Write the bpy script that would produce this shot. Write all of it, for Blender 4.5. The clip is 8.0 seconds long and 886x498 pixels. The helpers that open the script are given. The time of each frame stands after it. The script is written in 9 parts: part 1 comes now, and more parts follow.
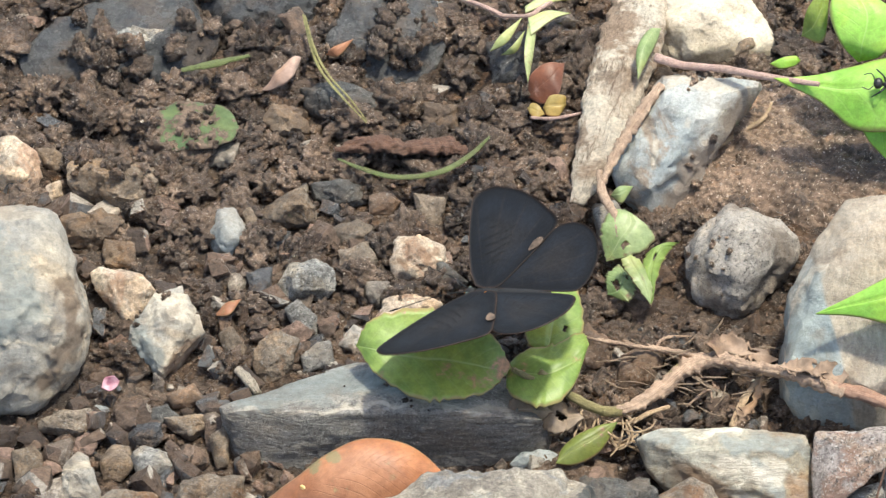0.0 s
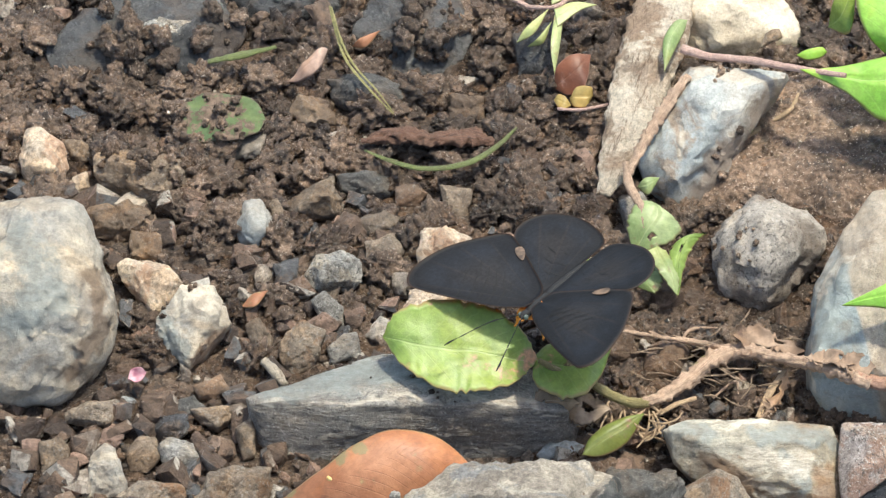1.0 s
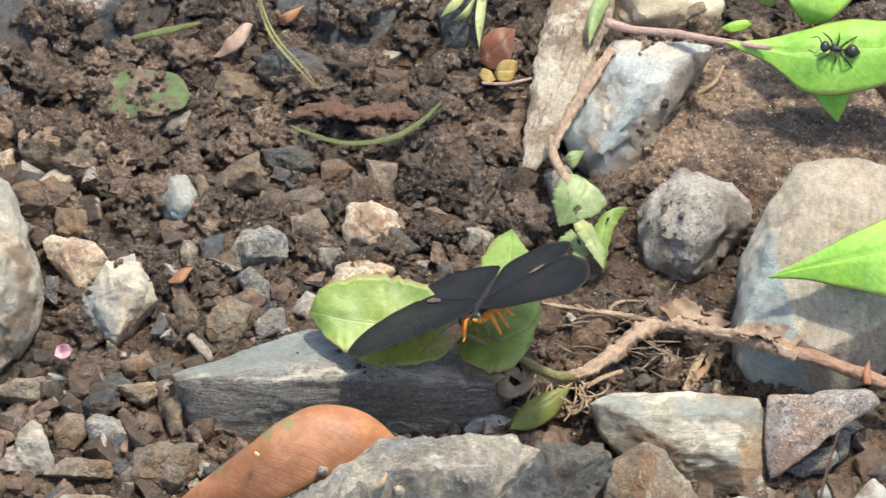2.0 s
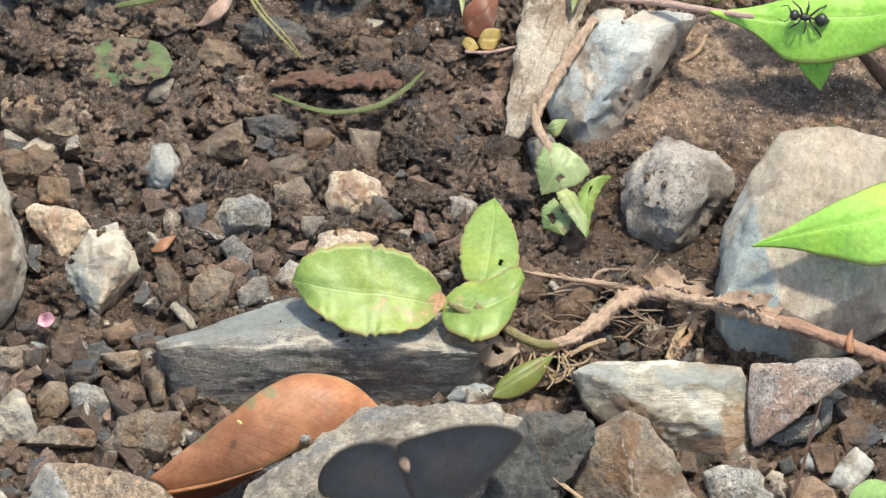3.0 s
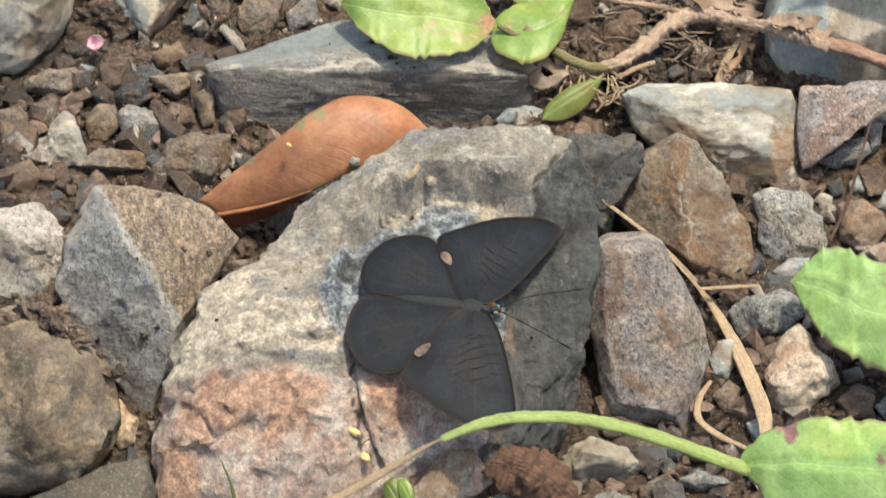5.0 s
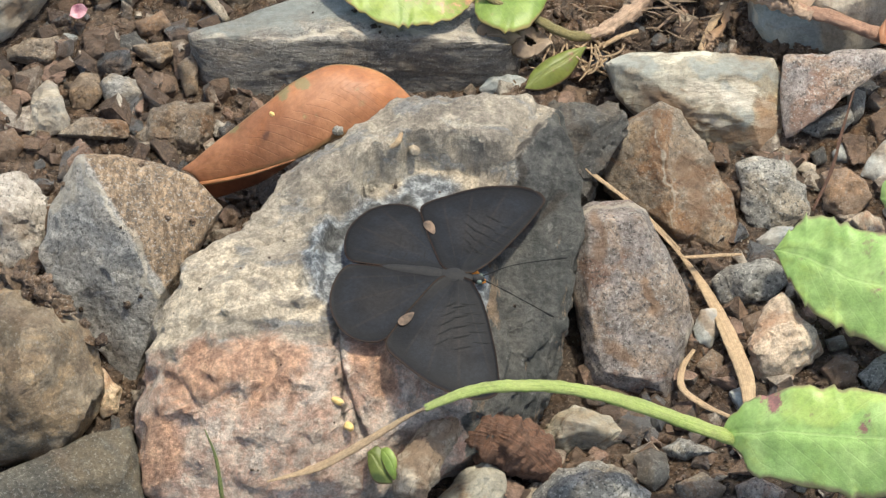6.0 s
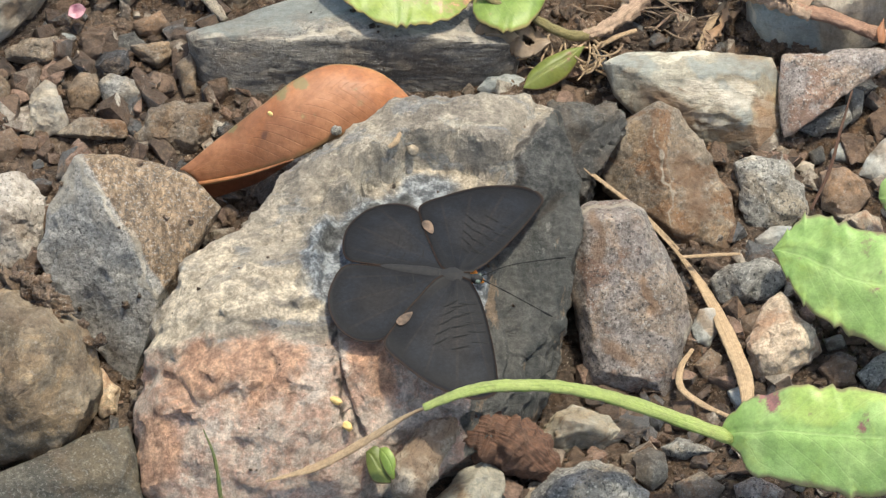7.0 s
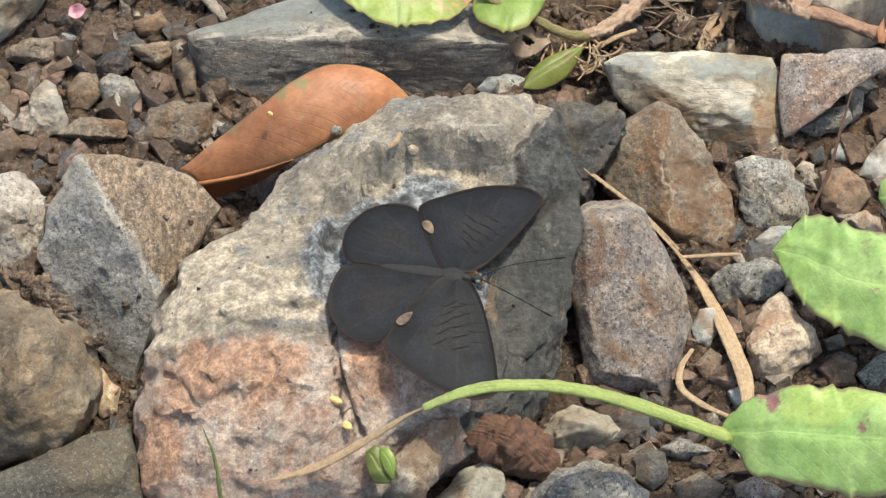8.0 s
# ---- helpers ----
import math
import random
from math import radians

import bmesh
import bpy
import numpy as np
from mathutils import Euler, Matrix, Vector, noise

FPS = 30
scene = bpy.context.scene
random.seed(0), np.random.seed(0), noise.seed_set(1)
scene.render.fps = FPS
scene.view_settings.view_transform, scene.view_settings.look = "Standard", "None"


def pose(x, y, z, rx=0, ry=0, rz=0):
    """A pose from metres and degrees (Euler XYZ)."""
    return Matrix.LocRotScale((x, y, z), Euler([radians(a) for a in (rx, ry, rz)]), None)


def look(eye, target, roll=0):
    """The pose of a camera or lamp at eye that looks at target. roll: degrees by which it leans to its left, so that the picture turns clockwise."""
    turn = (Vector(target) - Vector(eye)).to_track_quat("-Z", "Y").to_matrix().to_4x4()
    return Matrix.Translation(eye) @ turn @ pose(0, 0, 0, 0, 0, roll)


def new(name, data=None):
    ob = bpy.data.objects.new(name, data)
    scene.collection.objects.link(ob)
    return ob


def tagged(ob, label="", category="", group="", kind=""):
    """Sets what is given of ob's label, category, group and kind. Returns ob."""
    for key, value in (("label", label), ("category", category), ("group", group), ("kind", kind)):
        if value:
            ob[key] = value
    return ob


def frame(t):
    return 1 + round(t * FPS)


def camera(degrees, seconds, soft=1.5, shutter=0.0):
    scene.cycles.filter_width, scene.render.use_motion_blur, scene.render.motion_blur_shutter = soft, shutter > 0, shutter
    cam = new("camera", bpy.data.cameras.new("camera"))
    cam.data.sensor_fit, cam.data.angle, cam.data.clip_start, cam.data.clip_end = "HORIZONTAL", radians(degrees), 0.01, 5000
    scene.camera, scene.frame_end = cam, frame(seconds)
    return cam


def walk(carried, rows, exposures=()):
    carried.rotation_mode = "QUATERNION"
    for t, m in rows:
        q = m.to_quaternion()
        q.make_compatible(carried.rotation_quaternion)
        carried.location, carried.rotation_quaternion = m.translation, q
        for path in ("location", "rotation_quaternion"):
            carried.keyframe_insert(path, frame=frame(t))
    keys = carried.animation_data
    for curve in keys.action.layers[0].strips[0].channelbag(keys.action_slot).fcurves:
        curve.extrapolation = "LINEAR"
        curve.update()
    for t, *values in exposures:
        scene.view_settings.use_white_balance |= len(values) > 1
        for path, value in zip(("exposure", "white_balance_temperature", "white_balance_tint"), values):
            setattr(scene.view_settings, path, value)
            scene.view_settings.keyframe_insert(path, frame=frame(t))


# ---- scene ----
# The camera is held still about 0.9 m from the ground with a long lens; it only pans and tilts.
EYE_AT = (0.0, -0.5541, 0.7092)
PAN = [
    (0.0, 42.2375, 0.0036, 0.5723),
    (0.5, 42.1802, 0.2535, 0.7700),
    (1.0, 42.1404, 0.2270, 0.7723),
    (1.5, 41.9985, 0.1059, 0.4743),
    (2.0, 41.8517, -0.1555, -0.0557),
    (2.2, 41.8131, -0.3306, -0.1947),
    (3.3, 41.4318, -0.2694, -0.1491),
    (3.5, 41.4245, -0.2055, -0.1049),
    (4.0, 40.8361, 0.0803, 0.1872),
    (4.5, 39.6220, 0.2038, 0.2977),
    (5.0, 38.3562, 0.1173, 0.1841),
    (5.2, 38.0641, -0.0040, 0.1488),
    (6.5, 38.0, 0.0, 0.0),
    (7.0, 38.0, 0.0, 0.0),
    (7.5, 38.0, 0.0, 0.0),
    (8.0, 38.0, 0.0, 0.0),
]
cam = camera(10.0, 8.0, soft=1.3, shutter=0.25)
walk(cam, [(t, pose(*EYE_AT, rx, ry, rz)) for t, rx, ry, rz in PAN], exposures=[(0.0, 1.08, 6480, 4), (3.4, 0.99, 6580, 4), (4.6, 0.94, 6750, 4), (8.0, 0.90, 6850, 4)])

# ---- light: a hazy sun behind and above, and the open sky ----
SUN_FROM = Vector((0.22, 0.14, 0.96)).normalized()
world = bpy.data.worlds.new("world")
scene.world = world
world.use_nodes = True
sky = world.node_tree.nodes.new("ShaderNodeTexSky")
sky.sky_type, sky.sun_disc = "NISHITA", False
sky.sun_elevation = math.asin(SUN_FROM.z)
sky.sun_rotation = math.atan2(SUN_FROM.x, SUN_FROM.y)
sky.air_density, sky.dust_density = 1.0, 3.0
world.node_tree.links.new(sky.outputs[0], world.node_tree.nodes["Background"].inputs[0])
world.node_tree.nodes["Background"].inputs[1].default_value = 0.15
sun = new("sun", bpy.data.lights.new("sun", "SUN"))
sun.data.energy, sun.data.angle, sun.data.color = 2.6, radians(3.5), (1.0, 0.93, 0.81)
sun.matrix_world = look(SUN_FROM, (0, 0, 0))


# ---- materials ----
class Nodes:
    """A short way to write node trees; every value may be a number, a colour or another node's output."""

    def __init__(self, name):
        self.m = bpy.data.materials.new(name)
        self.m.use_nodes = True
        self.t = self.m.node_tree
        self.bsdf = self.t.nodes["Principled BSDF"]
        self.obj = self.t.nodes.new("ShaderNodeTexCoord").outputs["Object"]
        self.rnd = self.t.nodes.new("ShaderNodeObjectInfo").outputs["Random"]
        geo = self.t.nodes.new("ShaderNodeNewGeometry")
        self.isle = geo.outputs["Random Per Island"]
        self.edge = geo.outputs["Pointiness"]
        shift = self.vmath("MULTIPLY", self.comb(self.rnd, self.rnd, self.rnd), (3.1, 5.7, 4.3))
        self.at = self.vmath("ADD", self.obj, shift)

    def put(self, sock, v):
        if hasattr(v, "is_output"):
            self.t.links.new(v, sock)
        elif isinstance(v, tuple) and len(v) == 3 and sock.type == "RGBA":
            sock.default_value = (*v, 1)
        else:
            sock.default_value = v

    def comb(self, x, y, z):
        n = self.t.nodes.new("ShaderNodeCombineXYZ")
        for s, v in zip(n.inputs, (x, y, z)):
            self.put(s, v)
        return n.outputs[0]

    def split(self, v):
        n = self.t.nodes.new("ShaderNodeSeparateXYZ")
        self.put(n.inputs[0], v)
        return n.outputs

    def vmath(self, op, a, b):
        n = self.t.nodes.new("ShaderNodeVectorMath")
        n.operation = op
        self.put(n.inputs[0], a)
        self.put(n.inputs[1], b)
        return n.outputs[0]

    def math(self, op, a, b=0.0, clamp=False):
        n = self.t.nodes.new("ShaderNodeMath")
        n.operation, n.use_clamp = op, clamp
        self.put(n.inputs[0], a)
        self.put(n.inputs[1], b)
        return n.outputs[0]

    def noise(self, scale, detail=5, rough=0.6, at=None, stretch=None, warp=0.0):
        p = self.at if at is None else at
        if stretch:
            p = self.vmath("MULTIPLY", p, stretch)
        n = self.t.nodes.new("ShaderNodeTexNoise")
        self.put(n.inputs["Vector"], p)
        for k, v in (("Scale", scale), ("Detail", detail), ("Roughness", rough), ("Distortion", warp)):
            n.inputs[k].default_value = v
        return n.outputs["Fac"]

    def cells(self, scale, feature="F1", at=None):
        n = self.t.nodes.new("ShaderNodeTexVoronoi")
        n.feature = feature
        self.put(n.inputs["Vector"], self.at if at is None else at)
        n.inputs["Scale"].default_value = scale
        return n.outputs["Distance"]

    def ramp(self, v, lo, hi, a=0.0, b=1.0):
        n = self.t.nodes.new("ShaderNodeMapRange")
        n.interpolation_type = "SMOOTHSTEP"
        for s, x in zip(n.inputs, (v, lo, hi, a, b)):
            self.put(s, x)
        return n.outputs[0]

    def mix(self, f, a, b, mode="MIX"):
        n = self.t.nodes.new("ShaderNodeMix")
        n.data_type, n.blend_type = "RGBA", mode
        self.put(n.inputs[0], f)
        self.put(n.inputs[6], a)
        self.put(n.inputs[7], b)
        return n.outputs[2]

    def mask(self, name):
        n = self.t.nodes.new("ShaderNodeAttribute")
        n.attribute_name = name
        return n.outputs["Fac"]

    def grey(self, v):
        return self.comb(v, v, v)

    def done(self, colour, rough, bump=None, distance=0.0003, strength=0.6, **more):
        self.put(self.bsdf.inputs["Base Color"], colour)
        self.put(self.bsdf.inputs["Roughness"], rough)
        if bump is not None:
            n = self.t.nodes.new("ShaderNodeBump")
            n.inputs["Strength"].default_value, n.inputs["Distance"].default_value = strength, distance
            self.put(n.inputs["Height"], bump)
            self.t.links.new(n.outputs[0], self.bsdf.inputs["Normal"])
        for k, v in more.items():
            self.put(self.bsdf.inputs[k.replace("_", " ").title().replace("Ior", "IOR")], v)
        return self.m


MUD = (0.105, 0.068, 0.045)


def stone_look(name, a, b, speck=(0.6, 0.6, 0.58), specks=0.25, dirt=0.3, vein=None, streak=(1, 1, 1), rough=(0.6, 0.9), rust=None, split=None, gain=0.84, patch=0.6, warm=0.6, cracks=0.3, grain=1.0, split_line=(0.62, 0.0038)):
    """Broken stone: broad smooth tones, a fine grain, thin cracks, pale scuffs on its edges and stains of mud."""
    n = Nodes(name)
    broad = n.ramp(n.noise(48, 4, 0.55, stretch=streak, warp=0.8), 0.38, 0.62)
    c = n.mix(broad, a, b)
    if split:
        x, y, _ = n.split(n.obj)
        side = n.math('ADD', n.math('ADD', x, n.math('MULTIPLY', y, split_line[0])), n.math('MULTIPLY', n.noise(200, 3), 0.0012))
        fibre = n.mix(n.ramp(n.noise(420, 6, 0.75, stretch=(2.2, 0.7, 1.0)), 0.38, 0.62), n.mix(1.0, split, (1 - 0.38 * grain, 1 - 0.40 * grain, 1 - 0.42 * grain), 'MULTIPLY'), n.mix(1.0, split, (1 + 0.3 * grain, 1 + 0.3 * grain, 1 + 0.3 * grain), 'MULTIPLY'))
        c = n.mix(n.ramp(side, split_line[1] - 0.0004, split_line[1] + 0.0004), c, fibre)
    c = n.mix(n.ramp(n.noise(75, 5, 0.62, warp=0.9), 0.50, 0.60, 0.0, warm), c, n.mix(1.0, c, (1.30, 1.08, 0.82), 'MULTIPLY'))
    c = n.mix(n.ramp(n.noise(90, 6, 0.7, stretch=streak, warp=0.6), 0.56, 0.62, 0.0, 0.55), c, n.mix(1.0, c, (1.5, 1.46, 1.36), 'MULTIPLY'))
    c = n.mix(n.ramp(n.noise(110, 7, 0.74, warp=0.8), 0.56, 0.63, 0.0, patch), c, n.mix(1.0, c, (0.58, 0.56, 0.55), 'MULTIPLY'))
    c = n.mix(1.0, c, n.grey(n.ramp(n.noise(260, 6, 0.7, stretch=streak), 0.30, 0.70, 1 - 0.22 * grain, 1 + 0.2 * grain)), "MULTIPLY")
    c = n.mix(1.0, c, n.grey(n.ramp(n.noise(1000, 7, 0.85), 0.30, 0.70, 1 - 0.38 * grain, 1 + 0.42 * grain)), "MULTIPLY")
    if rust:
        c = n.mix(n.ramp(n.noise(70, 6, 0.66, warp=1.0), 0.52, 0.62, 0.0, 0.8), c, n.mix(n.ramp(n.noise(900, 5, 0.8), 0.4, 0.6), n.mix(1.0, rust, (0.7, 0.66, 0.62), 'MULTIPLY'), rust))
    if vein:
        c = n.mix(n.ramp(n.noise(70, 6, 0.6, stretch=(0.8, 2.2, 1.4), warp=0.8), 0.57, 0.63, 0.0, 0.8), c, vein)
    c = n.mix(n.ramp(n.noise(1700, 4, 0.75), 0.56, 0.62, 0.0, min(1.0, specks * 1.5)), c, speck)
    c = n.mix(n.ramp(n.noise(1300, 4, 0.75), 0.38, 0.45, min(1.0, specks * 1.6), 0.0), c, n.mix(1.0, a, (0.3, 0.3, 0.3), "MULTIPLY"))
    rag = n.math("MULTIPLY", n.math("SUBTRACT", n.noise(230, 6, 0.74, warp=0.5), 0.5), 1.3)
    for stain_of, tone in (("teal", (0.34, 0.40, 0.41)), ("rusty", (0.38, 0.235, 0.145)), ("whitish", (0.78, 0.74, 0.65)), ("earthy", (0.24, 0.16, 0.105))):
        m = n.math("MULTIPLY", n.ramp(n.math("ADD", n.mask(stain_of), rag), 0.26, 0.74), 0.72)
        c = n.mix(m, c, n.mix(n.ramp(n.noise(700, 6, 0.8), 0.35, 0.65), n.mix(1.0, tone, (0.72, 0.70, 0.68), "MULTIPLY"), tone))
    bent = n.vmath("ADD", n.at, n.vmath("MULTIPLY", n.grey(n.noise(160, 5, 0.7)), (0.010, 0.014, 0.008)))
    crack = n.math("MULTIPLY", n.ramp(n.cells(62, "DISTANCE_TO_EDGE", at=bent), 0.0, 0.022, 1.0, 0.0), n.ramp(n.noise(55, 4), 0.50, 0.56))
    c = n.mix(n.math("MULTIPLY", crack, cracks), c, n.mix(1.0, a, (0.25, 0.23, 0.21), "MULTIPLY"))
    c = n.mix(n.math("MULTIPLY", n.ramp(n.edge, 0.52, 0.60, 0.0, 0.5), n.ramp(n.noise(500, 5, 0.7), 0.42, 0.58)), c, n.mix(1.0, b, (1.4, 1.36, 1.3), 'MULTIPLY'))
    stain = n.ramp(n.noise(85, 7, 0.72, warp=0.4), 0.47, 0.60, 0.0, min(1.0, dirt * 1.3))
    c = n.mix(stain, c, n.mix(n.ramp(n.noise(800, 5, 0.8), 0.4, 0.6), (0.11, 0.076, 0.052), (0.24, 0.175, 0.125)))
    c = n.mix(1.0, c, (1.02, 0.97, 0.90), "MULTIPLY")
    c = n.mix(1.0, c, n.grey(n.math("ADD", n.math("MULTIPLY", n.rnd, 0.24 * gain), 0.58 * gain)), "MULTIPLY")
    h = n.math("ADD", n.math("MULTIPLY", n.noise(170, 6, 0.7, stretch=streak), 0.9), n.math("MULTIPLY", n.noise(1300, 6, 0.8, stretch=streak), 0.32))
    h = n.math("SUBTRACT", h, n.math("MULTIPLY", crack, 0.35 * cracks))
    return n.done(c, n.ramp(n.noise(130, 5, 0.7), 0.4, 0.6, *rough), h, 0.0005 + 0.0008 * grain, 1.0, specular_ior_level=0.45)


LOOKS = {
    "slate": stone_look("slate", (0.235, 0.24, 0.24), (0.34, 0.34, 0.33), speck=(0.62, 0.62, 0.6), specks=0.5, dirt=0.2, gain=0.9, streak=(0.5, 1.6, 2.6), rough=(0.5, 0.75), patch=0.4),
    "slab": stone_look("slab_slate", (0.21, 0.205, 0.20), (0.33, 0.325, 0.31), speck=(0.62, 0.62, 0.6), specks=0.4, dirt=0.2, gain=1.0, streak=(0.35, 1.5, 3.0), rough=(0.42, 0.7), patch=0.7, warm=0.3, cracks=0.25),
    "dark_slate": stone_look("dark_slate", (0.085, 0.088, 0.09), (0.16, 0.16, 0.155), specks=0.25, dirt=0.3, rough=(0.35, 0.7)),
    "wet_slate": stone_look("wet_slate", (0.085, 0.092, 0.102), (0.135, 0.14, 0.145), specks=0.08, dirt=0.4, gain=0.66, rough=(0.12, 0.4), warm=0.0, patch=0.3),
    "blue": stone_look("blue_grey_stone", (0.40, 0.46, 0.49), (0.58, 0.59, 0.57), specks=0.15, dirt=0.25, gain=0.98, patch=0.25, warm=0.15, rust=(0.40, 0.31, 0.23), cracks=0.05, grain=0.55),
    "flank": stone_look("weathered_blue_stone", (0.30, 0.36, 0.385), (0.44, 0.45, 0.43), specks=0.15, dirt=0.3, gain=0.95, patch=0.45, warm=0.2, split=(0.42, 0.375, 0.315), split_line=(0.25, -0.0065), cracks=0.1, grain=0.4),
    "granite": stone_look("speckled_stone", (0.28, 0.295, 0.30), (0.42, 0.425, 0.41), speck=(0.75, 0.76, 0.74), specks=0.7, dirt=0.2, grain=1.35),
    "pale": stone_look("pale_stone", (0.43, 0.43, 0.41), (0.64, 0.58, 0.48), specks=0.1, dirt=0.3, vein=(0.72, 0.66, 0.54), gain=0.98, patch=0.35, warm=0.35, cracks=0.1, grain=0.7),
    "chalk": stone_look("sunlit_cream_stone", (0.55, 0.49, 0.38), (0.68, 0.62, 0.51), specks=0.2, dirt=0.2, gain=1.15, patch=0.3, warm=0.25, cracks=0.1, grain=0.5),
    "cream": stone_look("cream_stone", (0.64, 0.53, 0.42), (0.76, 0.67, 0.55), specks=0.25, dirt=0.25, rust=(0.58, 0.36, 0.24), gain=1.0, patch=0.4, warm=0.5, grain=1.35),
    "tan": stone_look("tan_stone", (0.29, 0.225, 0.165), (0.41, 0.335, 0.26), gain=0.74, specks=0.3, dirt=0.45, grain=1.35),
    "brown": stone_look("brown_stone", (0.20, 0.135, 0.095), (0.30, 0.22, 0.165), specks=0.25, dirt=0.4, rough=(0.4, 0.75)),
    "brown_grey": stone_look("brown_grey_stone", (0.30, 0.245, 0.195), (0.42, 0.36, 0.29), gain=0.78, specks=0.35, dirt=0.3, rust=(0.40, 0.215, 0.105), grain=1.35),
    "olive": stone_look("weathered_stone", (0.33, 0.30, 0.235), (0.46, 0.45, 0.39), speck=(0.25, 0.3, 0.33), specks=0.2, dirt=0.25, vein=(0.74, 0.72, 0.62), gain=1.15, patch=0.4, warm=0.5, rust=(0.34, 0.235, 0.15), streak=(0.6, 1.7, 1.3), cracks=0.15, grain=0.6),
    "plum": stone_look("plum_grey_stone", (0.35, 0.325, 0.325), (0.45, 0.40, 0.385), speck=(0.66, 0.66, 0.65), specks=0.6, dirt=0.15, rust=(0.40, 0.25, 0.19), streak=(1.3, 1.0, 1.0), gain=0.95, cracks=0.2, grain=1.35),
    "dome": stone_look("domed_stone", (0.41, 0.39, 0.375), (0.54, 0.51, 0.475), speck=(0.72, 0.71, 0.68), specks=0.5, dirt=0.45, gain=0.92, patch=0.4, warm=0.3, cracks=0.05, grain=0.9),
    "split": stone_look("split_stone", (0.38, 0.395, 0.405), (0.50, 0.495, 0.48), speck=(0.66, 0.66, 0.66), specks=0.5, dirt=0.1, gain=0.85, patch=0.4, warm=0.2, split=(0.37, 0.285, 0.205), grain=1.35),
    "crusted": stone_look("crusted_stone", (0.21, 0.18, 0.14), (0.44, 0.37, 0.28), specks=0.25, dirt=0.5, rust=(0.17, 0.13, 0.085), gain=0.8),
    "crust": stone_look("crumbly_mud_crust", (0.10, 0.07, 0.047), (0.19, 0.135, 0.09), gain=1.0, specks=0.3, dirt=0.6, rough=(0.6, 0.9)),
    # Grey-green stone whose colour is darkened to carry the boulder's shadow.
    "shaded": stone_look("shade_dark_grey_green_stone", (0.085, 0.085, 0.075), (0.13, 0.125, 0.105), gain=1.0, specks=0.2, dirt=0.3, cracks=0.2),
    "mud": stone_look("muddy_clod", (0.21, 0.15, 0.105), (0.33, 0.255, 0.185), gain=0.74, specks=0.2, dirt=0.5, rough=(0.45, 0.85)),
}


def boulder_look():
    """Grey-tan boulder; its stains (rosy, red, cream, blue, slaty, part of dark) have shapes of their own, kept as
    masks on its mesh. The rest of dark, and crack, paint shade into the rim and seams.
    """
    n = Nodes("boulder_face")
    fine = n.noise(420, 7, 0.78, at=n.obj)
    grit = n.noise(1500, 6, 0.85, at=n.obj)
    rag = n.math("MULTIPLY", n.math("SUBTRACT", n.noise(190, 7, 0.74, at=n.obj, warp=0.5), 0.5), 1.5)

    def stain(name, soft=0.22):
        return n.ramp(n.math("ADD", n.mask(name), rag), 0.5 - soft, 0.5 + soft)

    c = n.mix(n.ramp(n.noise(60, 5, 0.62, at=n.obj, warp=0.8), 0.40, 0.60), (0.245, 0.213, 0.175), (0.41, 0.355, 0.28))
    c = n.mix(n.ramp(n.noise(120, 6, 0.7, at=n.obj, stretch=(0.8, 1.9, 1.2), warp=0.6), 0.52, 0.60, 0.0, 0.6), c, (0.24, 0.25, 0.255))
    c = n.mix(n.ramp(n.noise(150, 6, 0.7, at=n.obj, stretch=(0.9, 2.2, 1.2), warp=0.6), 0.55, 0.60, 0.0, 0.6), c, (0.52, 0.46, 0.36))
    rosy = n.mix(n.ramp(n.noise(230, 7, 0.75, at=n.obj, warp=0.5), 0.40, 0.60), (0.54, 0.44, 0.36), (0.50, 0.32, 0.24))
    rosy = n.mix(n.ramp(n.noise(120, 6, 0.7, at=n.obj, warp=0.5), 0.54, 0.60, 0.0, 0.7), rosy, (0.33, 0.30, 0.27))
    rosy = n.mix(n.ramp(n.noise(160, 6, 0.7, at=n.obj, warp=0.4), 0.56, 0.61, 0.0, 0.7), rosy, (0.68, 0.58, 0.49))
    c = n.mix(n.math("MULTIPLY", stain("rosy", 0.3), 0.92), c, rosy)
    red = n.mix(n.ramp(fine, 0.42, 0.6), (0.38, 0.205, 0.13), (0.53, 0.315, 0.195))
    c = n.mix(n.math("MULTIPLY", stain("red", 0.25), 0.8), c, red)
    c = n.mix(n.math("MULTIPLY", stain("cream", 0.16), 0.9), c, n.mix(n.ramp(fine, 0.4, 0.6), (0.45, 0.375, 0.28), (0.60, 0.52, 0.40)))
    c = n.mix(n.math("MULTIPLY", stain("blue", 0.3), 0.85), c, n.mix(n.ramp(fine, 0.42, 0.58), (0.095, 0.115, 0.14), (0.34, 0.375, 0.40)))
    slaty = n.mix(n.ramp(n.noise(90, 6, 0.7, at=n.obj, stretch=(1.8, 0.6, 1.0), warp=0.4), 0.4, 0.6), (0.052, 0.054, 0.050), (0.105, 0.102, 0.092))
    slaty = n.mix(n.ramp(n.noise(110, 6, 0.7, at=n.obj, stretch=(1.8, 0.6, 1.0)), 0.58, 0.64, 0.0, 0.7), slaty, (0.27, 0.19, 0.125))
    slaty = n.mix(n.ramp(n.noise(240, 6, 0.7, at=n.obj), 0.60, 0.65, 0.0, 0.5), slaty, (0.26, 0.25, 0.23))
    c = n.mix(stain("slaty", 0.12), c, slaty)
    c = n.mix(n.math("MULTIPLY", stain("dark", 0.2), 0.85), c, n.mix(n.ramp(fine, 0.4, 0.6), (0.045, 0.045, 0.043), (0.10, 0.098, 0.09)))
    c = n.mix(n.math("MULTIPLY", n.ramp(n.mask("crack"), 0.35, 0.8), 0.9), c, (0.05, 0.042, 0.035))
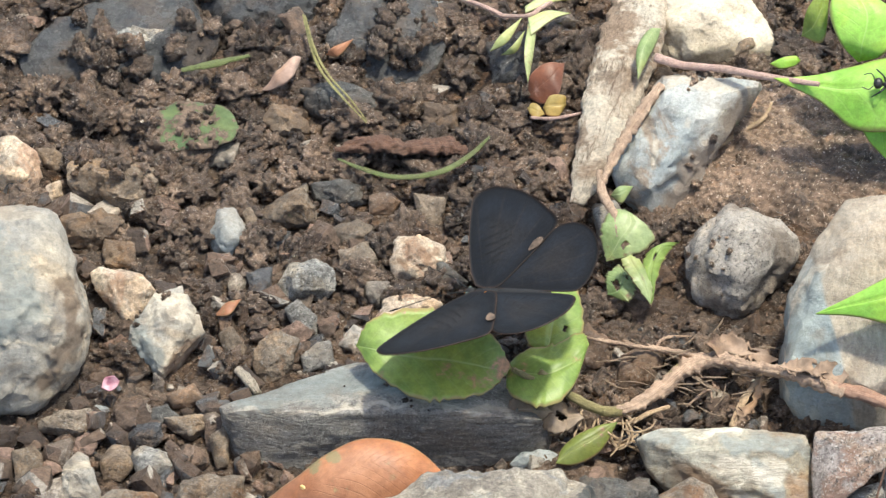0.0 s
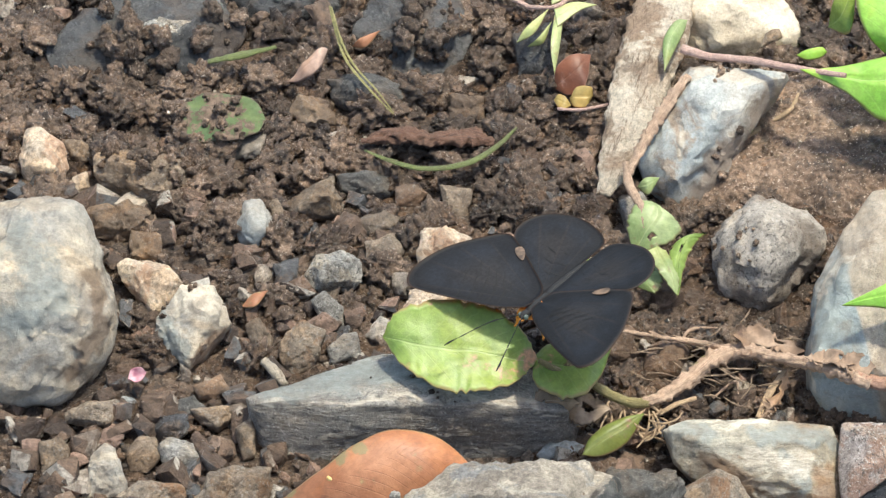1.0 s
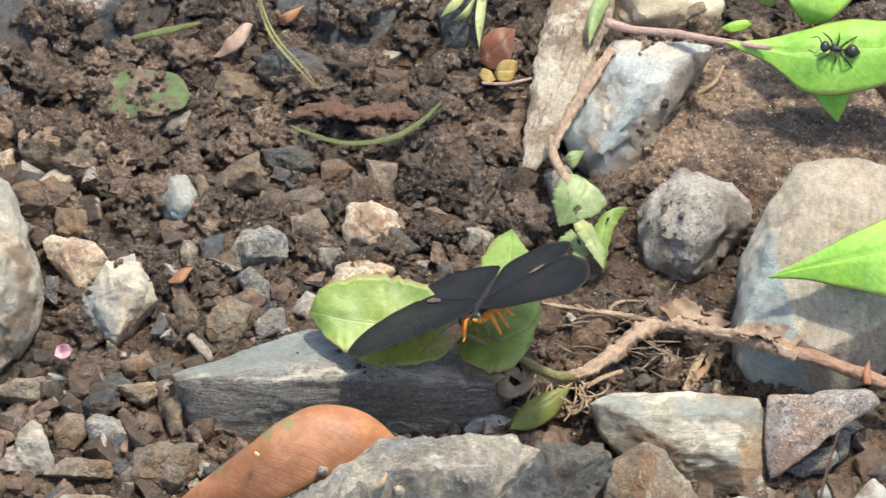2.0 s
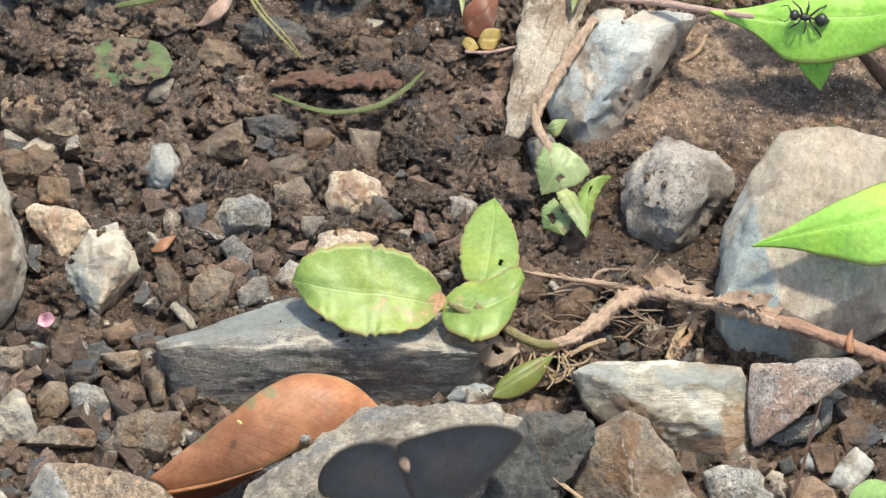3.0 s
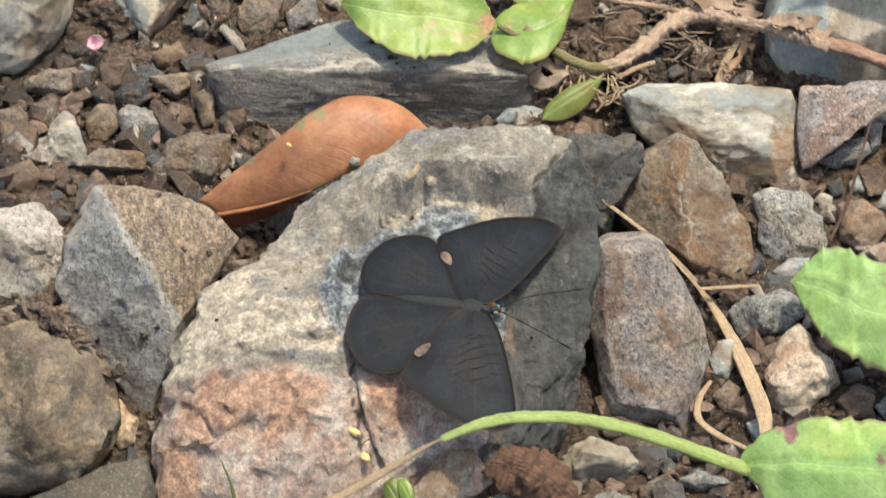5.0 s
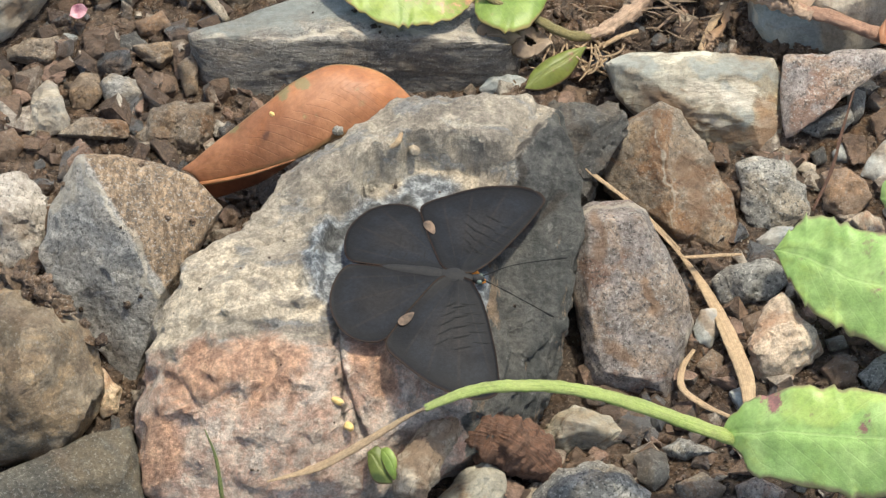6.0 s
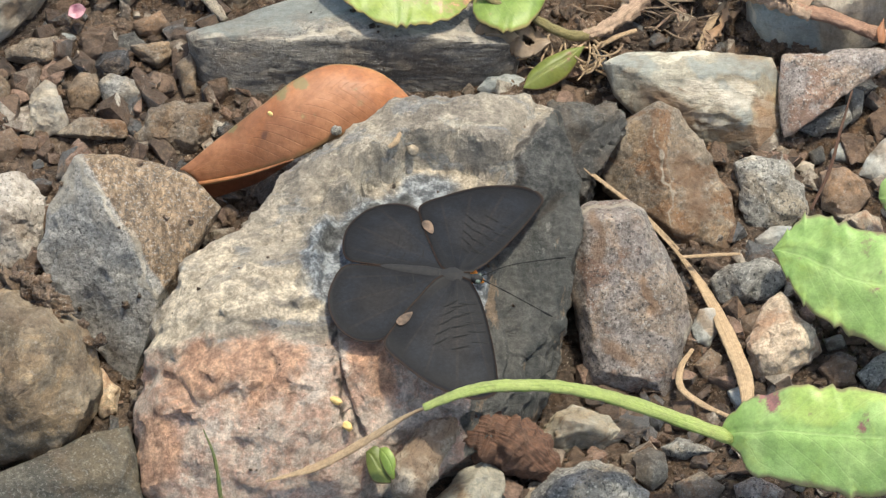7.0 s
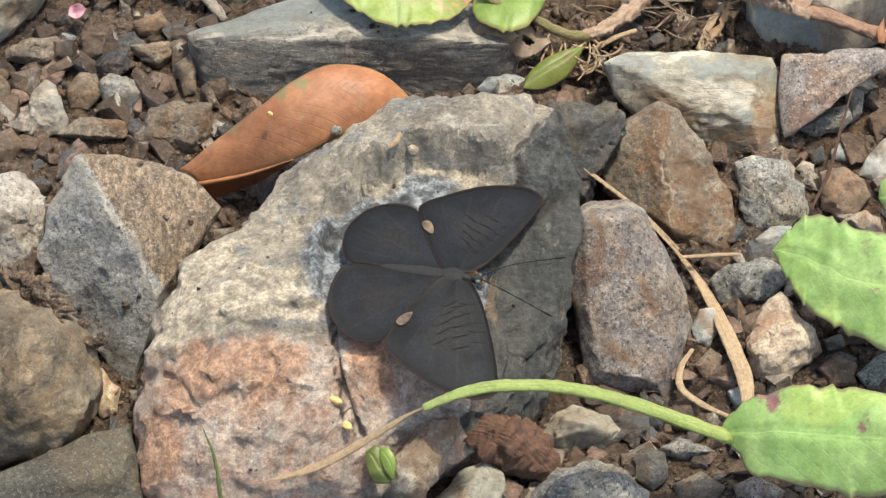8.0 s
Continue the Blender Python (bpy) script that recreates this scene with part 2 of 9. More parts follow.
    c = n.mix(1.0, c, n.grey(n.ramp(fine, 0.30, 0.70, 0.66, 1.34)), "MULTIPLY")
    c = n.mix(1.0, c, n.grey(n.ramp(grit, 0.30, 0.70, 0.66, 1.36)), "MULTIPLY")
    c = n.mix(n.ramp(n.noise(1800, 4, 0.7, at=n.obj), 0.60, 0.66, 0.0, 0.4), c, n.mix(1.0, c, (1.9, 1.85, 1.8), "MULTIPLY"))
    c = n.mix(n.ramp(n.noise(1300, 4, 0.7, at=n.obj), 0.34, 0.42, 0.35, 0.0), c, (0.10, 0.09, 0.08))
    c = n.mix(n.math("MULTIPLY", n.ramp(n.edge, 0.54, 0.62, 0.0, 0.4), n.ramp(fine, 0.4, 0.55)), c, n.mix(1.0, c, (1.7, 1.65, 1.55), "MULTIPLY"))
    h = n.math("ADD", n.noise(150, 8, 0.74, at=n.obj), n.math("MULTIPLY", grit, 0.34))
    h = n.math("ADD", h, n.math("MULTIPLY", n.noise(420, 5, 0.75, at=n.obj), 0.35))
    return n.done(c, 0.68, h, 0.0020, 1.0, specular_ior_level=0.4)


LOOKS["boulder"] = boulder_look()


def soil_look(name, tone=1.0, wet=0.5):
    """Crumbly earth: dark and damp, with paler crumbs and glints of water."""
    n = Nodes(name)

    def k(*c):
        return tuple(q * tone for q in c)

    broad = n.ramp(n.noise(30, 5, 0.65), 0.38, 0.62)
    c = n.mix(broad, k(0.074, 0.050, 0.035), k(0.165, 0.112, 0.077))
    c = n.mix(n.ramp(n.noise(150, 6, 0.75), 0.5, 0.62, 0.0, 0.8), c, k(0.25, 0.175, 0.122))
    c = n.mix(n.ramp(n.noise(210, 5, 0.7), 0.54, 0.64, 0.0, 0.8), c, k(0.045, 0.035, 0.029))
    c = n.mix(n.ramp(n.noise(95, 5, 0.7), 0.58, 0.66, 0.0, 0.6), c, k(0.23, 0.13, 0.07))
    c = n.mix(1.0, c, n.grey(n.ramp(n.noise(750, 7, 0.8), 0.3, 0.72, 0.40, 1.55)), "MULTIPLY")
    c = n.mix(n.ramp(n.noise(1900, 3, 0.6), 0.61, 0.68, 0.0, 0.75), c, k(0.50, 0.42, 0.34))
    c = n.mix(1.0, c, n.grey(n.math("ADD", n.math("MULTIPLY", n.isle, 0.8), 0.6)), "MULTIPLY")
    h = n.math("ADD", n.noise(420, 7, 0.75), n.math("MULTIPLY", n.noise(1800, 4, 0.7), 0.5))
    h = n.math("SUBTRACT", h, n.math("MULTIPLY", n.cells(650), 0.7))
    return n.done(c, n.ramp(n.noise(140, 6, 0.65), 0.40, 0.60, 0.75 - wet * 1.2, 0.8), h, 0.0016, 1.0, specular_ior_level=0.55)


def gravel_look():
    """Loose grit: every grain has its own tone."""
    n = Nodes("grit")
    c = n.mix(n.ramp(n.isle, 0.05, 0.45), (0.048, 0.034, 0.026), (0.175, 0.115, 0.077))
    c = n.mix(n.ramp(n.isle, 0.50, 0.53), c, (0.10, 0.10, 0.10))
    c = n.mix(n.ramp(n.isle, 0.66, 0.69), c, (0.26, 0.17, 0.125))
    c = n.mix(n.ramp(n.isle, 0.82, 0.85), c, (0.38, 0.33, 0.27))
    c = n.mix(n.ramp(n.isle, 0.95, 0.97), c, (0.42, 0.38, 0.32))
    c = n.mix(n.ramp(n.noise(160, 5, 0.7), 0.46, 0.58, 0.0, 0.75), c, MUD)
    c = n.mix(1.0, c, n.grey(n.ramp(n.noise(800, 6, 0.8), 0.3, 0.7, 0.45, 1.2)), "MULTIPLY")
    h = n.math("ADD", n.noise(500, 6, 0.75), n.math("MULTIPLY", n.noise(1700, 4, 0.7), 0.5))
    return n.done(c, n.ramp(n.noise(90), 0.4, 0.6, 0.2, 0.75), h, 0.0011, 0.9)


def leaf_look(name, a, b, vein, blotch=(0.25, 0.14, 0.10), blotches=0.3, under=None, rough=0.42, ribs=11.0, light=0.25, rib=1.0, mud=0.0, veins=0.28):
    """A leaf blade; its UV runs along (x) and across (y) the blade."""
    n = Nodes(name)
    uv = n.split(n.t.nodes.new("ShaderNodeUVMap").outputs[0])
    across = n.math("ABSOLUTE", n.math("SUBTRACT", uv[1], 0.5))
    c = n.mix(n.ramp(n.noise(120, 4), 0.35, 0.65), a, b)
    c = n.mix(1.0, c, n.grey(n.ramp(n.noise(900, 4, 0.7), 0.3, 0.7, 0.86, 1.12)), "MULTIPLY")
    mid = n.ramp(across, 0.004, 0.022, rib, 0.0)
    side = n.math("SINE", n.math("MULTIPLY", n.math("SUBTRACT", uv[0], n.math("MULTIPLY", across, 0.42)), ribs * 6.283))
    side = n.math("MULTIPLY", n.ramp(side, 0.93, 0.995), n.ramp(across, 0.40, 0.48, 1.0, 0.0))
    net = n.ramp(n.cells(1300, "DISTANCE_TO_EDGE"), 0.0, 0.09, 0.35, 0.0)
    lines = n.math("MAXIMUM", mid, n.math("MAXIMUM", n.math("MULTIPLY", side, veins), n.math("MULTIPLY", net, 0.25)))
    c = n.mix(n.ramp(n.noise(75, 5, 0.6, warp=0.5), 0.48, 0.62, 0.0, 0.55), c, n.mix(1.0, c, (1.22, 1.03, 0.72), "MULTIPLY"))
    c = n.mix(n.ramp(n.noise(95, 5, 0.65), 0.54, 0.66, 0.0, 0.5), c, n.mix(1.0, c, (0.74, 0.82, 0.8), "MULTIPLY"))
    c = n.mix(n.math("MULTIPLY", lines, 0.5), c, vein)
    edge = n.ramp(n.math("ADD", across, n.math("MULTIPLY", n.noise(220, 5, 0.7), 0.10)), 0.50, 0.545)
    c = n.mix(n.math("MULTIPLY", edge, 0.6), c, blotch)
    worn = n.noise(130, 6, 0.66)
    c = n.mix(n.ramp(worn, 0.60, 0.65, 0.0, min(1.0, blotches * 2.4)), c, n.mix(0.5, c, blotch))
    c = n.mix(n.ramp(worn, 0.64, 0.67, 0.0, min(1.0, blotches * 2.4)), c, n.mix(n.ramp(n.noise(900, 4, 0.7), 0.4, 0.6), blotch, n.mix(1.0, blotch, (1.5, 1.35, 1.3), "MULTIPLY")))
    c = n.mix(n.ramp(n.math("ADD", n.mask("lichen"), n.math("MULTIPLY", n.math("SUBTRACT", n.noise(500, 5, 0.7), 0.5), 1.4)), 0.4, 0.6, 0.0, 0.8), c, (0.18, 0.16, 0.075))
    if mud:
        dirt = n.ramp(n.noise(230, 7, 0.72), 0.56 - 0.14 * mud, 0.62 - 0.14 * mud)
        c = n.mix(dirt, c, n.mix(n.ramp(n.noise(700, 5, 0.7), 0.35, 0.65), (0.07, 0.048, 0.034), (0.17, 0.12, 0.085)))
        lines = n.math('SUBTRACT', lines, n.math('MULTIPLY', dirt, 2.5))
    h = n.math("SUBTRACT", n.noise(500, 4), n.math("MULTIPLY", lines, 0.5))
    m = n.done(c, rough, h, 0.0003, 0.5, subsurface_weight=0.0, specular_ior_level=0.45)
    if light:
        tr = n.t.nodes.new("ShaderNodeBsdfTranslucent")
        n.put(tr.inputs[0], n.mix(1.0, c, (1.0, 1.15, 0.45), "MULTIPLY"))
        mx = n.t.nodes.new("ShaderNodeMixShader")
        mx.inputs[0].default_value = light
        n.t.links.new(n.bsdf.outputs[0], mx.inputs[1])
        n.t.links.new(tr.outputs[0], mx.inputs[2])
        n.t.links.new(mx.outputs[0], n.t.nodes["Material Output"].inputs[0])
    return m


def fibre_look(name, a, b, rough=0.75, dirt=0.3, relief=0.0007):
    """Wood, roots and dry stalks; the UV runs along (x) and round (y) the stalk."""
    n = Nodes(name)
    uv = n.t.nodes.new("ShaderNodeUVMap").outputs[0]
    grain = n.noise(1.0, 5, 0.7, at=n.vmath("MULTIPLY", uv, (6.0, 26.0, 1.0)))
    c = n.mix(n.ramp(grain, 0.32, 0.68), a, b)
    c = n.mix(n.ramp(n.noise(200, 5, 0.7), 0.5, 0.66, 0.0, dirt), c, MUD)
    c = n.mix(1.0, c, n.grey(n.ramp(n.noise(1200, 4, 0.7), 0.3, 0.7, 0.8, 1.15)), "MULTIPLY")
    h = n.math("ADD", grain, n.math("MULTIPLY", n.noise(1100, 5, 0.7), 0.5))
    return n.done(c, rough, h, relief, 0.7)


def wood_look():
    """Rotten wood: pale weathered patches, brown cracks along the grain and smears of mud."""
    n = Nodes("weathered_wood")
    uv = n.t.nodes.new("ShaderNodeUVMap").outputs[0]
    grain = n.noise(1.0, 7, 0.75, at=n.vmath("MULTIPLY", uv, (9.0, 17.0, 1.0)), warp=1.2)
    c = n.mix(n.ramp(n.noise(75, 5, 0.65, warp=0.6), 0.42, 0.58), (0.33, 0.235, 0.16), (0.60, 0.515, 0.40))
    c = n.mix(n.ramp(grain, 0.36, 0.46, 0.85, 0.0), c, (0.15, 0.095, 0.06))
    c = n.mix(n.ramp(n.noise(130, 6, 0.7), 0.54, 0.62, 0.0, 0.7), c, (0.66, 0.59, 0.47))
    c = n.mix(n.ramp(n.noise(110, 6, 0.7, warp=0.5), 0.55, 0.63, 0.0, 0.7), c, (0.17, 0.115, 0.075))
    c = n.mix(1.0, c, n.grey(n.ramp(n.noise(1100, 6, 0.8), 0.3, 0.7, 0.68, 1.3)), "MULTIPLY")
    h = n.math("ADD", grain, n.math("MULTIPLY", n.noise(600, 6, 0.75), 0.6))
    return n.done(c, 0.85, h, 0.0018, 0.9)


def plain_look(name, a, b, scale=700, rough=0.6, distance=0.0002, **more):
    n = Nodes(name)
    g = n.noise(scale, 4, 0.65)
    return n.done(n.mix(n.ramp(g, 0.35, 0.65), a, b), rough, g, distance, 0.5, **more)


def fragment_look():
    """Mud-coated fragments: brown, tan, pinkish, cream and dark grey by the piece, some of them wet."""
    n = Nodes("muddy_fragments")
    c = n.mix(n.ramp(n.rnd, 0.0, 0.34), (0.060, 0.041, 0.030), (0.18, 0.115, 0.075))
    c = n.mix(n.ramp(n.rnd, 0.40, 0.41), c, (0.085, 0.085, 0.087))
    c = n.mix(n.ramp(n.rnd, 0.58, 0.59), c, (0.27, 0.175, 0.13))
    c = n.mix(n.ramp(n.rnd, 0.74, 0.75), c, (0.25, 0.215, 0.175))
    c = n.mix(n.ramp(n.rnd, 0.86, 0.87), c, (0.44, 0.37, 0.29))
    c = n.mix(n.ramp(n.rnd, 0.95, 0.96), c, (0.34, 0.36, 0.36))
    c = n.mix(n.ramp(n.noise(90, 5, 0.65, warp=0.6), 0.48, 0.58, 0.0, 0.5), c, n.mix(1.0, c, (1.45, 1.4, 1.3), "MULTIPLY"))
    c = n.mix(n.ramp(n.noise(120, 7, 0.72), 0.47, 0.57, 0.0, 0.85), c, n.mix(n.ramp(n.noise(900, 5, 0.8), 0.4, 0.6), (0.06, 0.043, 0.032), (0.17, 0.118, 0.08)))
    c = n.mix(1.0, c, n.grey(n.ramp(n.noise(700, 7, 0.82), 0.3, 0.7, 0.42, 1.22)), "MULTIPLY")
    c = n.mix(n.math("MULTIPLY", n.ramp(n.edge, 0.52, 0.6, 0.0, 0.5), n.ramp(n.noise(600, 4), 0.4, 0.55)), c, n.mix(1.0, c, (1.8, 1.75, 1.7), "MULTIPLY"))
    h = n.math("ADD", n.noise(300, 7, 0.75), n.math("MULTIPLY", n.noise(1500, 5, 0.75), 0.45))
    return n.done(c, n.ramp(n.noise(70, 4), 0.4, 0.6, 0.16, 0.7), h, 0.0015, 1.0, specular_ior_level=0.65)


SOIL, GRIT, FRAGMENT = soil_look("damp_soil", 0.96, 0.55), gravel_look(), fragment_look()
GROUND = soil_look("wet_ground", 0.62, 0.6)
BANK = soil_look("drying_soil", 1.75, 0.35)
GREEN = leaf_look("green_leaf", (0.175, 0.265, 0.055), (0.25, 0.345, 0.08), (0.42, 0.50, 0.22), blotch=(0.38, 0.23, 0.13), blotches=0.42, rib=0.9)
BRIGHT = leaf_look("bright_green_leaf", (0.32, 0.58, 0.09), (0.42, 0.66, 0.14), (0.55, 0.72, 0.26), blotches=0.0, ribs=7, light=0.4)
SPOTTED = leaf_look("spotted_green_leaf", (0.27, 0.42, 0.13), (0.35, 0.49, 0.18), (0.42, 0.53, 0.24), blotch=(0.23, 0.125, 0.115), blotches=0.75, rib=0.6)
CHEWED = leaf_look("pale_chewed_leaf", (0.22, 0.30, 0.115), (0.34, 0.40, 0.19), (0.44, 0.48, 0.27), blotch=(0.20, 0.13, 0.08), blotches=0.95)
PALELEAF = leaf_look("pale_sprig_leaf", (0.34, 0.40, 0.15), (0.46, 0.50, 0.24), (0.55, 0.58, 0.32), blotch=(0.30, 0.22, 0.12), blotches=0.4)
OLIVE = leaf_look("olive_leaf", (0.115, 0.15, 0.035), (0.17, 0.205, 0.05), (0.24, 0.26, 0.09), blotches=0.4)
MUDDY = leaf_look("muddy_leaf", (0.06, 0.095, 0.038), (0.095, 0.135, 0.055), (0.10, 0.125, 0.065), blotch=(0.08, 0.06, 0.045), blotches=0.6, rough=0.85, light=0.0, rib=0.1, mud=0.7)
DRY = leaf_look("dry_leaf", (0.25, 0.105, 0.05), (0.35, 0.16, 0.08), (0.15, 0.06, 0.03), blotch=(0.20, 0.15, 0.07), blotches=0.42, rough=0.52, ribs=22, light=0.0, rib=0.0, veins=0.6)
# Dry leaf in a darker copy: shadow on the folded underside, painted in.
DRYSHADE = leaf_look("shade_dark_leaf_underside", (0.15, 0.052, 0.026), (0.21, 0.08, 0.04), (0.12, 0.045, 0.024), blotches=0.3, rough=0.7, ribs=22, light=0.0, rib=0.0)
RUSSET = leaf_look("russet_leaf", (0.10, 0.036, 0.018), (0.155, 0.055, 0.026), (0.15, 0.06, 0.03), rough=0.5, light=0.0)
YELLOW = leaf_look("yellowed_leaf", (0.34, 0.25, 0.075), (0.44, 0.33, 0.12), (0.42, 0.34, 0.16), blotch=(0.30, 0.13, 0.06), blotches=0.6)
PINKDRY = leaf_look("pinkish_dry_leaf", (0.30, 0.19, 0.14), (0.46, 0.32, 0.25), (0.36, 0.24, 0.18), blotch=(0.10, 0.06, 0.045), blotches=0.7, rough=0.8, light=0.1)
PEEL = leaf_look("peeling_bark", (0.16, 0.105, 0.07), (0.33, 0.235, 0.165), (0.36, 0.27, 0.2), blotch=(0.08, 0.05, 0.035), blotches=0.8, rough=0.85, light=0.0, ribs=3, rib=0.0)
WITHERED = leaf_look("withered_leaf", (0.20, 0.145, 0.10), (0.36, 0.28, 0.205), (0.40, 0.32, 0.24), blotch=(0.10, 0.07, 0.05), blotches=0.6, rough=0.8, light=0.1)
STRAW = fibre_look("straw", (0.36, 0.24, 0.14), (0.54, 0.40, 0.25), 0.6, 0.25)
ROOT = fibre_look("root_bark", (0.28, 0.18, 0.125), (0.55, 0.40, 0.28), 0.8, 0.3)
REDSTEM = fibre_look("reddish_stem", (0.42, 0.25, 0.20), (0.56, 0.40, 0.33), 0.6, 0.1)
FIBRE = fibre_look("dull_root_fibre", (0.15, 0.105, 0.07), (0.36, 0.265, 0.18), 0.8, 0.4)
REDBARK = fibre_look("reddish_bark", (0.24, 0.125, 0.08), (0.46, 0.28, 0.19), 0.5, 0.2)
WOOD = wood_look()
BARK = fibre_look("dark_bark", (0.075, 0.038, 0.024), (0.17, 0.085, 0.05), 0.7, 0.4, relief=0.0014)
BLADE = fibre_look("grass_blade", (0.06, 0.085, 0.022), (0.165, 0.185, 0.058), 0.5, 0.35)
DRYBLADE = fibre_look("yellowed_blade", (0.20, 0.19, 0.06), (0.36, 0.32, 0.13), 0.55, 0.25)
PETIOLE = fibre_look("green_stalk", (0.20, 0.29, 0.06), (0.42, 0.47, 0.17), 0.42, 0.16)
OLDSTEM = fibre_look("olive_stem", (0.16, 0.14, 0.05), (0.28, 0.23, 0.10), 0.6, 0.35)
def wing_look():
    """The upper side of the wings: slate-black scales with a blue cast, finely veined, brown at the body and the margin; UV y runs from base (0) to margin (1)."""
    n = Nodes("wing_scales")
    uv = n.split(n.t.nodes.new("ShaderNodeUVMap").outputs[0])
    c = n.mix(n.ramp(n.noise(130, 4, 0.6), 0.35, 0.65), (0.0044, 0.0052, 0.0072), (0.0092, 0.0110, 0.0150))
    vein = n.ramp(n.math("SINE", n.math("MULTIPLY", uv[0], 150.0)), 0.9, 1.0)
    c = n.mix(n.ramp(uv[1], 0.15, 0.7, 0.55, 0.0), c, (0.020, 0.0175, 0.0165))
    c = n.mix(n.math("MULTIPLY", vein, 0.3), c, (0.026, 0.020, 0.017))
    c = n.mix(n.ramp(uv[1], 0.66, 0.92, 0.0, 0.85), c, (0.0045, 0.0045, 0.0055))
    c = n.mix(n.ramp(uv[1], 0.955, 0.995, 0.0, 0.75), c, (0.036, 0.020, 0.012))
    c = n.mix(1.0, c, n.grey(n.ramp(n.noise(1600, 4, 0.75), 0.3, 0.7, 0.7, 1.3)), "MULTIPLY")
    return n.done(c, n.ramp(n.noise(110, 3), 0.35, 0.65, 0.58, 0.72), n.noise(2500, 3, 0.7), 0.0001, 0.5, specular_ior_level=0.2, sheen_weight=0.02, sheen_roughness=0.4)


WING = wing_look()
WINGUNDER = plain_look("wing_underside", (0.66, 0.18, 0.02), (0.80, 0.28, 0.04), 500, 0.6)
WINGMARK = plain_look("wing_mark", (0.004, 0.004, 0.004), (0.006, 0.006, 0.006), 900, 0.9)
WINGSPOT = plain_look("wing_spot", (0.05, 0.034, 0.024), (0.17, 0.115, 0.078), 380, 0.8)
FUR = plain_look("body_fur", (0.006, 0.006, 0.007), (0.011, 0.0105, 0.0105), 1500, 0.8)
ORANGE = plain_look("orange_scales", (0.62, 0.20, 0.02), (0.75, 0.29, 0.04), 900, 0.6)
EYE = plain_look("insect_eye", (0.05, 0.07, 0.06), (0.11, 0.14, 0.12), 900, 0.3)
SEED = plain_look("seed_husk", (0.55, 0.36, 0.12), (0.66, 0.48, 0.20), 900, 0.4)
PETAL = plain_look("pink_petal", (0.24, 0.07, 0.11), (0.48, 0.27, 0.30), 420, 0.5)
ANTBLACK = plain_look("ant_shell", (0.012, 0.011, 0.011), (0.03, 0.028, 0.027), 1500, 0.35)


# ---- shapes ----
rng = np.random.RandomState(7)
PERM = np.concatenate([rng.permutation(256)] * 3)
GRAD = np.array([(1, 1, 0), (-1, 1, 0), (1, -1, 0), (-1, -1, 0), (1, 0, 1), (-1, 0, 1), (1, 0, -1), (-1, 0, -1),
                 (0, 1, 1), (0, -1, 1), (0, 1, -1), (0, -1, -1)], float)


def perlin(p):
    i = np.floor(p).astype(int)
    f = p - i
    i = i & 255
    w = f * f * f * (f * (f * 6 - 15) + 10)
    total = 0
    for dx in (0, 1):
        for dy in (0, 1):
            for dz in (0, 1):
                h = PERM[PERM[PERM[(i[:, 0] + dx) & 255] + ((i[:, 1] + dy) & 255)] + ((i[:, 2] + dz) & 255)] % 12
                g = (GRAD[h] * (f - (dx, dy, dz))).sum(1)
                total = total + g * np.abs(1 - dx - w[:, 0]) * np.abs(1 - dy - w[:, 1]) * np.abs(1 - dz - w[:, 2])
    return total


def fbm(p, octaves=4, gain=0.5):
    return sum(perlin(p * 2.03 ** k + 17.3 * k) * gain ** k for k in range(octaves))


def ball(level):
    bm = bmesh.new()
    bmesh.ops.create_icosphere(bm, subdivisions=level, radius=1)
    v = np.array([q.co[:] for q in bm.verts])
    f = np.array([[q.index for q in t.verts] for t in bm.faces])
    bm.free()
    return v, f


BALLS = {k: ball(k) for k in (2, 3, 4, 5, 6, 7)}


def mesh_of(name, verts, faces, material, smooth=True, uv=None, flags=None):
    me = bpy.data.meshes.new(name)
    me.from_pydata([tuple(v) for v in verts], [], [tuple(int(i) for i in f) for f in faces])
    for m in material if isinstance(material, (list, tuple)) else [material]:
        me.materials.append(m)
    if flags is not None:
        me.polygons.foreach_set("material_index", flags)
    if uv is not None:
        layer = me.uv_layers.new(name="UVMap")
        loop = np.empty(len(me.loops), int)
        me.loops.foreach_get("vertex_index", loop)
        layer.data.foreach_set("uv", np.asarray(uv)[loop].ravel())
    me.polygons.foreach_set("use_smooth", [smooth] * len(me.polygons))
    me.update()
    return me


def child(name, me, parent, label=""):
    ob = new(name, me)
    ob.parent = parent
    return tagged(ob, label)


FOOT = []  # where stones stand, so that loose soil keeps clear of them
SERIAL = [0]


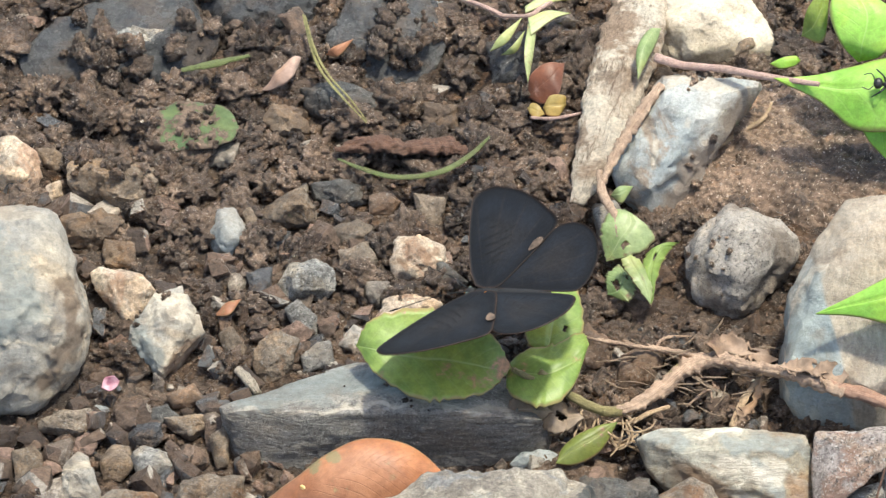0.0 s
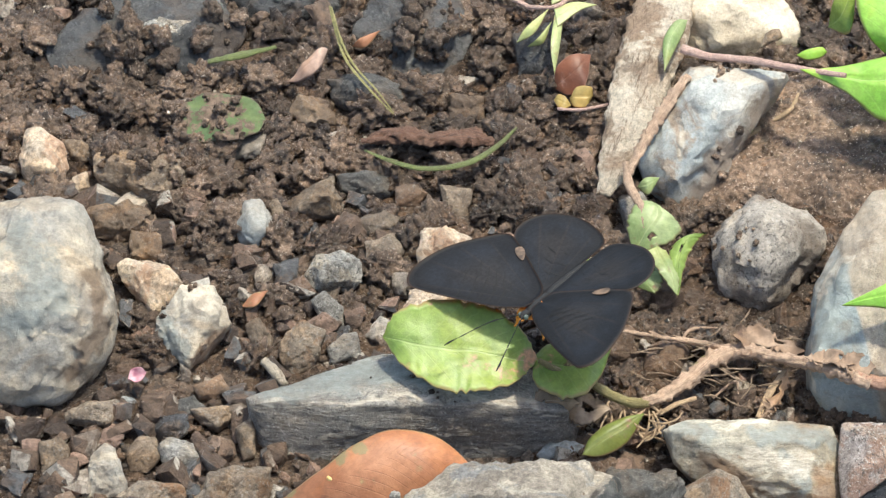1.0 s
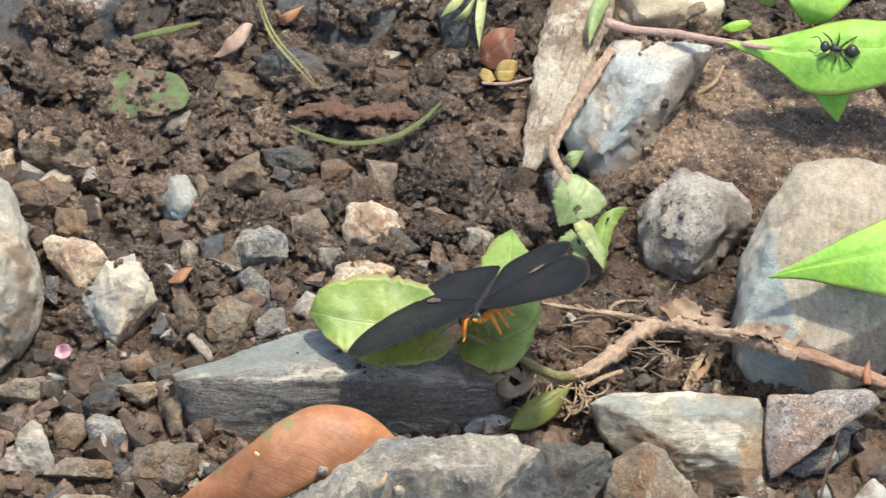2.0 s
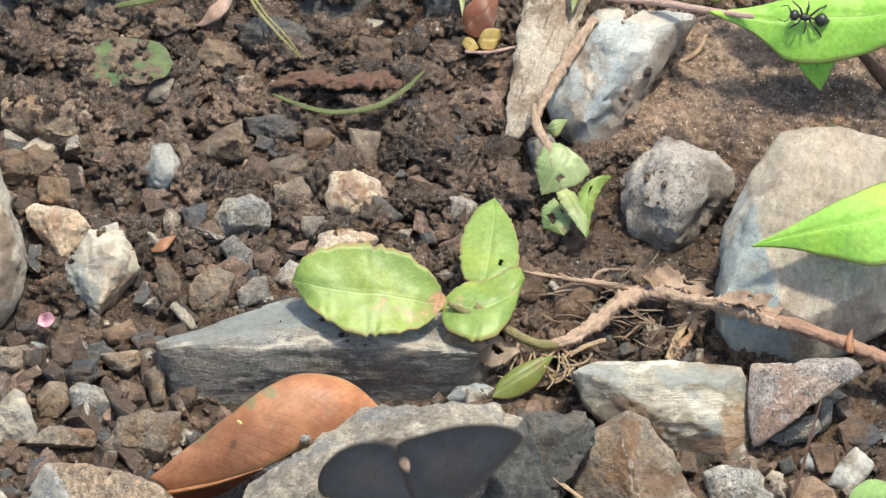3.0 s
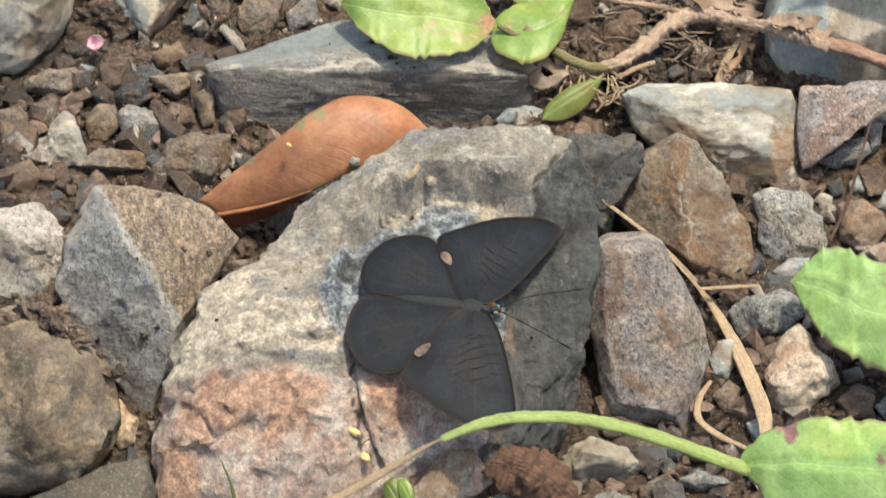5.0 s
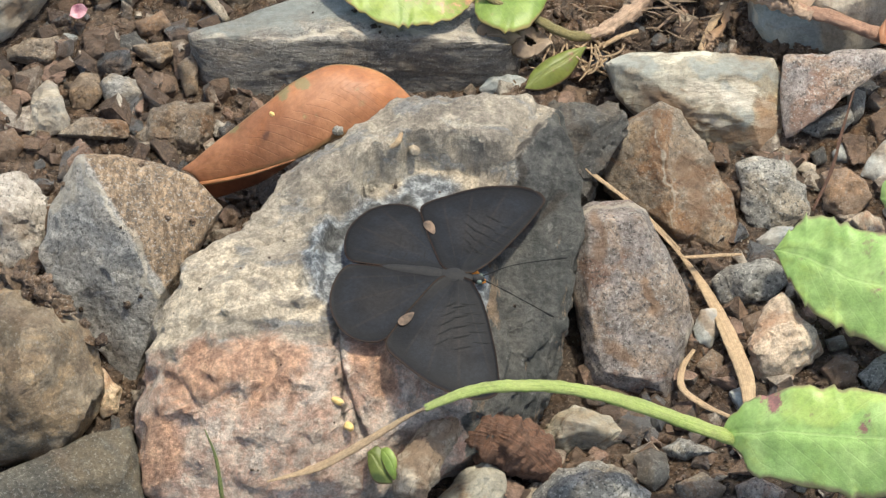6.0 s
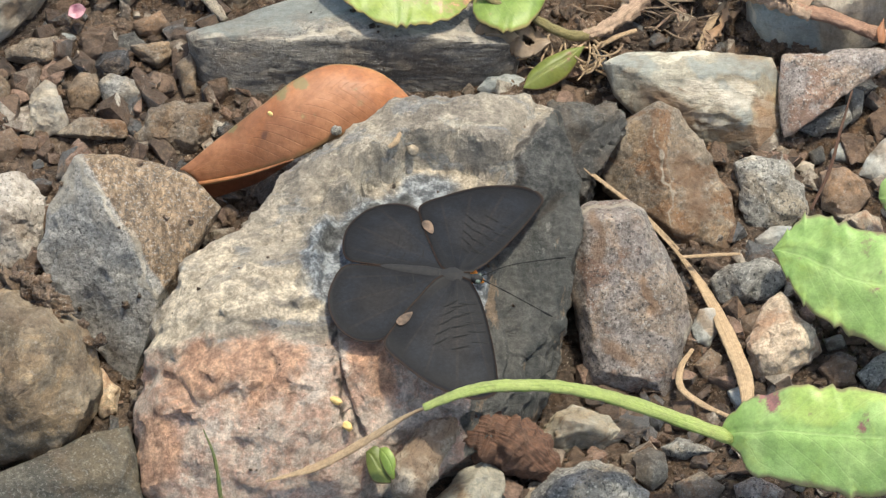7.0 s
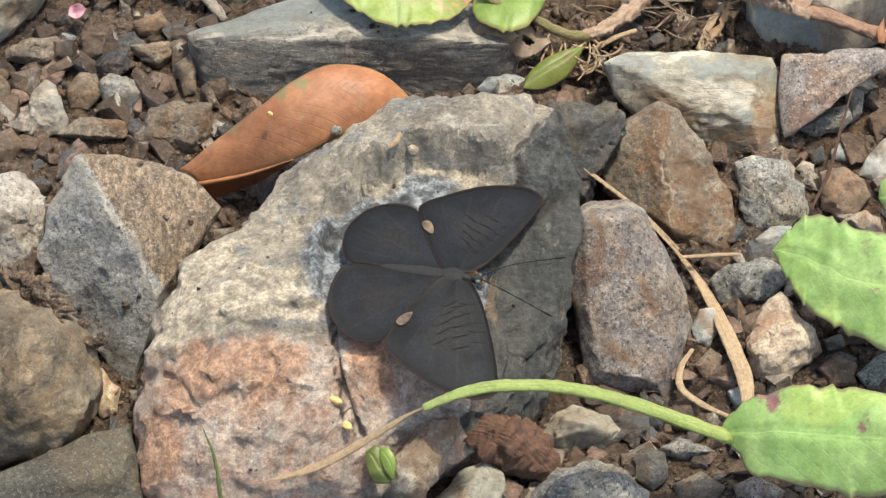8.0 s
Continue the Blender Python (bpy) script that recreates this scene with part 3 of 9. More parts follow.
def stone(name, at, tilt, outline, crest, depth, look_of, edge=180, fine=4, rough=1.0, strata=0, chips_off=7, scoops=True, label="", category="stone", group="", hollows=(), grooves=(), ridges=0.0):
    """A broken stone: its outline (mm) in a plane that leans towards the south, the crest points above that plane, and
    the depth to which it goes down. Its faces meet in worn edges."""
    SERIAL[0] += 1
    o = np.array(outline)
    mid = o.mean(0)
    size = np.ptp(o, axis=0).max()
    pts = [(x, y, 0) for x, y in o] + [(*(mid + (q - mid) * 0.8), -depth) for q in o] + [(*(mid + (q - mid) * 1.0), -0.35 * depth) for q in o]
    if crest:
        pts += list(crest)
    else:
        pts += [(*(mid + (q - mid) * 0.62), size * (0.13 + 0.06 * math.sin(2.4 * k + SERIAL[0]))) for k, q in enumerate(o)]
    bm = bmesh.new()
    for q in pts:
        bm.verts.new(q)
    bmesh.ops.convex_hull(bm, input=bm.verts)
    heart = np.array((*mid, -0.25 * depth))
    planes = []
    for f in bm.faces:
        f.normal_update()
        n = np.array(f.normal)
        d = (np.array(f.verts[0].co) - heart) @ n
        if d < 0:
            n, d = -n, -d
        if d > 0.05 and all(n @ m < 0.992 for m, _ in planes):
            planes.append((n, d))
    bm.free()
    chip = np.random.RandomState(SERIAL[0] * 13 + 5)
    hull = np.array(pts) - heart
    for _ in range(chips_off):
        n = chip.normal(size=3)
        n[2] = abs(n[2]) * 0.9 + 0.5
        n /= np.linalg.norm(n)
        planes.append((n, (hull @ n).max() * chip.uniform(0.93, 0.99)))
    v, f = BALLS[5 if fine == 4 and size > 11 else fine]
    v = v * np.array((1.0, min(1.0, np.ptp(o[:, 1]) / size + 0.2), 1.0))
    v = v / np.linalg.norm(v, axis=1)[:, None]
    reach = np.stack([np.maximum(0, v @ (n / d)) for n, d in planes])
    top = reach.max(0)
    r = ((reach / top) ** edge).sum(0) ** (-1.0 / edge) / top
    p = heart + v * r[:, None] * 1.015
    for _ in range(min(6, 2 + fine) if scoops else 0):
        c = p[chip.randint(len(p))]
        wide = size * chip.uniform(0.10, 0.22)
        gap = np.linalg.norm(p - c, axis=1) / wide
        p = p - v * (np.clip(1 - gap ** 2, 0, 1) * wide * chip.uniform(0.10, 0.24))[:, None]
    s = SERIAL[0] * 7.31
    k = 1.0 / max(5.0, size * 0.35)
    bump = fbm(p * k + s, 3) * 0.016 * size + fbm(p * 0.28 + s, 4, 0.55) * min(0.42, 0.025 * size) - np.abs(fbm(p * 0.09 + 2 * s, 3)) * min(0.9, 0.03 * size)
    flakes = fbm(p * (2.2 / size) + 3 * s, 4, 0.6)
    bump -= (np.clip(flakes * 11, 0, 1) + 0.6 * np.clip((flakes - 0.22) * 13, 0, 1)) * min(0.55, 0.022 * size)
    if strata:
        lay = p @ np.array((0.12, 0.75, 0.65)) * 0.55 + 1.2 * fbm(p * 0.05 + s, 2)
        bump += strata * (np.abs((lay % 1.0) - 0.5) - 0.25)
    if ridges:
        along, over = p @ np.array((0.82, 0.57, 0.0)), p @ np.array((-0.57, 0.82, 0.3))
        fold = fbm(np.c_[along * 0.035, over * 0.13, p[:, 2] * 0.05] + s, 4, 0.55)
        bump = bump + ridges * (0.5 - np.abs(fold) * 2.2) / rough * np.clip((17 - p[:, 0]) / 5, 0, 1) * np.clip((p[:, 1] + 34) / 40, 0.35, 1)
    p = p + v * (bump * rough)[:, None]
    for line, wide, deep in grooves:
        line = np.array(line)
        near = np.full(len(p), 1e9)
        for a, b in zip(line[:-1, :2], line[1:, :2]):
            u = np.clip((p[:, :2] - a) @ (b - a) / ((b - a) @ (b - a)), 0, 1)
            near = np.minimum(near, np.linalg.norm(p[:, :2] - a - u[:, None] * (b - a), axis=1))
        near = np.maximum(0, near + 0.9 * fbm(p * 0.22 + s, 3) * wide)
        p = p - v * (np.exp(-(near / wide / 1.5) ** 1.5) * deep * (p[:, 2] > -2))[:, None]
    for x, y, z, far in hollows:
        lean = np.array(pose(0, 0, 0, tilt, 0, 0).to_3x3())
        w = p @ lean.T + np.array(at) * 1000
        lat = w[:, 1] - y * 1000
        out = np.hypot(w[:, 0] - x * 1000, lat * 0.80) + 2.2 * fbm(p * 0.12 + s, 3)
        over = np.maximum(0, w[:, 2] - (z * 1000 - 0.10 * np.abs(lat) + 0.5 * fbm(p * 0.3 + s, 3)))
        w[:, 2] -= over * np.clip((far * 1000 * 1.12 - out) / (far * 120), 0, 1)
        p = (w - np.array(at) * 1000) @ lean
    me = mesh_of(name, p / 1000, f, LOOKS[look_of])
    me.set_sharp_from_angle(angle=radians(32))
    ob = new(name, me)
    ob.matrix_world = pose(*at, tilt, 0, 0)
    wide = np.ptp(o, axis=0) / 2000
    FOOT.append((at[0] + mid[0] / 1000, at[1] + mid[1] / 1000 * math.cos(radians(tilt)), wide[0] * 0.88, wide[1] * 0.80))
    return tagged(ob, label, category, group)


def put_masks(ob, **masks):
    for name, values in masks.items():
        layer = ob.data.attributes.new(name, "FLOAT", "POINT")
        layer.data.foreach_set("value", np.asarray(values, dtype=np.float32))


def along_line(p, line, wide):
    """1 on a line over the stone (mm), falling to 0.5 at its half width and on to 0."""
    near = np.full(len(p), 1e9)
    for a, b in zip(np.array(line[:-1], float), np.array(line[1:], float)):
        u = np.clip((p[:, :2] - a) @ (b - a) / ((b - a) @ (b - a)), 0, 1)
        near = np.minimum(near, np.linalg.norm(p[:, :2] - a - u[:, None] * (b - a), axis=1))
    return np.clip(1 - 0.5 * near / wide, 0, 1)


def local_points(ob):
    p = np.empty(len(ob.data.vertices) * 3)
    ob.data.vertices.foreach_get("co", p)
    return p.reshape(-1, 3) * 1000


def stain(label, **stains):
    """Streaks and patches on the stone with that label: each stain is a list of (line in mm over the stone, half width)."""
    ob = next(o for o in bpy.data.objects if o.get("label") == label)
    p = local_points(ob)
    q = p + np.c_[fbm(p * 0.16, 3), fbm(p * 0.16 + 40, 3), p[:, 2] * 0] * 2.2
    put_masks(ob, **{name: np.max([along_line(q, line, wide) for line, wide in lines], axis=0) for name, lines in stains.items()})


def spline(pts, count):
    """Points along a smooth curve through pts."""
    p = np.array(pts, float)
    p = np.vstack([2 * p[0] - p[1], p, 2 * p[-1] - p[-2]])
    n = len(p) - 3
    u = np.linspace(0, n, count)
    i = np.minimum(u.astype(int), n - 1)
    t = (u - i)[:, None]
    a, b, c, d = p[i], p[i + 1], p[i + 2], p[i + 3]
    return 0.5 * (2 * b + (c - a) * t + (2 * a - 5 * b + 4 * c - d) * t ** 2 + (3 * b - a - 3 * c + d) * t ** 3)


def empty(name, label, category, at=(0, 0, 0), group=""):
    ob = new(name)
    ob.location = at
    ob.empty_display_size = 0.005
    return tagged(ob, label, category, group)


def leaf_mesh(name, far, near, material, bulge=1.0, teeth=0.0, tooth=26, groove=0.5, wave=0.0, thick=0.25, along=72, seed=0, holes=()):
    """A leaf blade between two margins (mm), arched by bulge, with a grooved midrib, toothed margins and real thickness. holes: (along, across, size) as shares."""
    A, B = spline(far, along), spline(near, along)
    s = np.linspace(0, 1, along)
    out = A - B
    width = np.linalg.norm(out, axis=1)
    out /= np.maximum(width, 1e-6)[:, None]
    if teeth:
        jag = s * tooth + 0.35 * np.sin(s * 19 + seed)
        saw = (np.abs(jag % 1.0 - 0.35) - 0.3) * teeth * np.sin(np.pi * s) ** 0.4 * (0.6 + 0.5 * np.sin(s * 31 + 2 * seed))
        A, B = A + out * saw[:, None], B - out * saw[:, None]
    across = 17
    w = np.linspace(0, 1, across)
    grid = B[:, None] * (1 - w)[None, :, None] + A[:, None] * w[None, :, None]
    c = 2 * w - 1
    arch = bulge * (1 - c ** 2)[None, :] * (width / width.max())[:, None] - groove * np.exp(-(c / 0.07) ** 2)[None, :] * np.minimum(1, width / 4)[:, None]
    flat = grid.reshape(-1, 3)
    ripple = wave * fbm(flat * 0.16 + seed * 3.7, 2).reshape(arch.shape)
    grid[:, :, 2] += arch + ripple
    n = along * across
    uv = np.stack([np.repeat(s, across), np.tile(w, along)], 1)
    gone = np.zeros(n, bool)
    for hs, hw, hr in holes:
        gone |= ((uv[:, 0] - hs) / hr) ** 2 + ((uv[:, 1] - hw) / (hr * 1.6)) ** 2 < 1 + 0.8 * perlin(np.c_[uv * 23, uv[:, :1]] + seed)
    q = [(i * across + j, (i + 1) * across + j, (i + 1) * across + j + 1, i * across + j + 1) for i in range(along - 1) for j in range(across - 1)]
    q = [f for f in q if not gone[list(f)].all()]
    top = grid.reshape(-1, 3)
    verts = np.vstack([top, top - np.array((0, 0, thick))])
    uses = {}
    for f in q:
        for a, b in zip(f, f[1:] + f[:1]):
            uses[(min(a, b), max(a, b))] = uses.get((min(a, b), max(a, b)), 0) + 1
    rim = [(a, b, b + n, a + n) for (a, b), c2 in uses.items() if c2 == 1]
    faces = q + [tuple(i + n for i in reversed(f)) for f in q] + rim
    me = mesh_of(name, verts / 1000, faces, material, uv=np.vstack([uv, uv]))
    bm = bmesh.new()
    bm.from_mesh(me)
    bmesh.ops.recalc_face_normals(bm, faces=bm.faces)
    bm.to_mesh(me)
    bm.free()
    return me


def stalk_mesh(name, pts, radii, material, knobs=0.12, sides=10, count=40, flat=1.0, seed=0, grain=0.55):
    """A tapering stalk through pts (mm) with a knobbly skin; flat squeezes its section."""
    c = spline(pts, count)
    r = np.interp(np.linspace(0, 1, count), np.linspace(0, 1, len(radii)), radii)
    tan = np.gradient(c, axis=0)
    tan /= np.linalg.norm(tan, axis=1)[:, None]
    side = np.cross(tan, (0, 0.3, 1.0))
    side /= np.maximum(np.linalg.norm(side, axis=1), 1e-6)[:, None]
    up = np.cross(side, tan)
    ang = np.linspace(0, 2 * math.pi, sides, endpoint=False)
    ring = c[:, None] + r[:, None, None] * (side[:, None] * np.cos(ang)[None, :, None] + flat * up[:, None] * np.sin(ang)[None, :, None])
    v = ring.reshape(-1, 3)
    mid = np.repeat(c, sides, 0)
    v = mid + (v - mid) * (1 + knobs * 2.2 * fbm(v * grain + seed * 5.1, 4, 0.6))[:, None]
    f = [(i * sides + j, i * sides + (j + 1) % sides, (i + 1) * sides + (j + 1) % sides, (i + 1) * sides + j) for i in range(count - 1) for j in range(sides)]
    f += [tuple(reversed(range(sides))), tuple(range((count - 1) * sides, count * sides))]
    uv = np.stack([np.repeat(np.linspace(0, 1, count), sides), np.tile(np.abs(np.linspace(-1, 1, sides)), count)], 1)
    return mesh_of(name, v / 1000, f, material, uv=uv)


def stalk(name, pts, radii, material, label, category, **more):
    return tagged(new(name, stalk_mesh(name, pts, radii, material, **more)), label, category)


def leaf(name, far, near, material, label, category="leaf", **more):
    return tagged(new(name, leaf_mesh(name, far, near, material, **more)), label, category)


def pebble_ball(name, at, size, material, label, category, level=3, seed=0):
    v, f = BALLS[level]
    p = v * (1 + 0.25 * fbm(v * 1.3 + seed * 9.7, 3))[:, None] * np.array(size) / 2000
    ob = new(name, mesh_of(name, p, f, material))
    ob.matrix_world = pose(*at, seed * 31 % 40 - 20, seed * 17 % 40 - 20, seed * 53 % 180)
    return tagged(ob, label, category)


def tapered(name, length, widths, material, squash=1.0, at=(0, 0, 0), level=20):
    """A round body along x (mm), from the front backwards, with its widths at even steps."""
    s = np.linspace(0, 1, level)
    r = np.interp(s, np.linspace(0, 1, len(widths)), widths) / 2
    a = np.linspace(0, 2 * math.pi, 16, endpoint=False)
    v = np.stack([np.repeat(-s * length, 16), np.outer(r, np.cos(a)).ravel(), np.outer(r, np.sin(a)).ravel() * squash], 1) + at
    f = [(i * 16 + j, i * 16 + (j + 1) % 16, (i + 1) * 16 + (j + 1) % 16, (i + 1) * 16 + j) for i in range(level - 1) for j in range(16)]
    f += [tuple(reversed(range(16))), tuple(range((level - 1) * 16, level * 16))]
    return mesh_of(name, v / 1000, f, material)


def wing_mesh(name, outline, heart, side):
    """A wing as a thin sheet: scales above, orange below; side 1 is left, -1 right."""
    edge = spline(list(outline) + [outline[0]], 90)[:-1]
    n, rings = len(edge), 12
    V, UV = [], []
    for k in range(rings):
        w = (k + 0.15) / (rings - 1 + 0.15)
        p = heart + (edge - heart) * w
        out = np.linalg.norm(p, axis=1)
        z = 0.12 * np.sin(0.9 * np.arctan2(p[:, 1], p[:, 0]) * 6) * w - 0.0016 * out ** 2
        V.append(np.c_[p[:, 0], p[:, 1] * side, z])
        UV.append(np.c_[np.arctan2(p[:, 1], p[:, 0] + 0.001) / 6.283, np.full(n, w)])
    top = np.vstack(V)
    uv = np.vstack(UV)
    m = len(top)
    verts = np.vstack([top, top - (0, 0, 0.1)])
    q = [(k * n + j, k * n + (j + 1) % n, (k + 1) * n + (j + 1) % n, (k + 1) * n + j) for k in range(rings - 1) for j in range(n)]
    q.append(tuple(reversed(range(n))))
    if side < 0:
        q = [tuple(reversed(f)) for f in q]
    under = [tuple(i + m for i in reversed(f)) for f in q]
    rim = [((rings - 1) * n + j, (rings - 1) * n + (j + 1) % n, (rings - 1) * n + (j + 1) % n + m, (rings - 1) * n + j + m) for j in range(n)]
    flags = [0] * len(q) + [1] * len(under) + [0] * len(rim)
    return mesh_of(name, verts / 1000, q + under + rim, [WING, WINGUNDER], uv=np.vstack([uv, uv]), flags=flags)


def dash_mesh(name, dashes, side, thick=0.24):
    """Short dark strokes that lie on a wing: (x, y, length, direction in degrees)."""
    V, Fc = [], []
    for x, y, ln, d in dashes:
        c, s = math.cos(radians(d)), math.sin(radians(d))
        b = len(V)
        for t in (-0.5, -0.17, 0.17, 0.5):
            for w in (-1, 1):
                wide = thick * (1 - abs(t)) * w * 0.5
                px, py = x + c * ln * t - s * wide + 0.25 * s * (0.25 - t * t), y + s * ln * t + c * wide - 0.25 * c * (0.25 - t * t)
                z = 0.12 * math.sin(0.9 * math.atan2(py, px) * 6) - 0.0016 * (px * px + py * py) + 0.06
                V.append((px / 1000, py * side / 1000, z / 1000))
        Fc += [(b + 2 * k, b + 2 * k + 1, b + 2 * k + 3, b + 2 * k + 2) for k in range(3)]
    return mesh_of(name, V, Fc, WINGMARK)


# ---- stones, from the near bed of broken rock to the muddy bank ----
stone('boulder', (-0.0080, -0.0251, 0.0174), 20,
      [(-46.0, -24.8), (-45.0, -13.7), (-39.3, 1.7), (-32.8, 12.9), (-25.7, 20.0), (-15.2, 29.1), (-1.1, 35.1), (14.0, 38.0), (24.8, 38.7), (29.3, 36.4), (30.2, 28.2), (29.1, 21.0), (28.7, 13.8), (28.2, 5.6), (29.1, -5.6), (28.5, -12.2), (25.5, -19.3), (17.2, -23.3), (8.6, -26.8), (-1.0, -33.7), (-13.5, -39.7), (-28.8, -40.7), (-42.7, -34.7)],
      [(-38.2, -14.0, 11.0), (-23.7, -17.2, 15.0), (-9.5, -17.7, 15.0), (3.8, -14.3, 12.0), (12.4, -5.1, 8.0), (17.3, 18.6, 7.0), (-9.7, 11.2, 11.0), (-24.1, 3.2, 10.5), (3.7, 21.0, 9.0), (-35.3, -27.3, 9.0), (-13.3, -29.6, 10.0), (25.0, -7.4, 2.5), (25.1, 10.7, 3.0)],
      depth=34.0, look_of='boulder', edge=60, fine=7, rough=1.7, strata=0, chips_off=8, scoops=True, label='large rounded grey boulder with rust-pink and cream patches', category='boulder',
      hollows=[(-0.0005, -0.0275, 0.0268, 0.0205)], ridges=1.5, grooves=[([(-9.9, 1.0, 8.0), (-11.1, -5.0, 7.8), (-10.8, -12.9, 7.5), (-9.1, -20.9, 7.2), (-5.8, -27.7, 7.0)], 0.55, 3.04), ([(26.0, 36.3, 5.0), (22.3, 31.2, 5.0), (19.8, 25.5, 5.0), (17.3, 19.3, 5.0)], 0.99, 3.04), ([(16.3, 7.3, 4.0), (19.7, 10.9, 4.0), (24.6, 14.7, 4.0), (29.0, 19.6, 4.0)], 0.88, 2.47), ([(-39.2, -16.0, 11.0), (-34.3, -22.2, 11.7), (-28.6, -20.4, 12.3), (-21.9, -14.6, 13.0)], 0.88, 1.52), ([(-26.7, -10.6, 13.0), (-19.2, -6.5, 12.5), (-13.5, -4.3, 12.0)], 0.77, 1.14), ([(-34.8, 4.0, 8.0), (-27.2, 9.1, 8.0), (-17.5, 11.1, 8.0)], 0.66, 1.14), ([(19.7, -4.1, 5.0), (20.6, -10.0, 4.5), (19.1, -16.9, 4.0)], 0.77, 1.52), ([(1.7, 32.5, 4.0), (11.5, 27.7, 4.5), (17.3, 19.3, 5.0)], 0.66, 0.95), ([(-6.0, 19.0, 6.0), (3.7, 23.2, 5.5), (15.4, 23.4, 5.0)], 0.88, 1.33), ([(-21.1, -15.7), (-24.8, -20.2), (-29.1, -23.2)], 0.9, 1.9), ([(-28.6, 11.0), (-13.6, 20.6), (1.8, 27.2)], 0.4, 0.8), ([(-24.8, 8.4), (-9.7, 17.6), (-0.1, 23.6)], 0.45, 0.9), ([(-32.8, 6.4), (-21.1, 12.5), (-7.8, 21.6)], 0.4, 0.7), ([(-12.0, -10.0), (-20.0, -8.5), (-30.0, -10.5), (-38.0, -13.0)], 0.7, 0.9)])


def stain_boulder(ob):
    p = local_points(ob)
    q = p + np.c_[fbm(p * 0.10, 3), fbm(p * 0.10 + 40, 3), p[:, 2] * 0] * 4.0
    x, y = q[:, 0], q[:, 1]
    rosy = np.clip(0.5 + (-9.5 - y + 0.05 * x) / 9, 0, 1)
    red = np.maximum(along_line(q, [(-35, -16), (-27, -15), (-20, -16)], 4.5), along_line(q, [(-40, -24), (-41, -31)], 3.5))
    red = np.maximum(red, along_line(q, [(-4, -13), (-2, -19)], 2.6))
    cream = np.maximum(along_line(q, [(-38.4, -6.7), (-31.8, -2.7), (-25.1, 0.3), (-17.4, 1.1), (-10.6, -0.2)], 2.4), along_line(q, [(-31.8, -2.7), (-25.0, -4.5), (-16.4, -4.9), (-12.0, -1.0)], 1.7))
    cream = np.maximum(cream, along_line(q, [(-39.5, -9.0), (-36.0, 1.0), (-30.0, 8.5)], 2.6))
    cream = np.maximum(cream, along_line(q, [(-2.0, 21.5), (6.0, 22.0), (13.0, 21.0)], 1.2))
    blue = np.clip(0.62 + (17.2 - np.hypot(x - 2, (y - 5) * 1.05)) / 5.0, 0, 0.95) * (y > -8)
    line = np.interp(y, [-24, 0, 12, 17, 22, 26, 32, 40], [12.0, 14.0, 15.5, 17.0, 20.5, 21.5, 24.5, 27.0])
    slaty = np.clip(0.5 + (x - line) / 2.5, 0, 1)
    # Dark slate of the knob, plus overhang shade painted along the hollow's rim.
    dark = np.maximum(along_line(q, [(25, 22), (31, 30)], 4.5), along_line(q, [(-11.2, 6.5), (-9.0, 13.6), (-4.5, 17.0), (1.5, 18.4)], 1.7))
    # Seams are darkened in the colour: dirt, plus shade the grooves lack.
    seams = ([(-10.6, -8.7), (-10.7, -13.7), (-9.6, -18.7), (-8.4, -23.7), (-5.7, -26.2)], [(24.1, 31.4), (21.2, 25.8), (21.7, 21.7), (16.3, 16.5)], [(16.3, 7.3), (19.7, 10.9), (24.6, 14.7), (29.0, 19.6)])
    r = p + np.c_[fbm(p * 0.3, 3), fbm(p * 0.3 + 40, 3), p[:, 2] * 0] * 1.2
    crack = np.max([along_line(r, line, wide) for line, wide in zip(seams, (0.45, 0.8, 0.7))], axis=0)
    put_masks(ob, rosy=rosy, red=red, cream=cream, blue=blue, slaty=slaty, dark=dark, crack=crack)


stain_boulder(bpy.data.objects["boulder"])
stone('stone', (0.0228, 0.0107, 0.0150), 24,
      [(-13.3, -5.7), (-9.2, 3.6), (-3.7, 8.8), (2.3, 10.4), (8.3, 9.0), (10.4, 5.2), (7.7, 0.7), (5.1, -3.7), (2.7, -8.8), (-2.3, -10.5), (-7.8, -8.8)],
      [(-2.9, 2.9, 4.5), (3.6, 4.9, 4.5), (1.6, -1.4, 3.0), (-3.9, -5.6, 3.5)],
      depth=24.0, look_of='dark_slate', edge=60, fine=6, rough=1.4, strata=0, chips_off=7, scoops=True, label='dark wet knob of slate beside the boulder', category='stone')
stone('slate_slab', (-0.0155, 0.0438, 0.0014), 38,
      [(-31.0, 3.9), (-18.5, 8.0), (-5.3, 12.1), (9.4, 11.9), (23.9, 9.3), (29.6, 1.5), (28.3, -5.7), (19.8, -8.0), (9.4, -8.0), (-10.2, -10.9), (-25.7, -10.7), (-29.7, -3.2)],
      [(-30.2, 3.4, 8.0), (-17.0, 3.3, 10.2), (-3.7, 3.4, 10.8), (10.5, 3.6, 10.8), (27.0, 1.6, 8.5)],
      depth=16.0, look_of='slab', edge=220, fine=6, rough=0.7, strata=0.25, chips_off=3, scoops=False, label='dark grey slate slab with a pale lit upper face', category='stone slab')
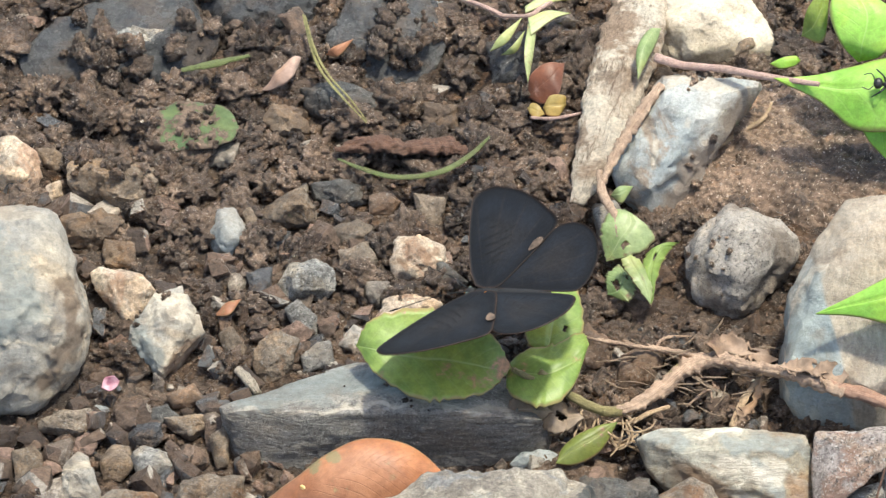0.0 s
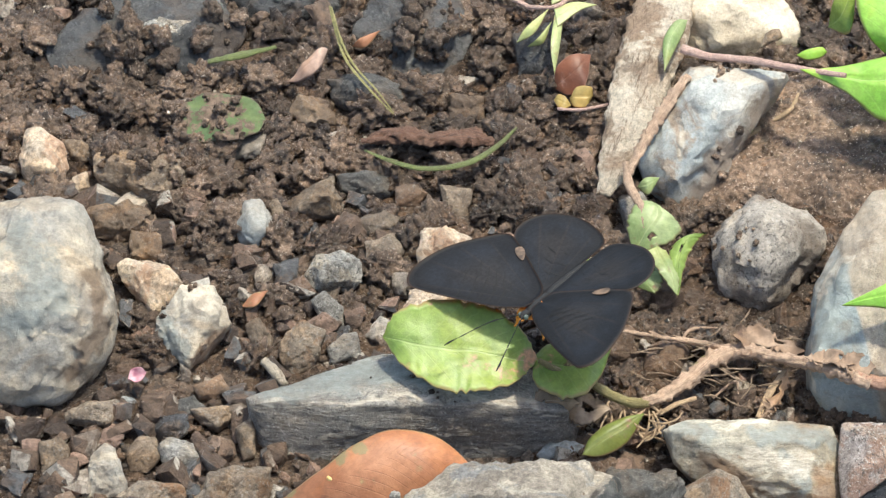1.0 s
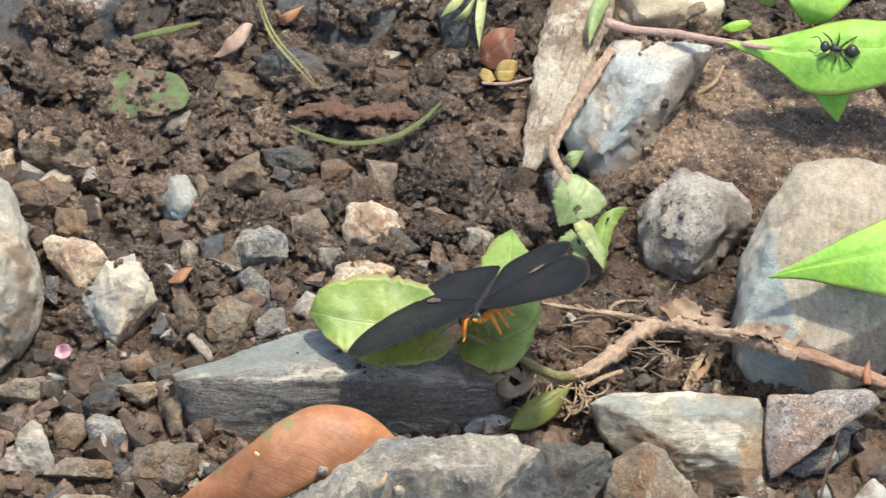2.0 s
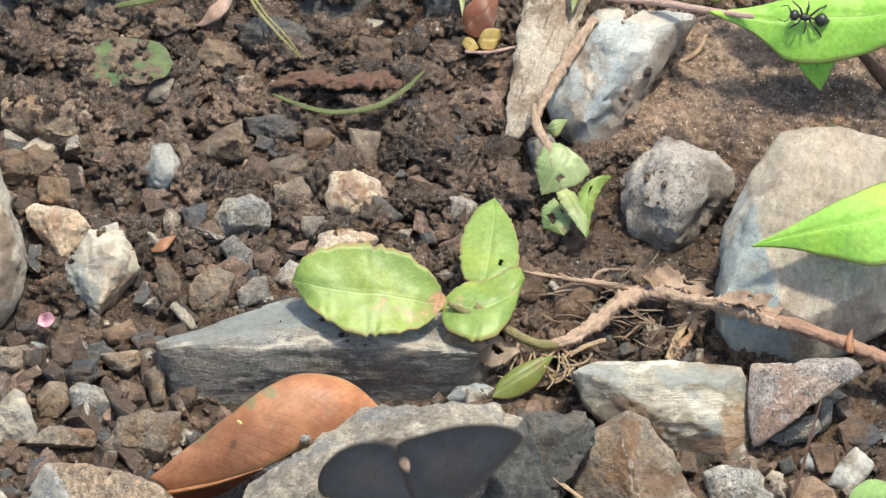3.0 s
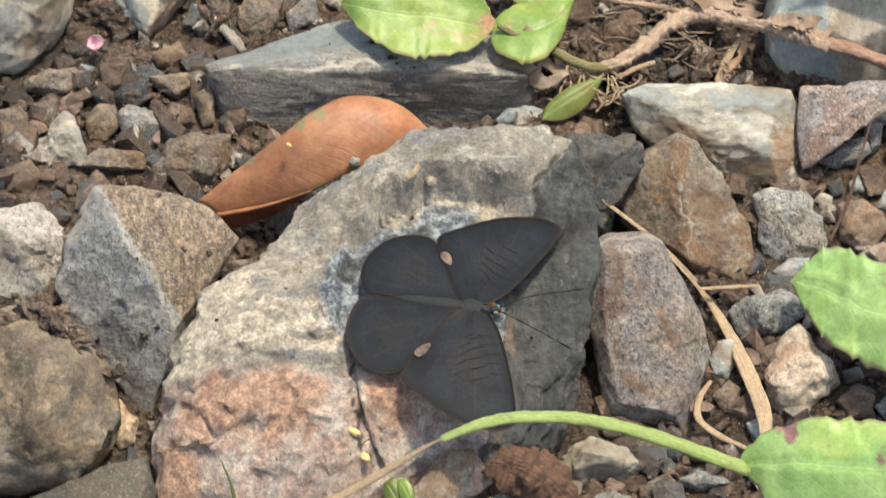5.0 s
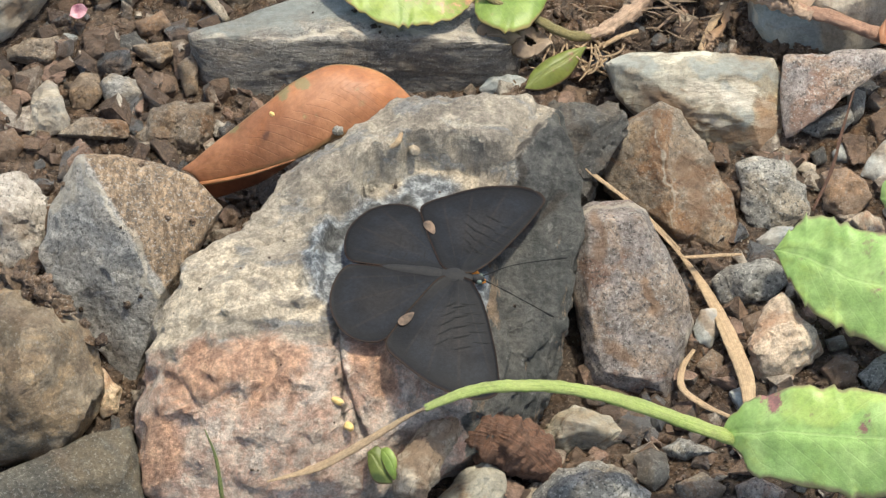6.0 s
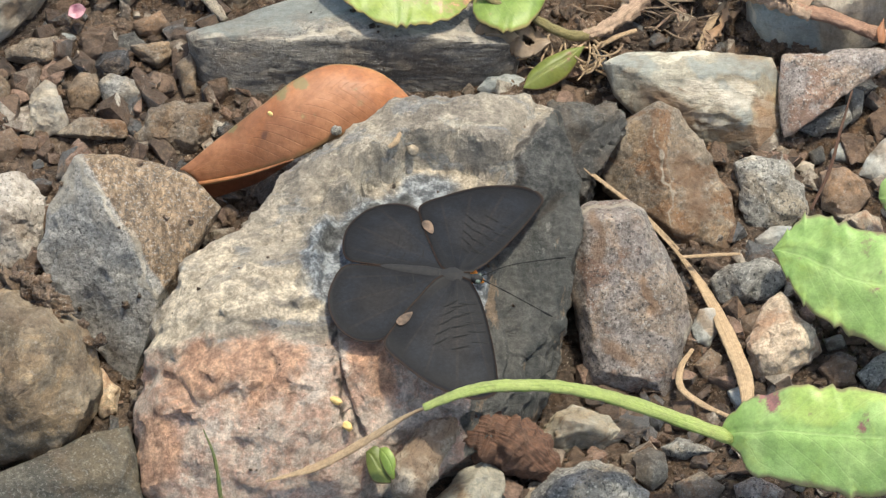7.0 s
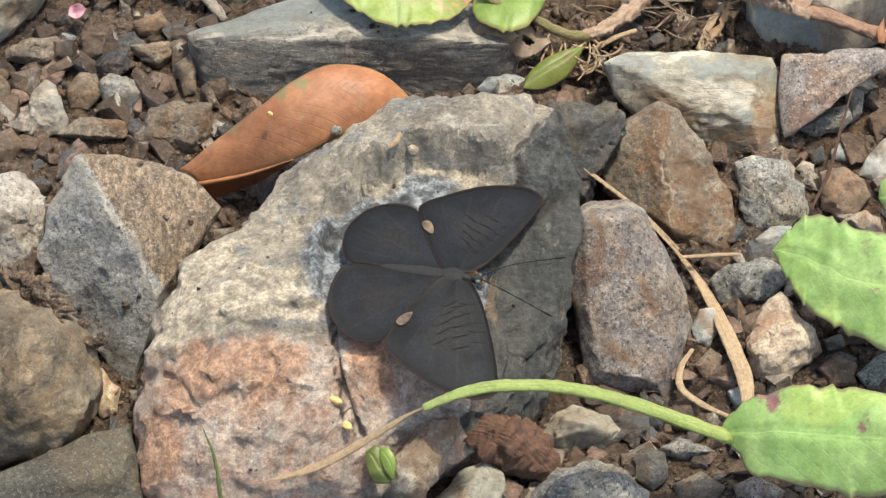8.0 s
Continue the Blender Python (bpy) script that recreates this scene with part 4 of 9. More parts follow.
stone('stone', (-0.0556, -0.0099, 0.0118), 36,
      [(-15.3, -0.9), (-13.9, 7.5), (-9.0, 16.4), (-2.1, 16.9), (5.8, 15.9), (11.8, 13.0), (16.3, 7.5), (10.8, -0.4), (7.1, -7.8), (3.4, -19.1), (0.8, -24.7), (-4.0, -17.1), (-11.9, -7.3)],
      [(-7.5, 15.7, 7.0), (-3.5, 9.6, 10.0), (0.2, 3.0, 11.0), (6.5, -8.3, 8.0)],
      depth=20.0, look_of='split', edge=220, fine=6, rough=0.6, strata=0, chips_off=4, scoops=False, label='wedge of grey stone with a brown split face', category='stone')
stone('stone', (-0.0770, 0.0035, 0.0043), 33,
      [(-8.7, 5.8), (-1.7, 8.2), (2.5, 8.5), (6.0, 4.3), (5.8, -1.3), (5.1, -6.8), (0.5, -8.8), (-9.5, -9.8)],
      [(-1.3, 0.4, 4.0), (2.6, 1.5, 3.0)],
      depth=14.0, look_of='dome', edge=180, fine=4, rough=1, strata=0, chips_off=7, scoops=True, label='pale brown-grey stone at the edge of the gravel', category='stone')
stone('stone', (-0.0699, -0.0380, 0.0134), 33,
      [(-14.7, 14.1), (-6.0, 18.4), (-0.2, 18.0), (4.9, 12.2), (10.0, 5.8), (11.7, -0.3), (8.7, -8.2), (6.8, -12.1), (0.0, -15.1), (-5.8, -16.7), (-15.4, -15.9)],
      [(-1.1, 5.5, 12.0), (3.5, 6.6, 10.0), (-3.1, -5.8, 9.0), (5.4, -2.9, 8.0)],
      depth=24.0, look_of='crusted', edge=30, fine=5, rough=1.3, strata=0, chips_off=7, scoops=True, label='rounded boulder crusted with dark mud', category='stone')
stone('mud_crust', (-0.0703, -0.0292, 0.0211), 33,
      [(-12.2, 4.3), (-5.4, 7.2), (0.4, 6.8), (5.6, 0.8), (10.9, -5.6), (11.7, -9.2), (6.2, -5.4), (0.4, -0.3), (-5.4, 1.4), (-12.1, 0.0)],
      [(-3.2, 4.1, 3.0), (2.6, 1.2, 3.0), (7.4, -4.6, 2.5)],
      depth=6.0, look_of='crust', edge=30, fine=6, rough=6, strata=0, chips_off=7, scoops=True, label='dark crumbly mud crust on a boulder', category='mud')
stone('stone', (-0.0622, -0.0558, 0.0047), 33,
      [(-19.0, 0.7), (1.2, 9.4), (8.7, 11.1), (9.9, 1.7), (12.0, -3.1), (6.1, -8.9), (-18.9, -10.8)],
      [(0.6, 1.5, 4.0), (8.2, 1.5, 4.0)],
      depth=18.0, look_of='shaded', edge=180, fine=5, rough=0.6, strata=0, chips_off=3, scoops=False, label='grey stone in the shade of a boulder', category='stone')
stone('stone', (-0.0585, -0.0337, 0.0018), 33,
      [(-1.1, 5.2), (2.4, 1.5), (1.8, -2.7), (-0.9, -4.0), (-2.2, 0.1)],
      [],
      depth=6.0, look_of='cream', edge=180, fine=4, rough=1, strata=0, chips_off=7, scoops=True, label='small pinkish stone wedged between rocks', category='stone')
stone('stone', (0.0320, -0.0170, 0.0089), 37,
      [(-10.7, 13.5), (-6.7, 15.9), (0.2, 16.4), (3.1, 14.7), (4.3, 9.0), (10.2, 1.1), (11.6, -4.8), (9.5, -12.6), (7.2, -18.2), (2.1, -17.8), (-6.8, -15.8), (-5.6, -8.7), (-7.7, 0.2), (-10.7, 7.0)],
      [(-6.9, 12.6, 5.0), (2.1, 13.4, 5.5), (6.8, 0.1, 5.0), (7.8, -5.8, 4.5), (5.4, -15.6, 4.0), (-4.9, -13.6, 4.0), (-3.5, -3.8, 5.0)],
      depth=16.0, look_of='plum', edge=220, fine=6, rough=0.6, strata=0, chips_off=2, scoops=False, label='upright slab of plum-grey speckled stone', category='stone')
stone('stone', (0.0405, 0.0107, 0.0063), 36,
      [(-12.1, 6.8), (-6.7, 11.5), (-2.2, 14.0), (1.7, 12.5), (6.6, 5.7), (10.6, -2.1), (11.6, -8.2), (10.4, -12.6), (3.3, -13.2), (-2.7, -9.2), (-8.2, -3.6), (-12.2, -1.6)],
      [(-2.5, 12.5, 4.0), (-1.1, 1.6, 6.0), (-0.1, -8.9, 5.0), (-6.9, 3.7, 4.0)],
      depth=14.0, look_of='brown_grey', edge=220, fine=6, rough=0.6, strata=0, chips_off=2, scoops=False, label='brown wedge of stone with a rusty streak', category='stone')
stone('stone', (0.0463, 0.0299, 0.0049), 35,
      [(-17.3, 7.0), (-13.0, 8.8), (1.3, 9.5), (13.7, 8.3), (15.3, 4.2), (14.5, -7.1), (11.6, -10.6), (5.3, -9.3), (0.2, -6.8), (-4.9, -3.2), (-11.0, -2.5), (-15.6, 1.6)],
      [(-12.2, 6.1, 4.0), (0.9, 5.7, 6.0), (10.1, 4.8, 5.0), (9.1, -4.4, 5.0), (1.0, -2.4, 5.0)],
      depth=18.0, look_of='olive', edge=140, fine=6, rough=0.55, strata=0, chips_off=4, scoops=False, label='mottled whitish and olive weathered stone', category='stone')
stone('stone', (0.0686, 0.0307, 0.0091), 30,
      [(-7.5, 5.2), (-3.8, 5.5), (2.3, 6.2), (10.7, 6.8), (13.5, 4.5), (6.3, -0.2), (0.2, -4.9), (-6.0, -9.5), (-7.4, -10.2), (-8.3, -3.3)],
      [(-6.0, 3.5, 2.0), (8.2, 5.1, 2.0), (-6.1, -5.7, 2.0)],
      depth=4.0, look_of='plum', edge=220, fine=4, rough=0.5, strata=0, chips_off=7, scoops=True, label='thin brown-grey triangular flake of slate', category='stone')
stone('stone', (0.0582, 0.0100, 0.0030), 33,
      [(-6.3, 5.6), (-3.3, 7.0), (3.2, 6.1), (6.4, 1.7), (7.3, -3.3), (3.9, -5.8), (-1.2, -6.8), (-4.4, -5.1), (-5.6, 0.5)],
      [],
      depth=10.0, look_of='granite', edge=110, fine=4, rough=1, strata=0, chips_off=7, scoops=True, label='blue-grey granular stone with glittering specks', category='stone')
stone('stone', (0.0592, 0.0013, 0.0013), 33,
      [(-3.8, -0.1), (-0.8, 2.3), (3.0, 2.3), (2.8, -1.7), (-1.2, -2.9)],
      [],
      depth=5.0, look_of='blue', edge=180, fine=4, rough=1, strata=0, chips_off=7, scoops=True, label='small rounded grey-blue pebble', category='stone')
stone('stone', (0.0539, -0.0092, 0.0021), 33,
      [(-7.1, 0.8), (-3.9, 3.4), (2.5, 4.6), (6.3, 3.0), (6.7, -0.2), (3.5, -3.0), (-2.3, -4.9), (-5.7, -4.0)],
      [(-2.7, 1.7, 4.0), (2.3, 2.2, 4.0), (-0.7, -2.3, 4.0)],
      depth=9.0, look_of='granite', edge=30, fine=4, rough=1, strata=0, chips_off=7, scoops=True, label='rounded grey stone with darker underside', category='stone')
stone('stone', (0.0592, -0.0228, 0.0034), 33,
      [(-6.3, -0.3), (-2.4, 3.4), (-2.1, 7.9), (0.2, 9.1), (2.0, 5.3), (5.7, 1.2), (7.1, -1.8), (5.5, -4.5), (0.7, -7.3), (-4.4, -7.7), (-6.0, -5.2)],
      [(-1.5, 0.9, 4.0), (2.7, -1.1, 5.0), (-0.7, -5.0, 4.0), (-4.6, -3.0, 4.0)],
      depth=10.0, look_of='cream', edge=220, fine=4, rough=1, strata=0, chips_off=7, scoops=True, label='angular cream and pinkish stone', category='stone')
stone('stone', (0.0459, -0.0186, 0.0016), 33,
      [(-2.5, -0.3), (-1.2, 3.4), (1.8, 3.4), (2.8, -0.1), (0.8, -3.7), (-1.7, -2.7)],
      [],
      depth=5.0, look_of='blue', edge=180, fine=4, rough=1, strata=0, chips_off=7, scoops=True, label='small blue-grey pebble among dry grass', category='stone')
stone('stone', (0.0467, -0.0266, 0.0012), 33,
      [(-3.0, 0.1), (0.0, 3.0), (2.4, 1.6), (1.8, -2.0), (-1.2, -2.7)],
      [],
      depth=5.0, look_of='brown_grey', edge=180, fine=4, rough=1, strata=0, chips_off=7, scoops=True, label='small brown-grey pebble beside dry grass', category='stone')
stone('stone', (0.0511, -0.0337, 0.0010), 33,
      [(-1.9, 1.5), (0.5, 2.1), (1.7, -1.2), (-0.3, -2.4)],
      [],
      depth=3.0, look_of='blue', edge=180, fine=3, rough=1, strata=0, chips_off=7, scoops=True, label='tiny blue-grey pebble in the gravel', category='stone')
stone('stone', (0.0236, -0.0413, 0.0016), 33,
      [(-7.7, -1.3), (-4.6, 3.2), (-1.5, 4.8), (5.3, 2.9), (7.8, -0.3), (7.0, -2.2), (-1.3, -3.6), (-5.0, -3.4)],
      [(-2.6, 2.2, 4.0), (3.2, 0.7, 4.0), (-4.0, -1.2, 3.0)],
      depth=9.0, look_of='olive', edge=220, fine=4, rough=1, strata=0, chips_off=7, scoops=True, label='tan-grey angular stone below the boulder', category='stone')
stone('stone', (0.0245, -0.0556, 0.0031), 33,
      [(-9.9, 0.6), (-5.1, 4.8), (2.1, 6.5), (7.1, 4.4), (10.6, 0.4), (9.8, -5.2), (-3.7, -7.1), (-10.9, -4.3)],
      [(-3.8, 2.3, 5.0), (3.9, 2.3, 5.0)],
      depth=12.0, look_of='granite', edge=110, fine=4, rough=1, strata=0, chips_off=7, scoops=True, label='grey-brown flattish stone in the gravel', category='stone')
stone('stone', (0.0051, -0.0548, 0.0024), 33,
      [(-7.0, -1.1), (-1.7, 4.2), (2.4, 5.9), (5.1, 3.4), (5.5, -1.6), (1.2, -5.4), (-5.5, -5.4)],
      [(0.2, 2.6, 4.0), (-1.7, -1.8, 5.0)],
      depth=10.0, look_of='olive', edge=110, fine=4, rough=1, strata=0, chips_off=7, scoops=True, label='grey-green angular stone in gravel', category='stone')
stone('stone', (0.0356, -0.0490, 0.0019), 33,
      [(-3.2, 2.2), (-0.1, 3.7), (2.6, 2.5), (3.2, -1.7), (0.0, -4.3), (-2.5, -2.4)],
      [],
      depth=6.0, look_of='dark_slate', edge=180, fine=4, rough=1, strata=0, chips_off=7, scoops=True, label='dark wet stone chip in gravel', category='stone')
stone('stone', (0.0325, -0.0465, 0.0006), 33,
      [(-2.0, 0.9), (0.9, 1.6), (2.3, -0.1), (0.7, -1.3), (-1.8, -1.1)],
      [],
      depth=3.0, look_of='tan', edge=180, fine=3, rough=1, strata=0, chips_off=7, scoops=True, label='small tan chip of stone', category='stone')
stone('stone', (0.0418, -0.0446, 0.0009), 33,
      [(-4.5, 0.4), (-1.4, 2.4), (3.7, 0.6), (5.6, -0.5), (-0.2, -2.0), (-3.3, -0.9)],
      [],
      depth=4.0, look_of='granite', edge=180, fine=4, rough=1, strata=0, chips_off=7, scoops=True, label='flat grey chip under the stalk', category='stone')
stone('stone', (0.0438, -0.0530, 0.0010), 33,
      [(-4.5, 1.0), (0.3, 2.9), (4.6, 0.6), (3.2, -2.3), (-3.6, -2.3)],
      [],
      depth=5.0, look_of='brown_grey', edge=180, fine=4, rough=1, strata=0, chips_off=7, scoops=True, label='grey-brown chip in the gravel', category='stone')
stone('stone', (0.0539, -0.0545, 0.0014), 33,
      [(-4.0, 1.6), (-0.2, 3.6), (4.6, 0.7), (2.7, -3.2), (-3.1, -2.7)],
      [],
      depth=6.0, look_of='plum', edge=180, fine=4, rough=1, strata=0, chips_off=7, scoops=True, label='brownish stone under a spotted leaf', category='stone')
stone('stone', (0.0761, -0.0290, 0.0017), 33,
      [(-4.3, 0.1), (-1.8, 2.3), (1.2, 3.9), (4.7, 0.3), (2.5, -3.8), (-2.3, -2.8)],
      [],
      depth=7.0, look_of='granite', edge=180, fine=4, rough=1, strata=0, chips_off=7, scoops=True, label='pale grey-blue stone under leaves', category='stone')
stone('stone', (0.0691, -0.0282, 0.0014), 33,
      [(-3.7, 0.6), (-0.6, 3.0), (3.0, 1.8), (2.9, -2.3), (-1.6, -3.1)],
      [],
      depth=6.0, look_of='brown', edge=180, fine=4, rough=1, strata=0, chips_off=7, scoops=True, label='brown stone half hidden among leaves', category='stone')
stone('stone', (0.0696, 0.0281, 0.0011), 33,
      [(-5.8, -1.4), (-2.5, 1.3), (3.6, 3.5), (4.8, 0.9), (2.5, -1.8), (-2.6, -2.4)],
      [],
      depth=6.0, look_of='granite', edge=30, fine=4, rough=1, strata=0, chips_off=7, scoops=True, label='smooth grey pebble under a slate flake', category='stone')
stone('stone', (0.0716, 0.0215, 0.0007), 33,
      [(-1.9, 0.2), (0.2, 2.3), (2.2, 0.9), (1.0, -1.7), (-1.5, -1.7)],
      [],
      depth=4.0, look_of='blue', edge=30, fine=3, rough=1, strata=0, chips_off=7, scoops=True, label='tiny smooth grey pebble in shade', category='stone')
stone('stone', (0.0746, 0.0319, 0.0016), 33,
      [(-1.2, 3.5), (1.9, 2.5), (1.6, -1.9), (-0.6, -3.7), (-1.6, -0.4)],
      [],
      depth=5.0, look_of='granite', edge=180, fine=4, rough=1, strata=0, chips_off=7, scoops=True, label='grey pebble beside a slate flake', category='stone')
stone('stone', (0.0718, 0.0114, 0.0024), 33,
      [(-4.5, 3.4), (-0.4, 4.8), (3.6, 2.0), (4.8, -1.3), (0.5, -5.5), (-4.0, -3.5)],
      [],
      depth=7.0, look_of='brown', edge=180, fine=4, rough=1, strata=0, chips_off=7, scoops=True, label='brown stone smeared with mud', category='stone')
stone('stone', (0.0789, 0.0186, 0.0022), 33,
      [(-4.4, -2.9), (-1.6, 2.2), (1.2, 4.4), (4.6, 1.3), (0.3, -5.0)],
      [],
      depth=6.0, look_of='blue', edge=30, fine=4, rough=1, strata=0, chips_off=7, scoops=True, label='smooth grey wet river pebble', category='stone')
stone('stone', (0.0759, 0.0034, 0.0017), 33,
      [(-3.9, 2.0), (-0.9, 3.6), (2.3, 0.4), (3.3, -3.9), (-0.9, -2.1)],
      [],
      depth=5.0, look_of='cream', edge=180, fine=4, rough=1, strata=0, chips_off=7, scoops=True, label='buff coloured chip of stone', category='stone')
stone('stone', (0.0654, 0.0181, 0.0006), 33,
      [(-2.4, -0.5), (-0.6, 1.3), (1.8, 0.7), (1.2, -1.5)],
      [],
      depth=3.0, look_of='pale', edge=180, fine=3, rough=1, strata=0, chips_off=7, scoops=True, label='small whitish chip of stone', category='stone')
stone('stone', (0.0607, 0.0209, 0.0008), 33,
      [(-3.3, -0.8), (0.0, 1.8), (2.2, 0.8), (1.2, -1.8)],
      [],
      depth=3.0, look_of='tan', edge=180, fine=3, rough=1, strata=0, chips_off=7, scoops=True, label='small tan chip of stone', category='stone')
stone('stone', (0.0675, 0.0206, 0.0008), 33,
      [(-1.7, 0.6), (0.9, 2.2), (1.5, -0.9), (-0.7, -1.9)],
      [],
      depth=3.0, look_of='dark_slate', edge=180, fine=3, rough=1, strata=0, chips_off=7, scoops=True, label='dark grey pebble among stones', category='stone')
stone('stone', (0.0545, -0.0176, 0.0011), 33,
      [(-2.3, 1.4), (1.7, 2.9), (3.1, -0.1), (-0.4, -2.6), (-2.1, -1.6)],
      [],
      depth=4.0, look_of='brown', edge=180, fine=3, rough=1, strata=0, chips_off=7, scoops=True, label='dull brown pebble in gravel', category='stone')
stone('stone', (0.0686, -0.0215, 0.0008), 33,
      [(-2.2, 0.7), (1.2, 1.7), (2.2, -0.7), (-1.2, -1.7)],
      [],
      depth=4.0, look_of='dark_slate', edge=180, fine=3, rough=1, strata=0, chips_off=7, scoops=True, label='dark pebble in the shade', category='stone')
stone('stone', (0.0108, 0.0376, 0.0009), 33,
      [(-5.1, -1.3), (-2.2, 1.3), (1.1, 2.2), (4.2, 0.8), (4.8, -1.1), (-2.8, -2.0)],
      [],
      depth=6.0, look_of='blue', edge=30, fine=4, rough=1, strata=0, chips_off=7, scoops=True, label='rounded blue-grey pebble beside the slate slab', category='stone')
stone('stone', (-0.0748, 0.0447, 0.0012), 33,
      [(-5.4, 0.5), (-2.1, 2.8), (4.1, 3.2), (5.9, -0.2), (4.8, -2.4), (-2.1, -2.7), (-5.2, -1.3)],
      [],
      depth=6.0, look_of='brown_grey', edge=180, fine=4, rough=1, strata=0, chips_off=7, scoops=True, label='reddish-brown stone smeared with mud', category='stone')
stone('stone', (-0.0653, 0.0355, 0.0014), 33,
      [(-3.4, 0.2), (-0.9, 3.5), (2.2, 3.3), (3.3, -0.5), (1.2, -3.3), (-2.4, -3.3)],
      [],
      depth=6.0, look_of='tan', edge=30, fine=4, rough=1, strata=0, chips_off=7, scoops=True, label='rounded tan pebble in mud', category='stone')
stone('stone', (-0.0586, 0.0352, 0.0015), 33,
      [(-4.4, 1.6), (-2.4, 3.5), (2.8, 2.3), (4.5, -0.8), (2.4, -3.5), (-2.9, -3.1)],
      [],
      depth=6.0, look_of='slate', edge=220, fine=4, rough=1, strata=0, chips_off=7, scoops=True, label='dark grey angular slate chip', category='stone')
stone('stone', (-0.0722, 0.0298, 0.0025), 33,
      [(-2.4, 3.3), (0.1, 5.8), (2.2, 4.8), (3.4, 0.7), (5.0, -3.9), (-1.8, -4.7), (-4.1, -5.7), (-2.5, -0.3)],
      [],
      depth=6.0, look_of='pale', edge=180, fine=4, rough=1, strata=0, chips_off=7, scoops=True, label='pale knobbly stone in gravel', category='stone')
stone('stone', (-0.0493, 0.0260, 0.0020), 33,
      [(-6.9, -1.0), (-3.7, 3.9), (0.9, 5.2), (7.6, 4.8), (7.2, -1.2), (4.6, -4.5), (-3.2, -4.4), (-6.5, -2.8)],
      [(-2.6, 2.6, 2.5), (6.1, 3.1, 2.5), (4.1, -3.0, 2.5), (-4.6, -1.5, 2.5)],
      depth=6.0, look_of='brown_grey', edge=220, fine=4, rough=1, strata=0, chips_off=7, scoops=True, label='flat brown-grey chip of slate', category='stone')
stone('stone', (-0.0627, 0.0265, 0.0009), 33,
      [(-7.4, -0.7), (-3.1, 2.6), (5.1, 1.8), (6.3, -1.5), (-1.0, -2.1)],
      [],
      depth=4.0, look_of='brown_grey', edge=180, fine=4, rough=1, strata=0, chips_off=7, scoops=True, label='flat chip smeared with mud', category='stone')
stone('stone', (-0.0575, 0.0467, 0.0010), 33,
      [(-3.2, 1.4), (1.1, 3.0), (4.0, -0.7), (1.1, -2.4), (-3.0, -1.3)],
      [],
      depth=5.0, look_of='dark_slate', edge=180, fine=4, rough=1, strata=0, chips_off=7, scoops=True, label='dark pebble smeared with mud', category='stone')
stone('stone', (-0.0537, 0.0513, 0.0009), 33,
      [(-3.7, 0.7), (1.7, 3.0), (3.7, -0.1), (0.5, -2.0), (-2.3, -1.6)],
      [],
      depth=5.0, look_of='brown', edge=180, fine=4, rough=1, strata=0, chips_off=7, scoops=True, label='dark brown pebble in mud', category='stone')
stone('stone', (-0.0528, 0.0443, 0.0012), 33,
      [(-5.3, 1.9), (2.8, 2.5), (4.0, 0.0), (0.9, -2.7), (-2.4, -1.7)],
      [],
      depth=5.0, look_of='brown_grey', edge=180, fine=4, rough=1, strata=0, chips_off=7, scoops=True, label='brown stone smeared with mud', category='stone')
stone('stone', (-0.0463, 0.0388, 0.0017), 33,
      [(-2.7, 2.3), (0.6, 4.5), (1.8, 0.4), (1.2, -3.3), (-0.9, -3.9)],
      [],
      depth=5.0, look_of='tan', edge=180, fine=4, rough=1, strata=0, chips_off=7, scoops=True, label='tan chip beside the slate slab', category='stone')
stone('stone', (-0.0812, 0.0349, 0.0018), 33,
      [(-3.4, 2.3), (0.7, 3.3), (2.7, 1.3), (2.4, -2.9), (-2.3, -4.1)],
      [],
      depth=6.0, look_of='tan', edge=180, fine=4, rough=1, strata=0, chips_off=7, scoops=True, label='tan stone in wet gravel', category='stone')
stone('stone', (-0.0789, 0.0224, 0.0014), 33,
      [(-3.0, 1.9), (1.1, 3.5), (3.7, 0.4), (1.1, -3.2), (-2.9, -2.7)],
      [],
      depth=6.0, look_of='brown', edge=180, fine=4, rough=1, strata=0, chips_off=7, scoops=True, label='brown stone smeared with mud', category='stone')
stone('boulder', (-0.0843, 0.0632, 0.0123), 34,
      [(-15.9, 13.0), (-9.8, 19.7), (-3.5, 20.4), (6.9, 19.0), (8.2, 12.1), (8.9, 7.9), (14.0, -3.5), (12.4, -7.9), (8.3, -14.2), (2.4, -19.8), (-3.0, -20.1), (-12.3, -20.4), (-16.7, -5.9)],
      [(-0.8, 14.3, 6.0), (5.3, 12.4, 5.0), (1.8, -2.8, 10.0), (8.7, -5.4, 6.0), (-2.3, -15.0, 8.0), (-8.6, 3.4, 9.0)],
      depth=26.0, look_of='pale', edge=30, fine=6, rough=1, strata=0, chips_off=7, scoops=True, label='large pale grey and cream weathered stone', category='boulder')
stone('stone', (-0.0664, 0.0746, 0.0032), 33,
      [(-6.0, 4.3), (-4.1, 5.8), (4.0, 4.0), (7.2, 0.4), (5.2, -6.0), (1.0, -7.3), (-2.4, -2.3), (-5.1, 1.1)],
      [(-3.3, 4.1, 3.0), (4.1, 1.9, 4.0), (1.5, -5.4, 3.0)],
      depth=8.0, look_of='cream', edge=220, fine=4, rough=1, strata=0, chips_off=7, scoops=True, label='pale cream stone with split face', category='stone')
